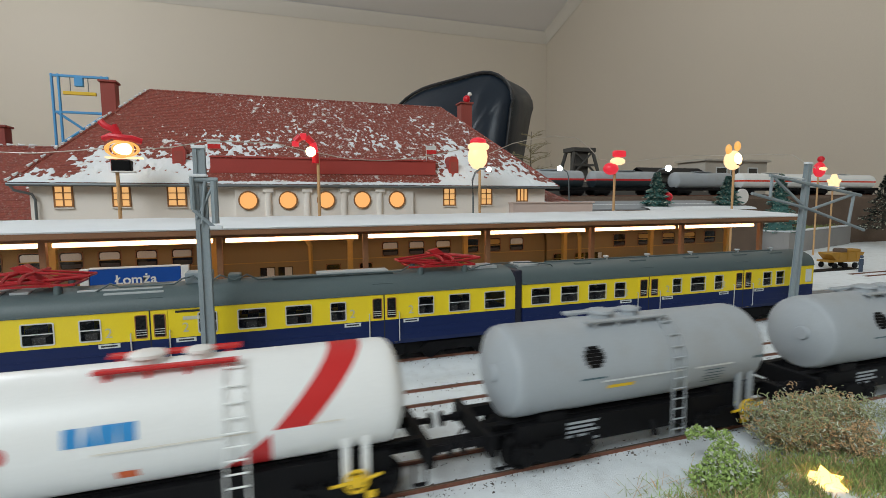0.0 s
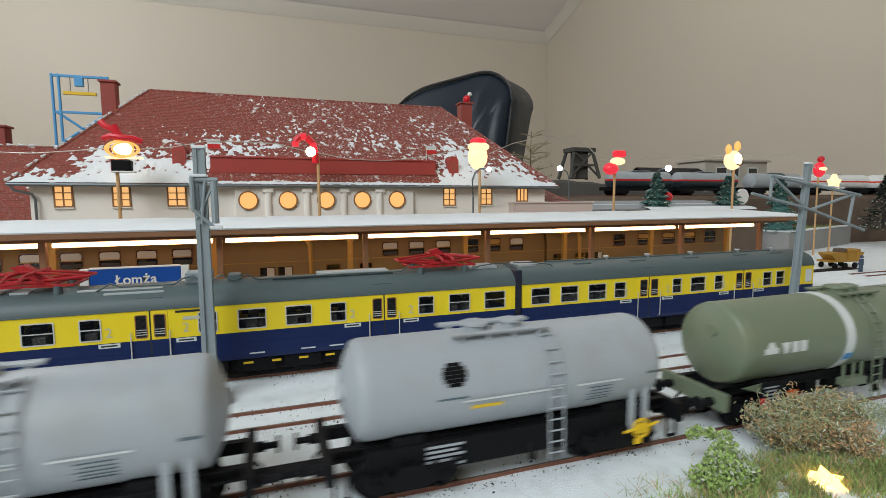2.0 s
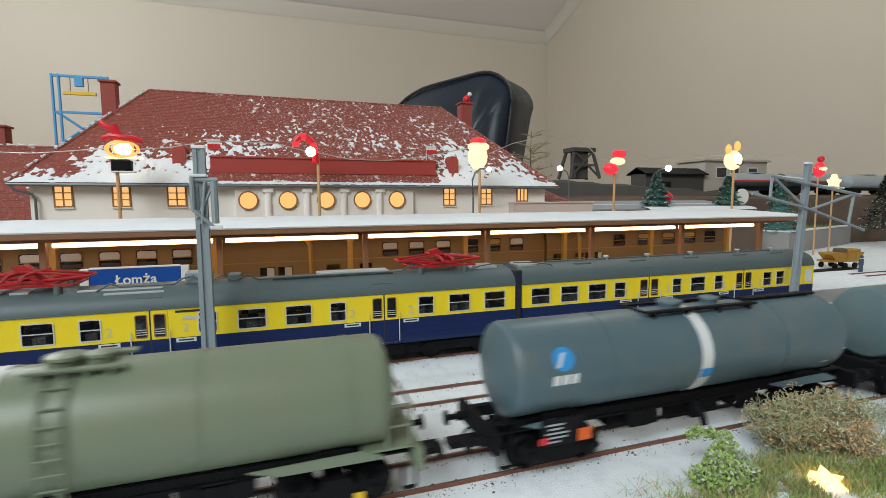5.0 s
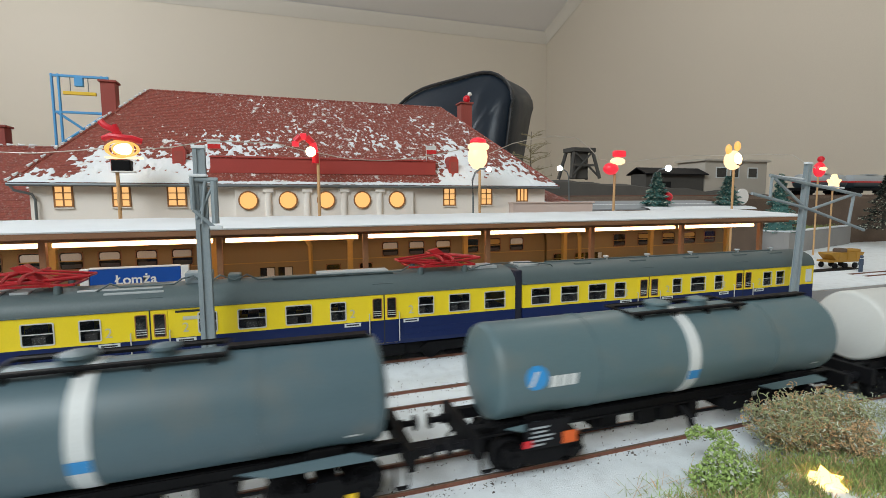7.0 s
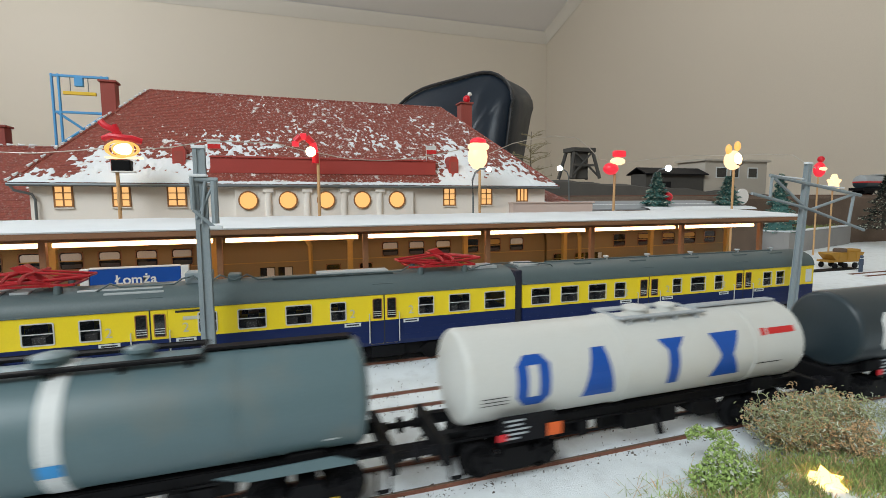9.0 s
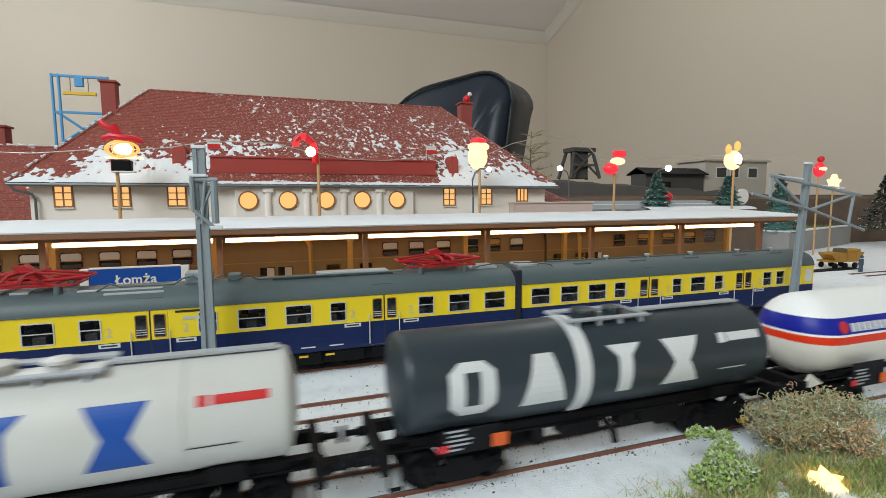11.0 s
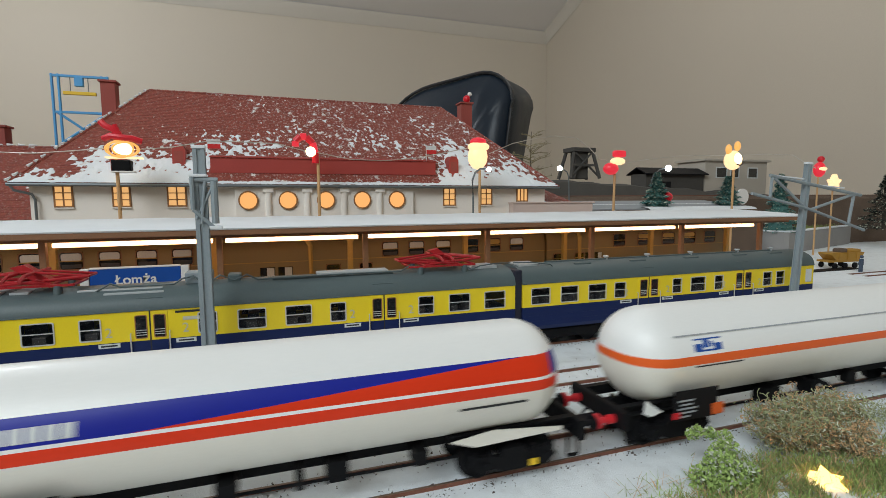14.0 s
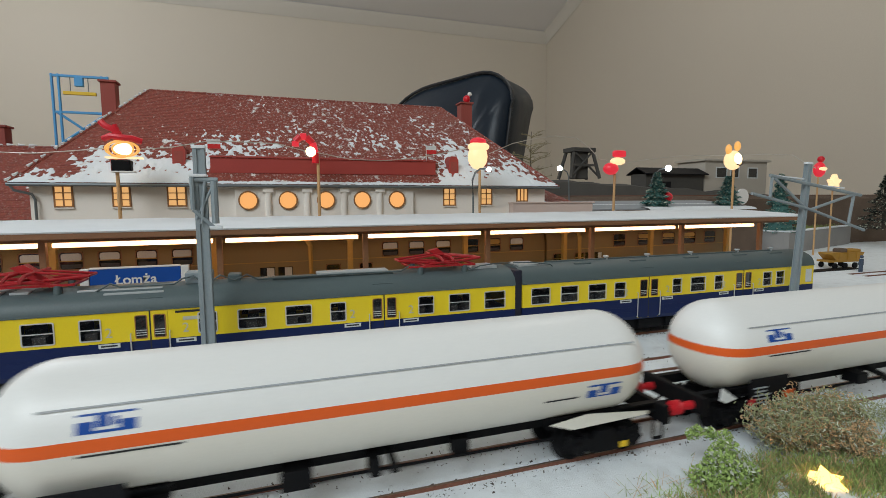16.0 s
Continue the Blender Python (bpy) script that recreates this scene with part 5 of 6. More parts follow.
    for x in (-43.5, 152):
        f = part("flag", boxed(x - 5.2, x + 5.2, 474, 474.6, 136.5, 140.5), WPLATE, s, "small white and red flag")
        part("red_half", boxed(x - 5.2, x + 5.2, 474, 474.6, 132.8, 136.5), SRED, f)
        part("pole", rods(((x - 5, 474.3, 125), (x - 5, 474.3, 141), 0.35), n=6), WPLATE, f)
    for x, z in ((-72, 126), (-115, 117), (176, 121)):
        bm = solid(bmesh.new(), [(-5, -8), (5, -8), (5, 6), (2.6, 10), (-2.6, 10), (-5, 6)], -6, 10)
        d = part("roof_dormer", bm, REDBOARD, s, "small dark red roof dormer", at=(x, y0 - 7 + (z - 103) * 1.02, z))
        part("opening", boxed(-3.2, 3.2, -6.3, -5.8, -5, 4.5), CHIMNEY, d)
        part("dormer_snow", solid(bmesh.new(), [(-2.9, 10.1), (2.9, 10.1), (2.2, 11), (-2.2, 11)], -5.5, 9), SNOWTOP, d)
    for x, y, z0, z1, w in ((-144, 580, 150, 203, 6.2), (229, 580, 150, 203, 7), (-240, 590, 110, 158, 8)):
        ch = part("chimney", boxed(x - w, x + w, y - 7, y + 7, z0, z1, 0.4), CHIMNEY, s, "dark red chimney")
        part("cap", boxed(x - w - 1.5, x + w + 1.5, y - 8.5, y + 8.5, z1, z1 + 2, 0.3), CHIMNEY, ch)
    part("chimney_ornament", ball_at((231, 578, 209.5), 4.6), REDPL, s, "small red ornament on the chimney", smooth=True)
    part("chimney_ornament", ball_at((234, 576, 215), 2.6), WHITEPL, s, smooth=True)
    # lower wing beyond the near gable with its own tiled roof
    part("annex_wall", boxed(-330, -177, 500, 640, GROUND, 76, 0.3), PLASTER, s)
    part("annex_roof", tile_slope((-335, 484, 74), (-178, 484, 74), (-178, 570, 139), (-335, 570, 139), 34, 60, rnd), TILES_BARE, s, kind="stuff")
    part("annex_roof", tile_slope((-178, 660, 74), (-335, 660, 74), (-335, 570, 139), (-178, 570, 139), 20, 40, rnd), TILES_BARE, s, kind="stuff")
    part("annex_roof_deck", extrude_x(bmesh.new(), [(486, 74), (570, 137.5), (658, 74)], -335, -178), POSTDARK, s)
    ridge_tiles(s, (-335, 570, 139), (-150, 570, 139), 22)
    # porch at the far end: low tiled roof and pale parapet
    part("porch_wall", boxed(277, 330, 470, 560, GROUND, 82, 0.3), PINKWALL, s)
    part("parapet", boxed(235, 332, 462, 470, GROUND, 83.5, 0.3), PINKWALL, s)
    part("parapet_cap", boxed(234, 334, 461, 471, 83.5, 85, 0.2), PINKWALL, s)
    part("porch_roof", tile_slope((283, 476, 84.5), (316, 476, 84.5), (300, 520, 101), (279, 520, 101), 12, 14, rnd), TILES, s, kind="stuff")


station()


# ---- catenary masts ----
def mast(x, y, label, g):
    m = thing("catenary_mast", x, y, 0, label, "catenary mast", "catenary masts")
    for s in (-1, 1):
        bm = bmesh.new()
        extrude = [(g * u * s, g * v) for u, v in ((1.2, -3.2), (3.6, -3.2), (3.6, -2.4), (2.0, -2.4), (2.0, 2.4), (3.6, 2.4), (3.6, 3.2), (1.2, 3.2))]
        a = [bm.verts.new((u, v, GROUND)) for u, v in extrude]
        b = [bm.verts.new((u * 0.8, v * 0.8, 110)) for u, v in extrude]
        for k in range(8):
            bm.faces.new((a[k], a[(k + 1) % 8], b[(k + 1) % 8], b[k]))
        bm.faces.new(b), bm.faces.new(a[::-1])
        bmesh.ops.recalc_face_normals(bm, faces=bm.faces)
        part("channel", bm, MASTGREY, m)
    for z in range(4, 108, 8):
        part("lacing", boxed(-2.6 * g, 2.6 * g, 2.3 * g, 2.9 * g, z, z + 2.2), MASTGREY, m)
    part("web", boxed(-2.2 * g, 2.2 * g, -2.0 * g, -1.2 * g, GROUND, 110, 0.1), MASTGREY, m)
    part("cap", boxed(-3.4 * g, 3.4 * g, -3 * g, 3 * g, 109.8, 111.2, 0.3), SNOWTOP, m, "snow on the mast top")
    part("foundation", boxed(-7, 7, -7, 7, GROUND - 2, 1.5, 0.6), CONC, m)
    return m


MA = mast(-27.8, 238, "grey lattice catenary mast tipped with snow", 0.82)
for a, c, r in (((-4, -2, 97), (7, -3, 96.5), 1.1), ((5.5, -3, 96), (5.5, -3, 78), 1.5), ((-3, -3, 98), (-3, -3, 84), 1.0), ((-3, -3, 84), (5, -3, 76), 0.8), ((-2, -2, 80), (6, -3, 96), 0.6), ((2, -3, 96), (0, -3, 78), 0.6)):
    part("bracket_bar", rods((a, c, r)), MASTGREY, MA)
part("snow_cap", boxed(-4, 3, -4, -1, 97.8, 99, 0.3), SNOWTOP, MA)
part("snow_cap", boxed(3, 8, -4, -1, 75.5, 77, 0.3), SNOWTOP, MA)
MB = mast(331.6, 238, "grey lattice catenary mast with a braced cross arm", 0.62)
for a, c, r in (((-36, -2, 99.5), (52, -2, 93), 1.1), ((-50, -2, 87), (2, -2, 80.5), 1.0), ((2, -2, 80.5), (60, -2, 69), 1.0), ((-34, -2, 99), (-34, -2, 85), 0.9), ((-32, -2, 98), (-3, -2, 82), 0.9), ((44, -2, 93), (4, -2, 80), 1.0), ((45, -2, 93), (43, -2, 73), 1.0)):
    part("cross_arm_bar", rods((a, c, r)), MASTGREY, MB)
MB.matrix_world = MB.matrix_world @ pose(0, 0, 0, 0, 4.2, 0)
for x, z in ((-20, 99.6), (20, 96.6)):
    part("snow_cap", boxed(x - 14, x + 14, -2.8, -1.2, z - 0.4, z + 0.5, 0.2), SNOWTOP, MB)


# ---- office chair behind the layout ----
def chair():
    c = thing("office_chair", 656, 1690, -750, "black leather office chair with a tall padded back", "chair", rz=-50)
    bm = bmesh.new()
    out = round_rect(-225, 225, 600, 1262, 150, 8)
    n = len(out)
    rings = []

    def shaped(x, y, z):
        """The back narrows and thins towards the seat, and leans up at one shoulder."""
        u = max(0.0, min(1.0, (z - 950) / 220))
        u = u * u * (3 - 2 * u)
        return (x * (0.74 + 0.26 * u) if x > 0 else x * 1.34, y * (0.5 + 0.5 * u) if y > 0 else y, z + (0.12 * (x - 60) if z > 931 else 0))

    for y, g in ((-112, 0.3), (-110, 0.55), (-103, 0.75), (-88, 0.9), (-62, 0.985), (-20, 1.0), (120, 1.0), (140, 0.95), (150, 0.8)):
        rings.append([])
        for x, z in out:
            # shallow creases run in from the seam
            crease = 3.2 * math.sin(z * 0.085 + 2 * math.sin(x * 0.02)) * (0.5 < g < 0.95)
            px, py, pz = shaped(x * g, y + crease, 931 + (z - 931) * g)
            rings[-1].append(bm.verts.new((px, py + 30 * ((z - 931) / 331) ** 2, pz)))
    for a, b in zip(rings, rings[1:]):
        for k in range(n):
            bm.faces.new((a[k], a[(k + 1) % n], b[(k + 1) % n], b[k]))
    bm.faces.new(rings[0][::-1]), bm.faces.new(rings[-1])
    bmesh.ops.recalc_face_normals(bm, faces=bm.faces)
    back = part("backrest", bm, LEATHER, c, smooth=True)
    pts = [Vector(shaped(x * 0.995, -66, z)) + Vector((0, 30 * ((z - 931) / 331) ** 2, 0)) for x, z in out + out[:1]]
    part("piping", tube(pts, 6, 8), PIPING, back, smooth=True)
    part("seat", boxed(-240, 240, -480, 20, 440, 540, 40), LEATHER, c, smooth=True)
    part("stem", rods(((0, -200, 90), (0, -200, 440), 28), n=14), BLACK, c)
    part("back_bar", boxed(-30, 30, 10, 40, 480, 760, 6), BLACK, c)
    for k in range(5):
        a = 2 * math.pi * k / 5
        part("leg", rods(((0, -200, 100), (290 * math.cos(a), -200 + 290 * math.sin(a), 70), 20), n=8), BLACK, c)
        bm = bmesh.new()
        rod(bm, (-12, 0, 0), (12, 0, 0), 30, 16)
        part("castor", bm, BLACK, c, at=(290 * math.cos(a), -200 + 290 * math.sin(a), 30))


chair()


# ---- raised ground behind the station: road, embankment and the return track ----
BACK_Y, BACK_Z = 720.0, 93.0


LOOP_R = (BACK_Y - TRACK_Y[0]) / 2


def loop_at(s):
    """The point s along the return track: straight, end curve, front line."""
    if s <= 1750:
        return Vector((s, BACK_Y, BACK_Z))
    a = (s - 1750) / LOOP_R
    if a < math.pi:
        f = a / math.pi
        return Vector((1750 + LOOP_R * math.sin(a), BACK_Y - LOOP_R * (1 - math.cos(a)), BACK_Z * (1 - f * f * (3 - 2 * f))))
    return Vector((1750 - (s - 1750 - math.pi * LOOP_R), TRACK_Y[0], 0))


def loop_side(s):
    a = max(0, min(math.pi, (s - 1750) / LOOP_R))
    return Vector((math.sin(a), math.cos(a), 0))


def back_ground():
    bm = bmesh.new()
    prof = [(560, -2), (562, 71), (585, 73), (640, 79.5), (684, 86), (692, 92), (705, 93.0 - 3), (960, 93.0 - 3), (960, -30), (560, -30)]
    extrude_x(bm, prof, 300, 702)
    extrude_x(bm, [(676, -30), (684, 86), (692, 92), (705, 90), (960, 90), (960, -30)], 702, 2060)
    tagged(part("embankment", bm, EARTH, kind="structure"), "brown earth terrace and railway embankment", "embankment")
    bm = bmesh.new()
    extrude_x(bm, [(574, 74.0), (585, 75.6), (664, 84.6), (664, 82), (574, 72)], 300, 701)
    tagged(part("road", bm, ROADM, kind="structure"), "grey model road with a pale edge line", "road")
    bm = bmesh.new()
    extrude_x(bm, [(618, 79.5), (621, 79.85), (621, 79.3), (618, 79.0)], 300, 701)
    tagged(part("road_line", bm, SNOWTOP, kind="structure"), "pale road edge line", "road marking")
    bm = bmesh.new()
    nx = 60
    rows = []
    for i in range(nx + 1):
        x = 500 + 200 * i / nx
        e = 4 * noise.noise(Vector((x * 0.03, 2, 0)))
        rows.append([bm.verts.new((x, y, z)) for y, z in ((563, 71.2), (566, 73.8 + e * 0.1), (574 + e, 75.4), (582 + e, 76.2), (586 + e, 75.0))])
    for a, b in zip(rows, rows[1:]):
        for k in range(4):
            bm.faces.new((a[k], b[k], b[k + 1], a[k + 1]))
    tagged(part("snow_field", bm, SNOWTOP, kind="structure", smooth=True), "strip of snow beside the road", "snow")
    # return track: straight, then a ramped curve down to the front line
    t = thing("railway_track", 0, 0, 0, "return track on the embankment, ramped round the end curve", "railway track", "station tracks")
    for s in (-8.25, 8.25):
        part("rail", tube([(x, BACK_Y + s, BACK_Z) for x in (300, 800, 1300, 1750)], 0.7, 6), RUST, t)
        part("curved_rail", tube([loop_at(1750 + u) + loop_side(1750 + u) * s for u in np.linspace(0, 902, 40)], 0.7, 6), RUST, t)
    bm = bmesh.new()
    prev = None
    for u in np.linspace(0, 902, 40):
        p, d = loop_at(1750 + u), loop_side(1750 + u)
        row = [bm.verts.new(p + d * s + Vector((0, 0, -z))) for s, z in ((-16, 2), (16, 2), (16, 6), (-16, 6))]
        if prev:
            for k in range(4):
                bm.faces.new((prev[k], prev[(k + 1) % 4], row[(k + 1) % 4], row[k]))
        prev = row
    part("ramp", bm, BOARD, t)
    for u in (120, 300, 480, 660):
        p = loop_at(1750 + u)
        part("ramp_support", boxed(p.x - 8, p.x + 8, p.y - 8, p.y + 8, GROUND - 2, p.z - 5), BOARD, t)
    s0 = None
    for k in range(110):
        if s0 is None:
            s0 = part("sleeper", boxed(-1.4, 1.4, -15, 15, -2.6, -0.6), SLEEPER, t, at=(310 + k * 13, BACK_Y, BACK_Z))
        else:
            again(s0, 310 + k * 13, BACK_Y, BACK_Z)


back_ground()

FAR_WAGONS = []


def far_wagon(left, L, kind):
    w = thing("tank_wagon", left + L / 2, BACK_Y, BACK_Z, {"dark": "grey and black tank wagon with a red line", "grey": "plain light grey tank wagon on the far track", "white": "white tank wagon with a red line on embankment"}[kind], "tank wagon", "far goods wagons")
    R = 15.0
    bm = bmesh.new()
    lathe(bm, dome_profile(L, R, 7), 32, "x")
    for z in (-1.5, 1.5):
        bmesh.ops.bisect_plane(bm, geom=list(bm.verts) + list(bm.edges) + list(bm.faces), plane_co=(0, 0, z), plane_no=(0, 0, 1))
    mats = {"dark": (TGREY, SRED, TBLACK), "grey": (TGREY, TGREY, TGREY), "white": (TWHITE, SORANGE, TWHITE)}[kind]
    for f in bm.faces:
        z = f.calc_center_median().z
        f.material_index = 0 if z > 1.5 else (1 if z > -1.5 else 2)
    part("tank", bm, mats, w, smooth=True, at=(0, 0, 27))
    part("underframe", boxed(-L / 2 - 6, L / 2 + 6, -12, 12, 9, 14, 0.5), DARKFR, w)
    part("walkway_board", boxed(-18, 18, -7, 7, 42.2, 43.4, 0.3), mats[0], w)
    for s in (-1, 1):
        bm = bmesh.new()
        for ax in (-10, 10):
            rod(bm, (ax, -10, 5.5), (ax, 10, 5.5), 5.5, 16)
        box(bm, -16, 16, -13, 13, 4, 9, 0.5)
        part("bogie", bm, DARKFR, w, at=(s * (L / 2 - 18), 0, 0))
        part("end_beam", boxed(-1, 1, -14, 14, 9, 15, 0.3), DARKFR, w, at=(s * (L / 2 + 6), 0, 0))
    FAR_WAGONS.append((w, left + L / 2))


for left, L, kind in ((366, 128, "dark"), (509, 140, "dark"), (684, 134, "grey"), (836, 180, "white"), (1036, 180, "white")):
    far_wagon(left, L, kind)


# ---- far scenery ----
def far_scenery():
    s = thing("dark_shed", 823, 872, 90, "dark timber lineside shed", "shed")
    part("wall", boxed(-78, 78, -16, 30, 0, 50, 0.5), DARKHUT, s)
    part("roof", extrude_x(bmesh.new(), [(-24, 48), (7, 62), (38, 48), (38, 50), (7, 64.5), (-24, 50.5)], -84, 84), BLACK, s)
    part("door", boxed(-40, -12, -16.6, -15.6, 0, 34), BLACK, s)
    h = thing("flat_roofed_house", 1000, 880, 90, "pale flat-roofed model house with dark windows", "house")
    part("wall", boxed(-92, 92, -20, 60, 0, 80, 0.5), LIGHTHUT, h)
    part("roof", boxed(-98, 98, -26, 64, 80, 84.5, 0.5), LIGHTHUT, h)
    for a, b in ((-60, -30), (-18, 6), (34, 62)):
        w = part("window", boxed(a, b, -20.6, -19.6, 44, 66), GLASSD, h)
        part("frame", ring_xz(bmesh.new(), [(a - 1.5, 42.5), (b + 1.5, 42.5), (b + 1.5, 67.5), (a - 1.5, 67.5)], [(a + 1, 45), (b - 1, 45), (b - 1, 65), (a + 1, 65)], -21.2, -19.8), WPLATE, w)
    t = thing("water_tower", 584, 860, 128, "dark timber trestle tower", "tower")
    for sx in (-1, 1):
        for sy in (-1, 1):
            part("leg", rods(((sx * 33, sy * 22, 0), (sx * 20, sy * 13, 58), 3.4), n=6), DARKHUT, t)
        part("brace", rods(((sx * 33, -22, 2), (-sx * 20, -14, 52), 2.2), n=6), DARKHUT, t)
    part("platform", boxed(-26, 26, -18, 18, 52, 60, 0.6), DARKHUT, t)
    part("tie", boxed(-28, 28, -20, -17, 24, 28), DARKHUT, t)
    part("drum", boxed(-14, 14, -10, 10, 0, 52, 1), DARKHUT, t)
    part("rock_ridge", _ridge(), DARKHUT)
    r = bpy.data.objects["rock_ridge"]
    tagged(r, "long dark ridge of rough ground behind the far track", "ridge")


def _ridge():
    bm = bmesh.new()
    rows = []
    for i in range(90):
        x = 380 + i * 10
        h = 36 - max(0, i - 14) * 0.55 + 5 * noise.noise(Vector((x * 0.02, 5, 0)))
        h = max(6, h)
        rows.append([bm.verts.new((x, 800, 89)), bm.verts.new((x, 815, 89 + h * 0.85)), bm.verts.new((x, 835, 89 + h)), bm.verts.new((x, 850, 89 + h * 0.8)), bm.verts.new((x, 856, 89))])
    for a, b in zip(rows, rows[1:]):
        for k in range(4):
            bm.faces.new((a[k], b[k], b[k + 1], a[k + 1]))
    return bm


far_scenery()


def bare_tree(x, y, z, h):
    t = thing("bare_tree", x, y, z, "small leafless brown model tree", "tree")
    rnd = random.Random(12)
    part("trunk", tube([(0, 0, 0), (1, 0, h * 0.3), (-1, 1, h * 0.6), (0, 0, h)], 2.2, 7, taper=0.25), BARK, t)
    bm = bmesh.new()
    for k in range(26):
        f = rnd.uniform(0.2, 0.95)
        a = rnd.uniform(0, 6.28)
        l = h * 0.42 * (1.1 - f * 0.7)
        p = Vector((0, 0, h * f))
        q = p + Vector((math.cos(a) * l, math.sin(a) * l, l * rnd.uniform(0.1, 0.7)))
        tube([p, p.lerp(q, 0.5) + Vector((0, 0, 1.5)), q], 0.9, 5, bm=bm, taper=0.3)
        for j in range(7):
            b = p.lerp(q, rnd.uniform(0.3, 1))
            d = Vector((rnd.gauss(0, 1), rnd.gauss(0, 1), rnd.uniform(-0.2, 1))).normalized() * l * 0.3
            tube([b, b + d], 0.4, 4, bm=bm, taper=0.4)
    part("branch_tangle", bm, TWIG, t, kind="stuff")


bare_tree(482, 870, 90, 128)


def _cone(h, r):
    bm = bmesh.new()
    rod(bm, (0, 0, h * 0.06), (0, 0, h * 0.96), r * 0.62, 11, 0.5)
    return bm


def conifer(x, y, z, h, r, m, label, seed):
    t = thing("pine_tree", x, y, z, label, "tree", "model conifers")
    rnd = random.Random(seed)
    part("trunk", rods(((0, 0, 0), (0, 0, h * 0.9), r * 0.07), n=7), BARK, t)
    bm = bmesh.new()
    for k in range(4200):
        f = rnd.random() ** 1.25
        rr = r * (1 - f) * (0.78 + 0.3 * math.sin(f * 40)) * rnd.uniform(0.6, 1.05) + 0.6
        a = rnd.uniform(0, 6.283)
        p = Vector((rr * math.cos(a), rr * math.sin(a), h * (0.06 + 0.94 * f) - rr * 0.15))
        d = Vector((math.cos(a), math.sin(a), rnd.uniform(-0.5, 0.3))).normalized() * rnd.uniform(2.0, 4.4)
        sdv = Vector((-math.sin(a), math.cos(a), rnd.uniform(-0.5, 0.5))) * rnd.uniform(0.9, 1.8)
        v = [bm.verts.new(q) for q in (p - sdv, p + sdv, p + d + sdv * 0.3, p + d - sdv * 0.3)]
        bm.faces.new(v).material_index = 1 if rnd.random() < 0.22 else 0
    part("crown", bm, (m, FROST), t, kind="stuff")
    if m is PINE:
        part("inner_crown", _cone(h, r), m, t)


conifer(541, 598, 72, 54, 24, PINE, "frosted blue-green model pine beside the road", 1)
conifer(679, 598, 72, 50, 23, PINE, "frosted blue-green model pine beside the road", 2)
conifer(812, 612, 28, 100, 33, PINE, "frosted blue-green model pine behind the mast", 3)
conifer(1056, 598, 30, 98, 40, PINEDARK, "tall dark green model pine", 4)


def garden_bed():
    g = thing("garden_bed", 0, 0, 0, "raised planting bed inside a snow-capped concrete wall", "garden bed")
    o = Vector((792, 578, 0))
    d = Vector((0.957, 0.29, 0))
    n = Vector((-0.29, 0.957, 0))
    ang = math.degrees(math.atan2(d.y, d.x))
    for name, bm, m in (("front_wall", boxed(0, 300, 0, 8, GROUND, 32, 0.3), CONC), ("wall_cap", boxed(-1, 301, -1, 9, 32, 34.2, 0.5), SNOWTOP), ("side_wall", boxed(0, 8, 8, 120, GROUND, 32, 0.3), CONC),
                        ("wall_cap", boxed(-1, 9, 9, 120, 32, 34.2, 0.5), SNOWTOP), ("soil", boxed(8, 300, 8, 120, GROUND, 29), EARTH)):
        p = part(name, bm, m, g)
    g.matrix_world = pose(o.x * MM, o.y * MM, 0, 0, 0, ang)
    rnd = random.Random(8)
    bm = bmesh.new()
    for k in range(1600):
        x, y = rnd.uniform(10, 290), rnd.uniform(10, 60)
        h = rnd.uniform(4, 11)
        q = Vector((rnd.gauss(0, 2), rnd.gauss(0, 2), h))
        b = Vector((x, y, 28))
        w = Vector((rnd.uniform(-1, 1), rnd.uniform(-1, 1), 0)) * 0.7
        bm.faces.new([bm.verts.new(p) for p in (b - w, b + w, b + q)])
    part("planting", bm, GRASS, g, kind="stuff")


garden_bed()


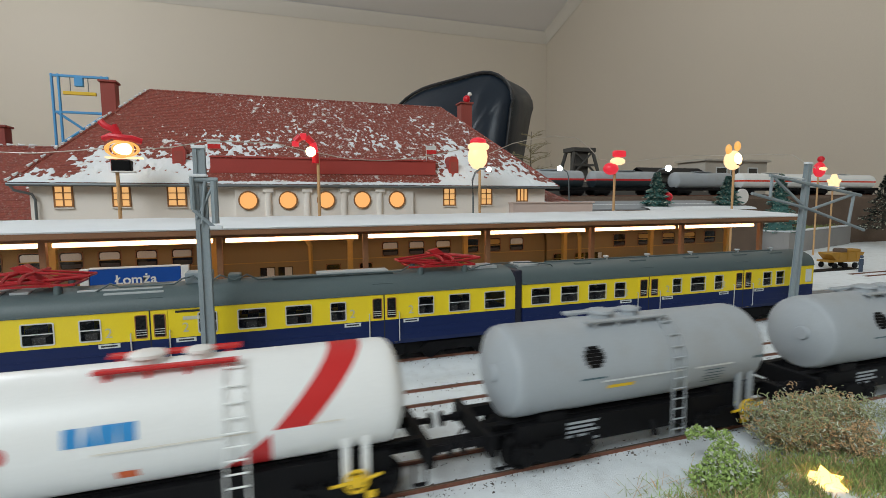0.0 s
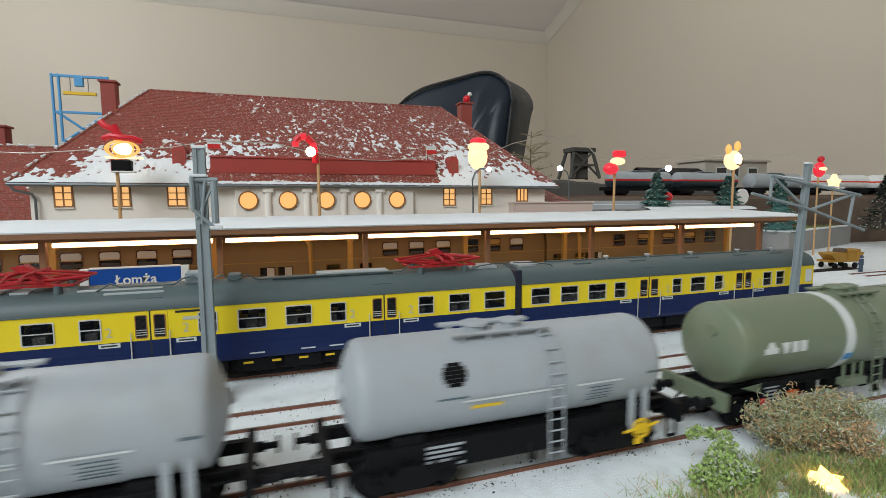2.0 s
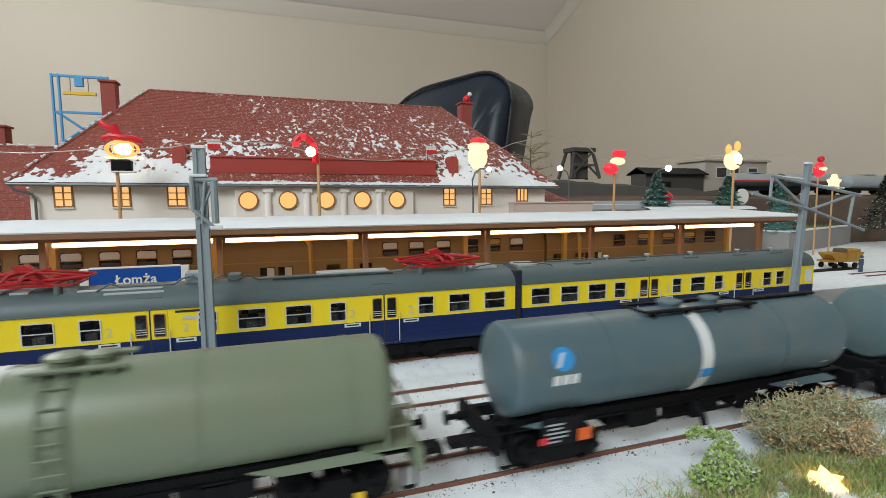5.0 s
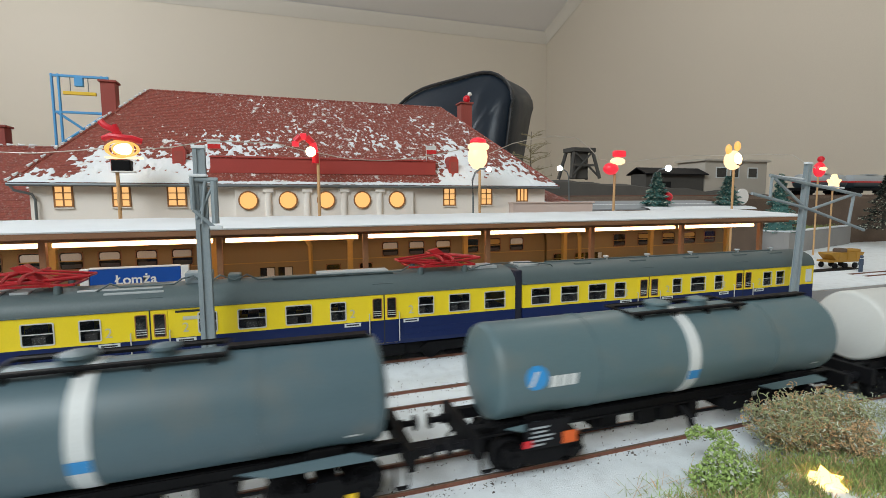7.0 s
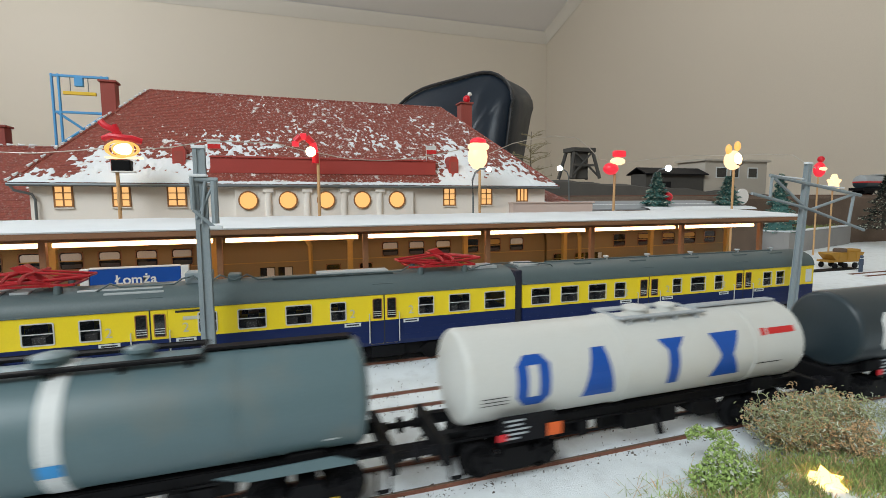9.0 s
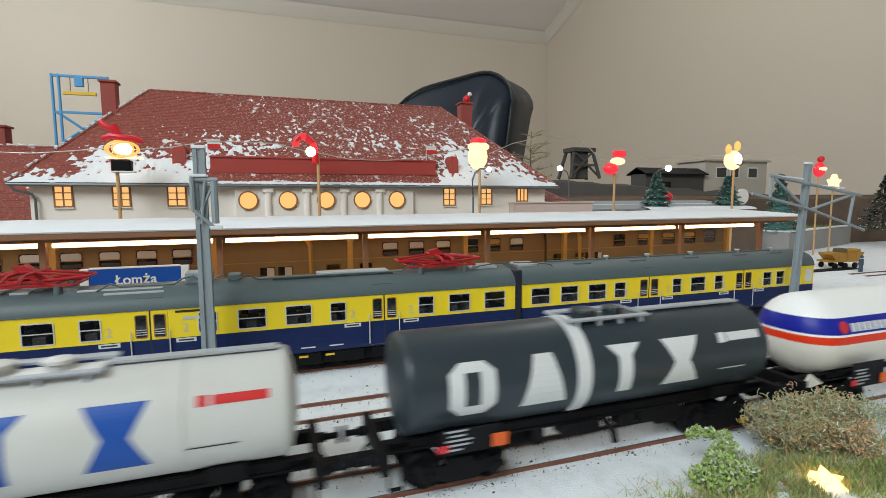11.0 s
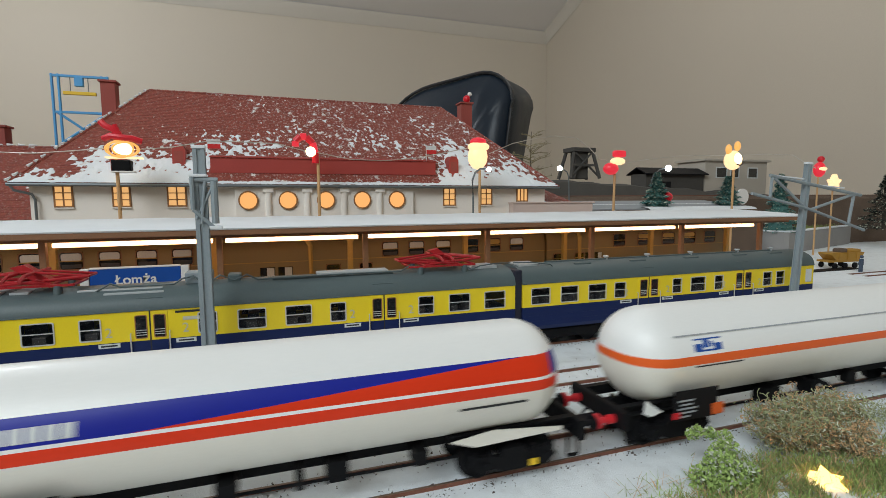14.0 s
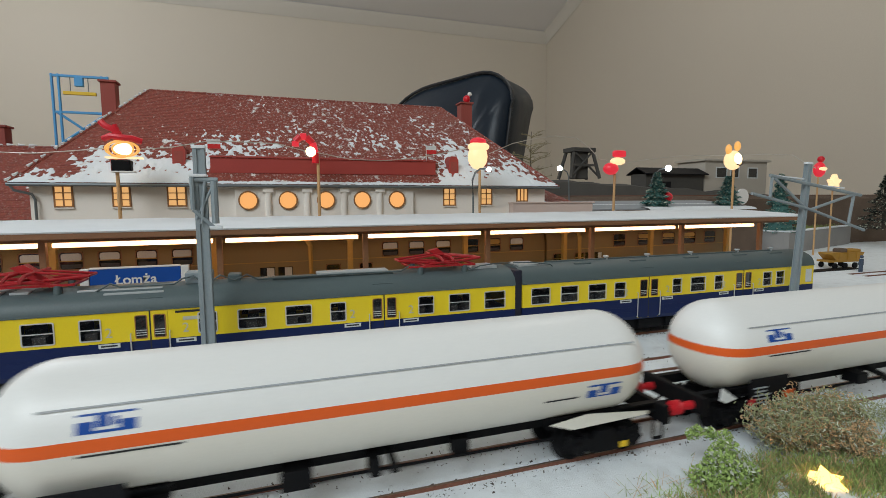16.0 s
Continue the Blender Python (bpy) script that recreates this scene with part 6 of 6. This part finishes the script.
def cart():
    c = thing("luggage_cart", 692, 436, GROUND + 0.6, "ochre yellow platform luggage cart with small black wheels", "cart", rz=-6)
    part("deck", boxed(-28, 26, -9, 9, 8, 10.5, 0.4), OLIVECART, c)
    part("tub", solid(bmesh.new(), [(-26, 20), (26, 20), (26, 18), (18, 10.5), (-18, 10.5), (-26, 18)], -9, 9), OLIVECART, c)
    for x in (-14, 0, 14):
        part("rib", boxed(x - 0.8, x + 0.8, -9.8, -9, 11, 19.6, 0.2), OLIVECART, c)
    part("load", boxed(2, 24, -7, 7, 19, 24, 2.4), OLIVECART, c, smooth=True)
    part("sack", boxed(-8, 4, -6, 6, 19, 25, 2.5), EARTH, c, smooth=True)
    for x in (-20, -4, 12):
        for y in (-9, 9):
            part("wheel", rods(((x, y - 1, 3.6), (x, y + 1, 3.6), 3.6), n=14), BLACK, c)
    # a small painted figurine, plain in shape
    bm = bmesh.new()
    rod(bm, (-1.4, 0, 0), (-0.8, 0, 9.5), 1.4, 8, 1.7)
    rod(bm, (1.6, 0, 0), (0.8, 0, 9.5), 1.4, 8, 1.7)
    rod(bm, (0, 0, 9.5), (0.4, 0, 17), 2.6, 10, 2.2)
    rod(bm, (-2, 0, 16), (-6, -1, 11), 0.9, 7)
    bmesh.ops.create_uvsphere(bm, u_segments=10, v_segments=8, radius=2, matrix=Matrix.Translation((0.6, 0, 19.4)))
    f = part("figurine", bm, mat("figurine_paint", (0.05, 0.075, 0.12), 0.6), smooth=True)
    f.matrix_world = pose(0.668, 0.398, GROUND * MM)
    tagged(f, "small dark blue model figurine standing on the snow", "figurine")
    tagged(part("track_gap", boxed(596, 700, 418, 432, GROUND + 0.2, GROUND + 1.3, 0.2), DARKFR, kind="structure"), "dark strip let into the snowy ground", "strip")


cart()


def crane():
    c = thing("gantry_frame", 0, 750, 0, "blue steel gantry frame with a yellow load bar", "gantry")
    for x in (-247, -240, -194, -188):
        part("upright", boxed(x - 1.1, x + 1.1, -2, 2, GROUND, 245, 0.3), BLUEFR, c)
    for z in (243, 199):
        part("crossbar", boxed(-248, -187, -1.8, 1.8, z - 1.4, z + 1.4, 0.3), BLUEFR, c)
    part("brace", rods(((-243, 0, 198), (-192, 0, 160), 1.5), n=6), BLUEFR, c)
    part("brace", rods(((-192, 0, 198), (-243, 0, 160), 1.5), n=6), BLUEFR, c)
    part("load_bar", boxed(-236, -201, -2, 2, 220.5, 224.5, 0.4), BRIGHTY, c, "yellow load bar")
    part("hook_block", boxed(-223, -214, -3, 3, 231, 242, 0.5), BLUEFR, c)
    for x in (-228, -209):
        part("cable", rods(((x, 0, 224), (x, 0, 242), 0.5), n=5), GUTTER, c)


crane()


def street_lamp(pts, head, r, label):
    l = thing("street_lamp", pts[0][0], pts[0][1], pts[0][2], label, "street lamp", "model street lamps")
    o = Vector(pts[0])
    part("post", tube([Vector(p) - o for p in pts], 0.9, 8), GUTTER, l, smooth=True)
    bm = bmesh.new()
    bmesh.ops.create_uvsphere(bm, u_segments=16, v_segments=10, radius=r, matrix=Matrix.Translation(Vector(head) - o))
    part("bulb", bm, COLDGLOW, l, "cold white glowing bulb", smooth=True)


street_lamp([(174.4, 420, GROUND), (174, 420, 90), (173.3, 420, 105), (176, 420, 112), (181, 420, 115.5), (187, 420, 115.5)], (189, 419, 115), 2.2, "thin grey street lamp with a cold white bulb")
street_lamp([(536, 600, 73), (532, 600, 112), (536, 600, 122), (546, 600, 130), (557, 600, 133)], (562, 599, 132.5), 4.6, "thin grey street lamp with a cold white bulb")
street_lamp([(432, 660, 80), (430, 660, 122), (427, 660, 129), (420, 660, 133)], (414, 659, 134), 4.0, "thin grey street lamp with a round cold bulb")


# ---- lit festive figures on wooden sticks, joined by a wire ----
def lit_figure(x, y, z0, z1, label, lean=0.0):
    f = thing("light_figure", x, y, z0, label, "light figure", "festive lights on sticks")
    part("stick", rods(((lean, 0, 0), (0, 0, z1 - z0), 1.3), n=8), STICK, f)
    return f


def ball(c, r, sx=1, sy=1, sz=1, n=16):
    bm = bmesh.new()
    bmesh.ops.create_uvsphere(bm, u_segments=n, v_segments=n // 2 + 2, radius=r, matrix=Matrix.Translation(c) @ Matrix.Diagonal((sx, sy, sz, 1)))
    return bm


def figures():
    z0 = GROUND
    f = lit_figure(-108, 440, z0, 120, "glowing white bulb under a red plastic bow on a stick")
    z = -z0
    part("bulb", ball((5, 0, 127.3 + z), 6.2, 1.2, 0.7, 0.82), COREGLOW, f, smooth=True)
    for rx, rz, dx in ((11, 5.6, 5), (8.4, 6.2, 4), (8.4, 5.0, 7)):
        part("glow_ring", tube([(dx + rx * math.cos(q * math.pi / 10), -3.5, 127 + z + rz * math.sin(q * math.pi / 10)) for q in range(21)], 0.8, 6), AMBERGLOW, f, smooth=True)
    part("plate", boxed(-6.5, 17.5, -4, 4, 120.2 + z, 121.4 + z, 0.3), WARMGLOW, f)
    part("foot_plate", boxed(-4, 12, -4, 4, 109.8 + z, 110.8 + z, 0.2), WHITEPL, f)
    part("bow", tube([(-7, -2, 134.5 + z), (-2, -4, 136.5 + z), (5, -4, 135.5 + z), (12, -4, 135 + z), (18, -2, 133 + z)], 2.4, 8), REDPL, f, smooth=True)
    part("bow", tube([(4, -2, 135 + z), (3, -3, 139 + z), (-1, -3, 142 + z), (-5, -3, 143.5 + z), (-8, -2, 147 + z)], 2.4, 8), REDPL, f, smooth=True)
    part("bow", tube([(3, -3, 138 + z), (2, -3, 142 + z), (1, -3, 145 + z)], 1.9, 8), REDPL, f, smooth=True)
    part("socket", boxed(-3, 10, -4, 4, 110 + z, 119 + z, 1), DARKFR, f)
    f = lit_figure(40, 440, z0, 126, "red and white candy cane lamp on a stick", 0)
    pts = [(-2, 0, 119), (-2, 0, 128), (-4, 0, 136), (-9, 0, 141), (-14, 0, 141), (-18, 0, 137), (-18, 0, 133)]
    for k, (a, b) in enumerate(zip(pts, pts[1:])):
        part("cane_piece", rods(((a[0], a[1], a[2] + z), (b[0], b[1], b[2] + z), 2.9), n=12), REDPL if k % 2 == 0 else REDGLOW, f, smooth=True)
    part("bulb", ball((-6, -3, 128.5 + z), 4.2), COREGLOW, f, smooth=True)
    f = lit_figure(189, 440, z0, 116, "glowing white lamp with a red cap on a stick")
    part("bulb", ball((-2, 0, 128 + z), 10, 0.95, 0.8, 1.2), WARMGLOW, f, smooth=True)
    part("bulb", ball((-2, -2, 137 + z), 8, 1.35, 0.8, 0.6), WARMGLOW, f, smooth=True)
    part("cap", ball((-2, -1, 142 + z), 7, 1.15, 0.9, 0.55), REDGLOW, f, smooth=True)
    f = lit_figure(342.5, 440, z0, 120, "red bell-shaped lamp on a stick", -1)
    part("shell", ball((-5, 0, 119 + z), 8.5, 1, 0.8, 0.75), REDGLOW, f, smooth=True)
    part("bulb", ball((1, -3, 126.5 + z), 6.5, 1.35, 0.8, 0.62), WARMGLOW, f, smooth=True)
    part("bow", boxed(-2, 12, -3, 3, 131 + z, 138 + z, 2), REDGLOW, f, smooth=True)
    f = lit_figure(507, 440, z0, 122, "glowing yellow-white lamp with two upright ears on a stick")
    part("bulb", ball((-2, 0, 131 + z), 10.5, 1, 0.8, 1.05), WARMGLOW, f, smooth=True)
    part("bulb", ball((-2, -6, 132 + z), 6, 1, 0.6, 1.05), COREGLOW, f, smooth=True)
    part("mark", tube([(-6, -9, 126 + z), (-2, -9.6, 124.5 + z), (3, -9, 126.5 + z)], 0.7, 6), BARK, f, smooth=True)
    for dx, h in ((-9, 146), (4, 150)):
        part("ear", ball((dx, 0, h - 3 + z), 3.4, 1, 1, 1.7), AMBERGLOW, f, smooth=True)
    f = lit_figure(808, 550, z0, 124, "small red lantern-shaped lamp on a stick")
    part("shell", ball((2, 0, 131 + z), 9.5, 1, 0.8, 1.25), REDGLOW, f, smooth=True)
    part("bulb", ball((2, -5, 132 + z), 6.5, 1.2, 0.7, 0.5), WARMGLOW, f, smooth=True)
    part("cap", ball((4, 0, 147 + z), 5), REDPL, f, smooth=True)
    f = lit_figure(858, 560, z0, 100, "glowing star-shaped lamp on a stick")
    out = [((13 if k % 2 == 0 else 7) * math.sin(math.pi * k / 5) + 2, (13 if k % 2 == 0 else 7) * math.cos(math.pi * k / 5) + 112 + z) for k in range(10)]
    part("star", solid(bmesh.new(), out, -4, 4), WARMGLOW, f)
    rnd = random.Random(3)
    for pts in ([(-179, 123), (-159, 122.6), (-135, 125), (-110, 128)], [(-95, 127), (-72, 129), (-44, 135), (-19, 135), (7, 134.5), (30, 129)], [(39, 128), (67, 123), (97, 122.4), (128, 125.5), (178, 136)],
                [(198, 131), (222, 141), (243, 146), (269, 150), (294, 148.7), (309, 139.6), (322, 128.5), (331, 127)], [(351, 124.4), (387, 130), (425, 134), (490, 136)], [(516, 137), (551, 139), (597, 139), (622, 129), (638, 124)]):
        full = [Vector((x, 438, zz)) for x, zz in pts]
        bm = tube(full, 0.42, 6)
        tagged(part("light_wire", bm, WIRE, smooth=True), "thin silver wire between the festive lamps", "wire", "light wires")


figures()


SIGN = text_mesh("Łomża", 6.9, 0.16)
SIGN.materials.append(WHITEPL)


def platform_sign():
    s = thing("platform_sign", -68, 300, 9.3, "blue platform sign with white ends and white lettering", "sign")
    part("board", boxed(-21, 21, -1.2, 1.2, 30, 43.6, 0.3), LBLUE, s)
    for x in (-23.2, 23.2):
        part("post", boxed(x - 2, x + 2, -1.6, 1.6, 0, 44, 0.3), WHITEPL, s)
    part("edge", boxed(-21, 21, -1.4, 1.4, 43.6, 44.4, 0.2), WHITEPL, s)
    o = new("lettering", SIGN)
    o.parent = s
    o.matrix_local = pose(0, -1.3 * MM, 35.4 * MM, 90, 0, 0)
    tagged(o, "white painted lettering")


platform_sign()
tagged(part("round_board", rods(((711, 598, 90), (711, 601, 90), 12.5), n=24), WHITEPL, smooth=True), "white round signal board", "signal board")
part("post", rods(((711, 601, 72), (711, 601, 84), 1.2), n=8), GUTTER, bpy.data.objects["round_board"])
tagged(part("red_buoy", ball((556, 592, 90), 7), REDPL, smooth=True), "small red ball on a post", "ball")
part("post", rods(((556, 592, 72), (556, 592, 84), 1.2), n=8), GUTTER, bpy.data.objects["red_buoy"])


# ---- foreground planting and the star lamp ----
def leaf(bm, p, s, rnd, mi=0):
    d = Vector((rnd.gauss(0, 1), rnd.gauss(0, 1), rnd.gauss(0, 1))).normalized()
    e = d.cross(Vector((rnd.gauss(0, 1), rnd.gauss(0, 1), rnd.gauss(0, 1)))).normalized()
    n = d.cross(e) * s * 0.35
    v = [bm.verts.new(q) for q in (p - d * s, p + e * s * 0.55 + n, p + d * s, p - e * s * 0.55 + n)]
    bm.faces.new(v).material_index = mi


def dry_bush():
    b = thing("dry_bush", 179, 117, -2, "dry olive and rust bush of curly moss, touched with snow", "bush")
    rnd = random.Random(21)
    part("stem", tube([(0, 0, -2), (1, 0, 4), (-2, 1, 9)], 1.1, 7, taper=0.5), TWIG, b)
    twigs, leaves = bmesh.new(), bmesh.new()
    lobes = [((-19, 4, 11), 5), ((-13, 4, 12), 5.6), ((-5, 3, 12.6), 6.2), ((3, 1, 13), 6.4), ((10, -2, 12), 6), ((14, -3, 8), 5.2), ((-3, -2, 8.5), 7), ((-11, 1, 8), 5.2), ((7, -5, 7), 6), ((10, -9, 3.5), 4.6), ((16, 0, 5), 4.2)]
    for (cx, cy, cz), r in lobes:
        for k in range(70):
            d = Vector((rnd.gauss(0, 1), rnd.gauss(0, 1), rnd.gauss(0.2, 0.9))).normalized()
            tip = Vector((cx, cy, cz)) + d * r * rnd.choice((rnd.uniform(0.55, 1.0), rnd.uniform(0.8, 1.42)))
            root = Vector((cx * 0.4, cy * 0.4, cz * 0.3))
            mid = root.lerp(tip, 0.6) + Vector((rnd.gauss(0, 2), rnd.gauss(0, 2), rnd.gauss(0, 1.5)))
            curl = tip + Vector((rnd.gauss(0, 1.4), rnd.gauss(0, 1.4), rnd.gauss(0, 1.4)))
            tube([mid, tip, curl], 0.2, 3, bm=twigs)
            for j in range(9):
                p = tip.lerp(curl, rnd.random()) + Vector((rnd.gauss(0, 1.4), rnd.gauss(0, 1.4), rnd.gauss(0, 1.3)))
                low = p.z < 13 and abs(p.x - 4) < 11
                u = rnd.random()
                mi = (1 if u < (0.6 if low else 0.26) else (2 if u > 0.80 and p.z > 5 else 0))
                # a short curl of moss
                a0, rr = rnd.uniform(0, 6.28), rnd.uniform(0.35, 0.8)
                u1 = Vector((rnd.gauss(0, 1), rnd.gauss(0, 1), rnd.gauss(0, 1))).normalized()
                u2 = u1.cross(Vector((rnd.gauss(0, 1), rnd.gauss(0, 1), 0.3))).normalized()
                pts = [p + (u1 * math.cos(a0 + q) + u2 * math.sin(a0 + q)) * rr + u1.cross(u2) * q * 0.25 for q in (0, 0.9, 1.8, 2.7)]
                tube(pts, rnd.uniform(0.11, 0.2), 3, mi, bm=leaves)
                if j < 3:
                    leaf(leaves, p + u2 * 0.5, rnd.uniform(0.35, 0.7), rnd, mi)
    part("twig_tangle", twigs, TWIG, b, kind="stuff")
    part("foliage", leaves, (MOSS, RUSTLEAF, FROST), b, kind="stuff")
    bm = bmesh.new()
    for k in range(40):
        a = Vector((rnd.uniform(-24, 22), rnd.uniform(-8, 6), rnd.uniform(12, 19)))
        pts = [a]
        d = Vector((rnd.gauss(0, 1), rnd.gauss(0, 0.4), 0.6))
        for j in range(6):
            d = (d + Vector((rnd.gauss(0, 0.6), rnd.gauss(0, 0.3), -0.25))).normalized()
            pts.append(pts[-1] + d * 1.4)
        tube(pts, 0.14, 4, bm=bm)
    part("curly_tendrils", bm, MOSS, b, kind="stuff")


def green_bush():
    b = thing("green_bush", 129, 110, -1.5, "small fresh green bush dusted with snow", "bush")
    rnd = random.Random(22)
    part("stem", tube([(0, 0, -2), (0, 1, 4), (-1, 2, 8)], 0.7, 6, taper=0.5), TWIG, b)
    leaves = bmesh.new()
    lobes = [((0, 0, 4.5), 6.6, 1000), ((-6, 1, 3), 5, 520), ((6, -1, 3.5), 5.2, 520), ((2, 3, 7.5), 4.6, 360), ((6, 6, 9.5), 2.8, 150), ((9, 8, 11), 2.3, 110), ((5, 10, 12.2), 2.0, 100), ((0, 11, 13.2), 1.9, 100), ((-1, 12, 11.8), 1.8, 70), ((10, 6, 8), 2.2, 80)]
    for (cx, cy, cz), r, n in lobes:
        for k in range(n):
            d = Vector((rnd.gauss(0, 1), rnd.gauss(0, 1), rnd.gauss(0, 1))).normalized() * r * rnd.uniform(0.6, 1.05)
            p = Vector((cx, cy, cz)) + d
            if p.z < -1:
                continue
            leaf(leaves, p, rnd.uniform(0.5, 1.0), rnd, 1 if rnd.random() < (0.26 if d.z > 0 else 0.08) else 0)
    part("foliage", leaves, (GREENLEAF, FROST), b, kind="stuff")


def grass():
    rnd = random.Random(23)
    bm = bmesh.new()
    for k in range(15000):
        if rnd.random() < 0.75:
            x, y = rnd.gauss(165, 32), rnd.gauss(103, 8.5)
        else:
            x, y = rnd.uniform(88, 260), rnd.uniform(84, 122)
        edge = 128 - max(0, 118 - x) * 0.12 - 0.03 * (x - 118)
        if y > edge + rnd.gauss(0, 1.5) or x < 92 + rnd.uniform(0, 30) or (y < 106 and abs(x - 158 - (y - 100) * 0.35) < 4):
            continue
        if noise.noise(Vector((x * 0.075, y * 0.11, 2.0))) + 0.45 * noise.noise(Vector((x * 0.3, y * 0.3, 7.0))) < -0.02 - max(0, 0.45 - abs(x - 160) * 0.012):
            continue
        zb = GROUND + max(0, 128 - y) * 0.05 - 0.3
        h = rnd.uniform(1.2, 4.2)
        b = Vector((x, y, zb))
        t = b + Vector((rnd.gauss(0, 1.8), rnd.gauss(0, 1.8), h))
        m = b.lerp(t, 0.55) + Vector((0, 0, h * 0.12))
        w = Vector((rnd.uniform(-1, 1), rnd.uniform(-1, 1), 0)).normalized() * rnd.uniform(0.10, 0.22)
        v = [bm.verts.new(p) for p in (b - w, b + w, m + w * 0.8, m - w * 0.8, t)]
        bm.faces.new(v[:4]), bm.faces.new((v[3], v[2], v[4]))
        u = rnd.random()
        mi = 1 if u < 0.3 else (2 if u > 0.85 else 0)
        for f in v[0].link_faces:
            f.material_index = mi
        v[4].link_faces[0].material_index = mi
    for k in range(420):
        # single long blades lean out of the tufts
        x, y = rnd.gauss(130, 26), rnd.gauss(108, 7)
        if x < 92 or y > 124:
            continue
        b = Vector((x, y, GROUND + max(0, 128 - y) * 0.05 - 0.3))
        lean = Vector((rnd.gauss(0, 4), rnd.gauss(0, 3), 0))
        tube([b, b + lean * 0.4 + Vector((0, 0, 2.6)), b + lean + Vector((0, 0, rnd.uniform(3, 6)))], 0.09, 3, rnd.choice((0, 1, 2)), bm=bm, taper=0.4)
    tagged(part("grass_tufts", bm, (GRASS, GREENLEAF, RUSTLEAF), kind="stuff"), "green and straw-coloured grass fibres breaking through the snow", "grass")
    # a low dark shrub at the far end of the strip
    s = thing("low_shrub", 226, 122, -1, "low dark green shrub half covered in snow", "bush")
    lv = bmesh.new()
    for k in range(1500):
        d = Vector((rnd.gauss(0, 9), rnd.gauss(0, 4), abs(rnd.gauss(3, 3))))
        leaf(lv, d, rnd.uniform(0.3, 0.6), rnd, 1 if rnd.random() < 0.4 else 0)
    part("foliage", lv, (MOSS, FROST), s, kind="stuff")


def star_lamp():
    s = thing("star_lamp", 160, 99.8, 0.4, "glowing warm yellow star lamp lying in the grass", "lamp")
    out = [((5.2 if k % 2 == 0 else 2.3) * math.sin(math.pi * (k + 0.75) / 5), (5.2 if k % 2 == 0 else 2.3) * math.cos(math.pi * (k + 0.75) / 5)) for k in range(10)]
    bm = bmesh.new()
    solid(bm, out, -1.1, 1.1)
    bmesh.ops.rotate(bm, cent=(0, 0, 0), matrix=Matrix.Rotation(radians(-72), 3, "X"), verts=bm.verts)
    part("star", bm, YELGLOW, s, smooth=True)
    part("lead", tube([(-9, 0, -1), (-18, 3, -1.5), (-27, 1, -2), (-34, -3, -2.4)], 0.5, 6), TWIG, s, smooth=True)


dry_bush()
green_bush()
grass()
star_lamp()


# ---- what moves ----
SPEED, FAR_SPEED = 94.06, 90.5
# seconds, millimetres ahead of an even run
DRIFT = ((0, -1.1), (1, 0.6), (2, -0.1), (3.5, 0.1), (4, -0.4), (6.5, -0.6), (8, -1), (9, -0.9), (11.5, 1.6), (12.5, 2.2), (13, 2.5), (14, 2.1), (15, 0), (16, -5.5))


def travelled(t):
    """How far the train has come, in millimetres."""
    return SPEED * t + float(np.interp(t, [k[0] for k in DRIFT], [k[1] for k in DRIFT]))


def motions():
    for w, x in WAGONS:
        walk(w, [(t * 0.1, pose((x - travelled(t * 0.1)) * MM, TRACK_Y[0] * MM, 0)) for t in range(161)])

    # the far wagons run on round the end of the loop
    for w, x in FAR_WAGONS:
        rows = []
        for t in range(161):
            s = x + FAR_SPEED * t * 0.1
            p = loop_at(s)
            a = max(0, min(math.pi, (s - 1750) / LOOP_R))
            rows.append((t * 0.1, pose(p.x * MM, p.y * MM, p.z * MM, 0, 0, -math.degrees(a))))
        walk(w, rows)
    # wheels roll on the rails
    for wheel, x in WHEELS:
        walk(wheel, [(t * 0.08, pose(x * MM, 0, 5.55 * MM, 0, -math.degrees(travelled(t * 0.08) / 5.55), 0)) for t in range(201)])


motions()
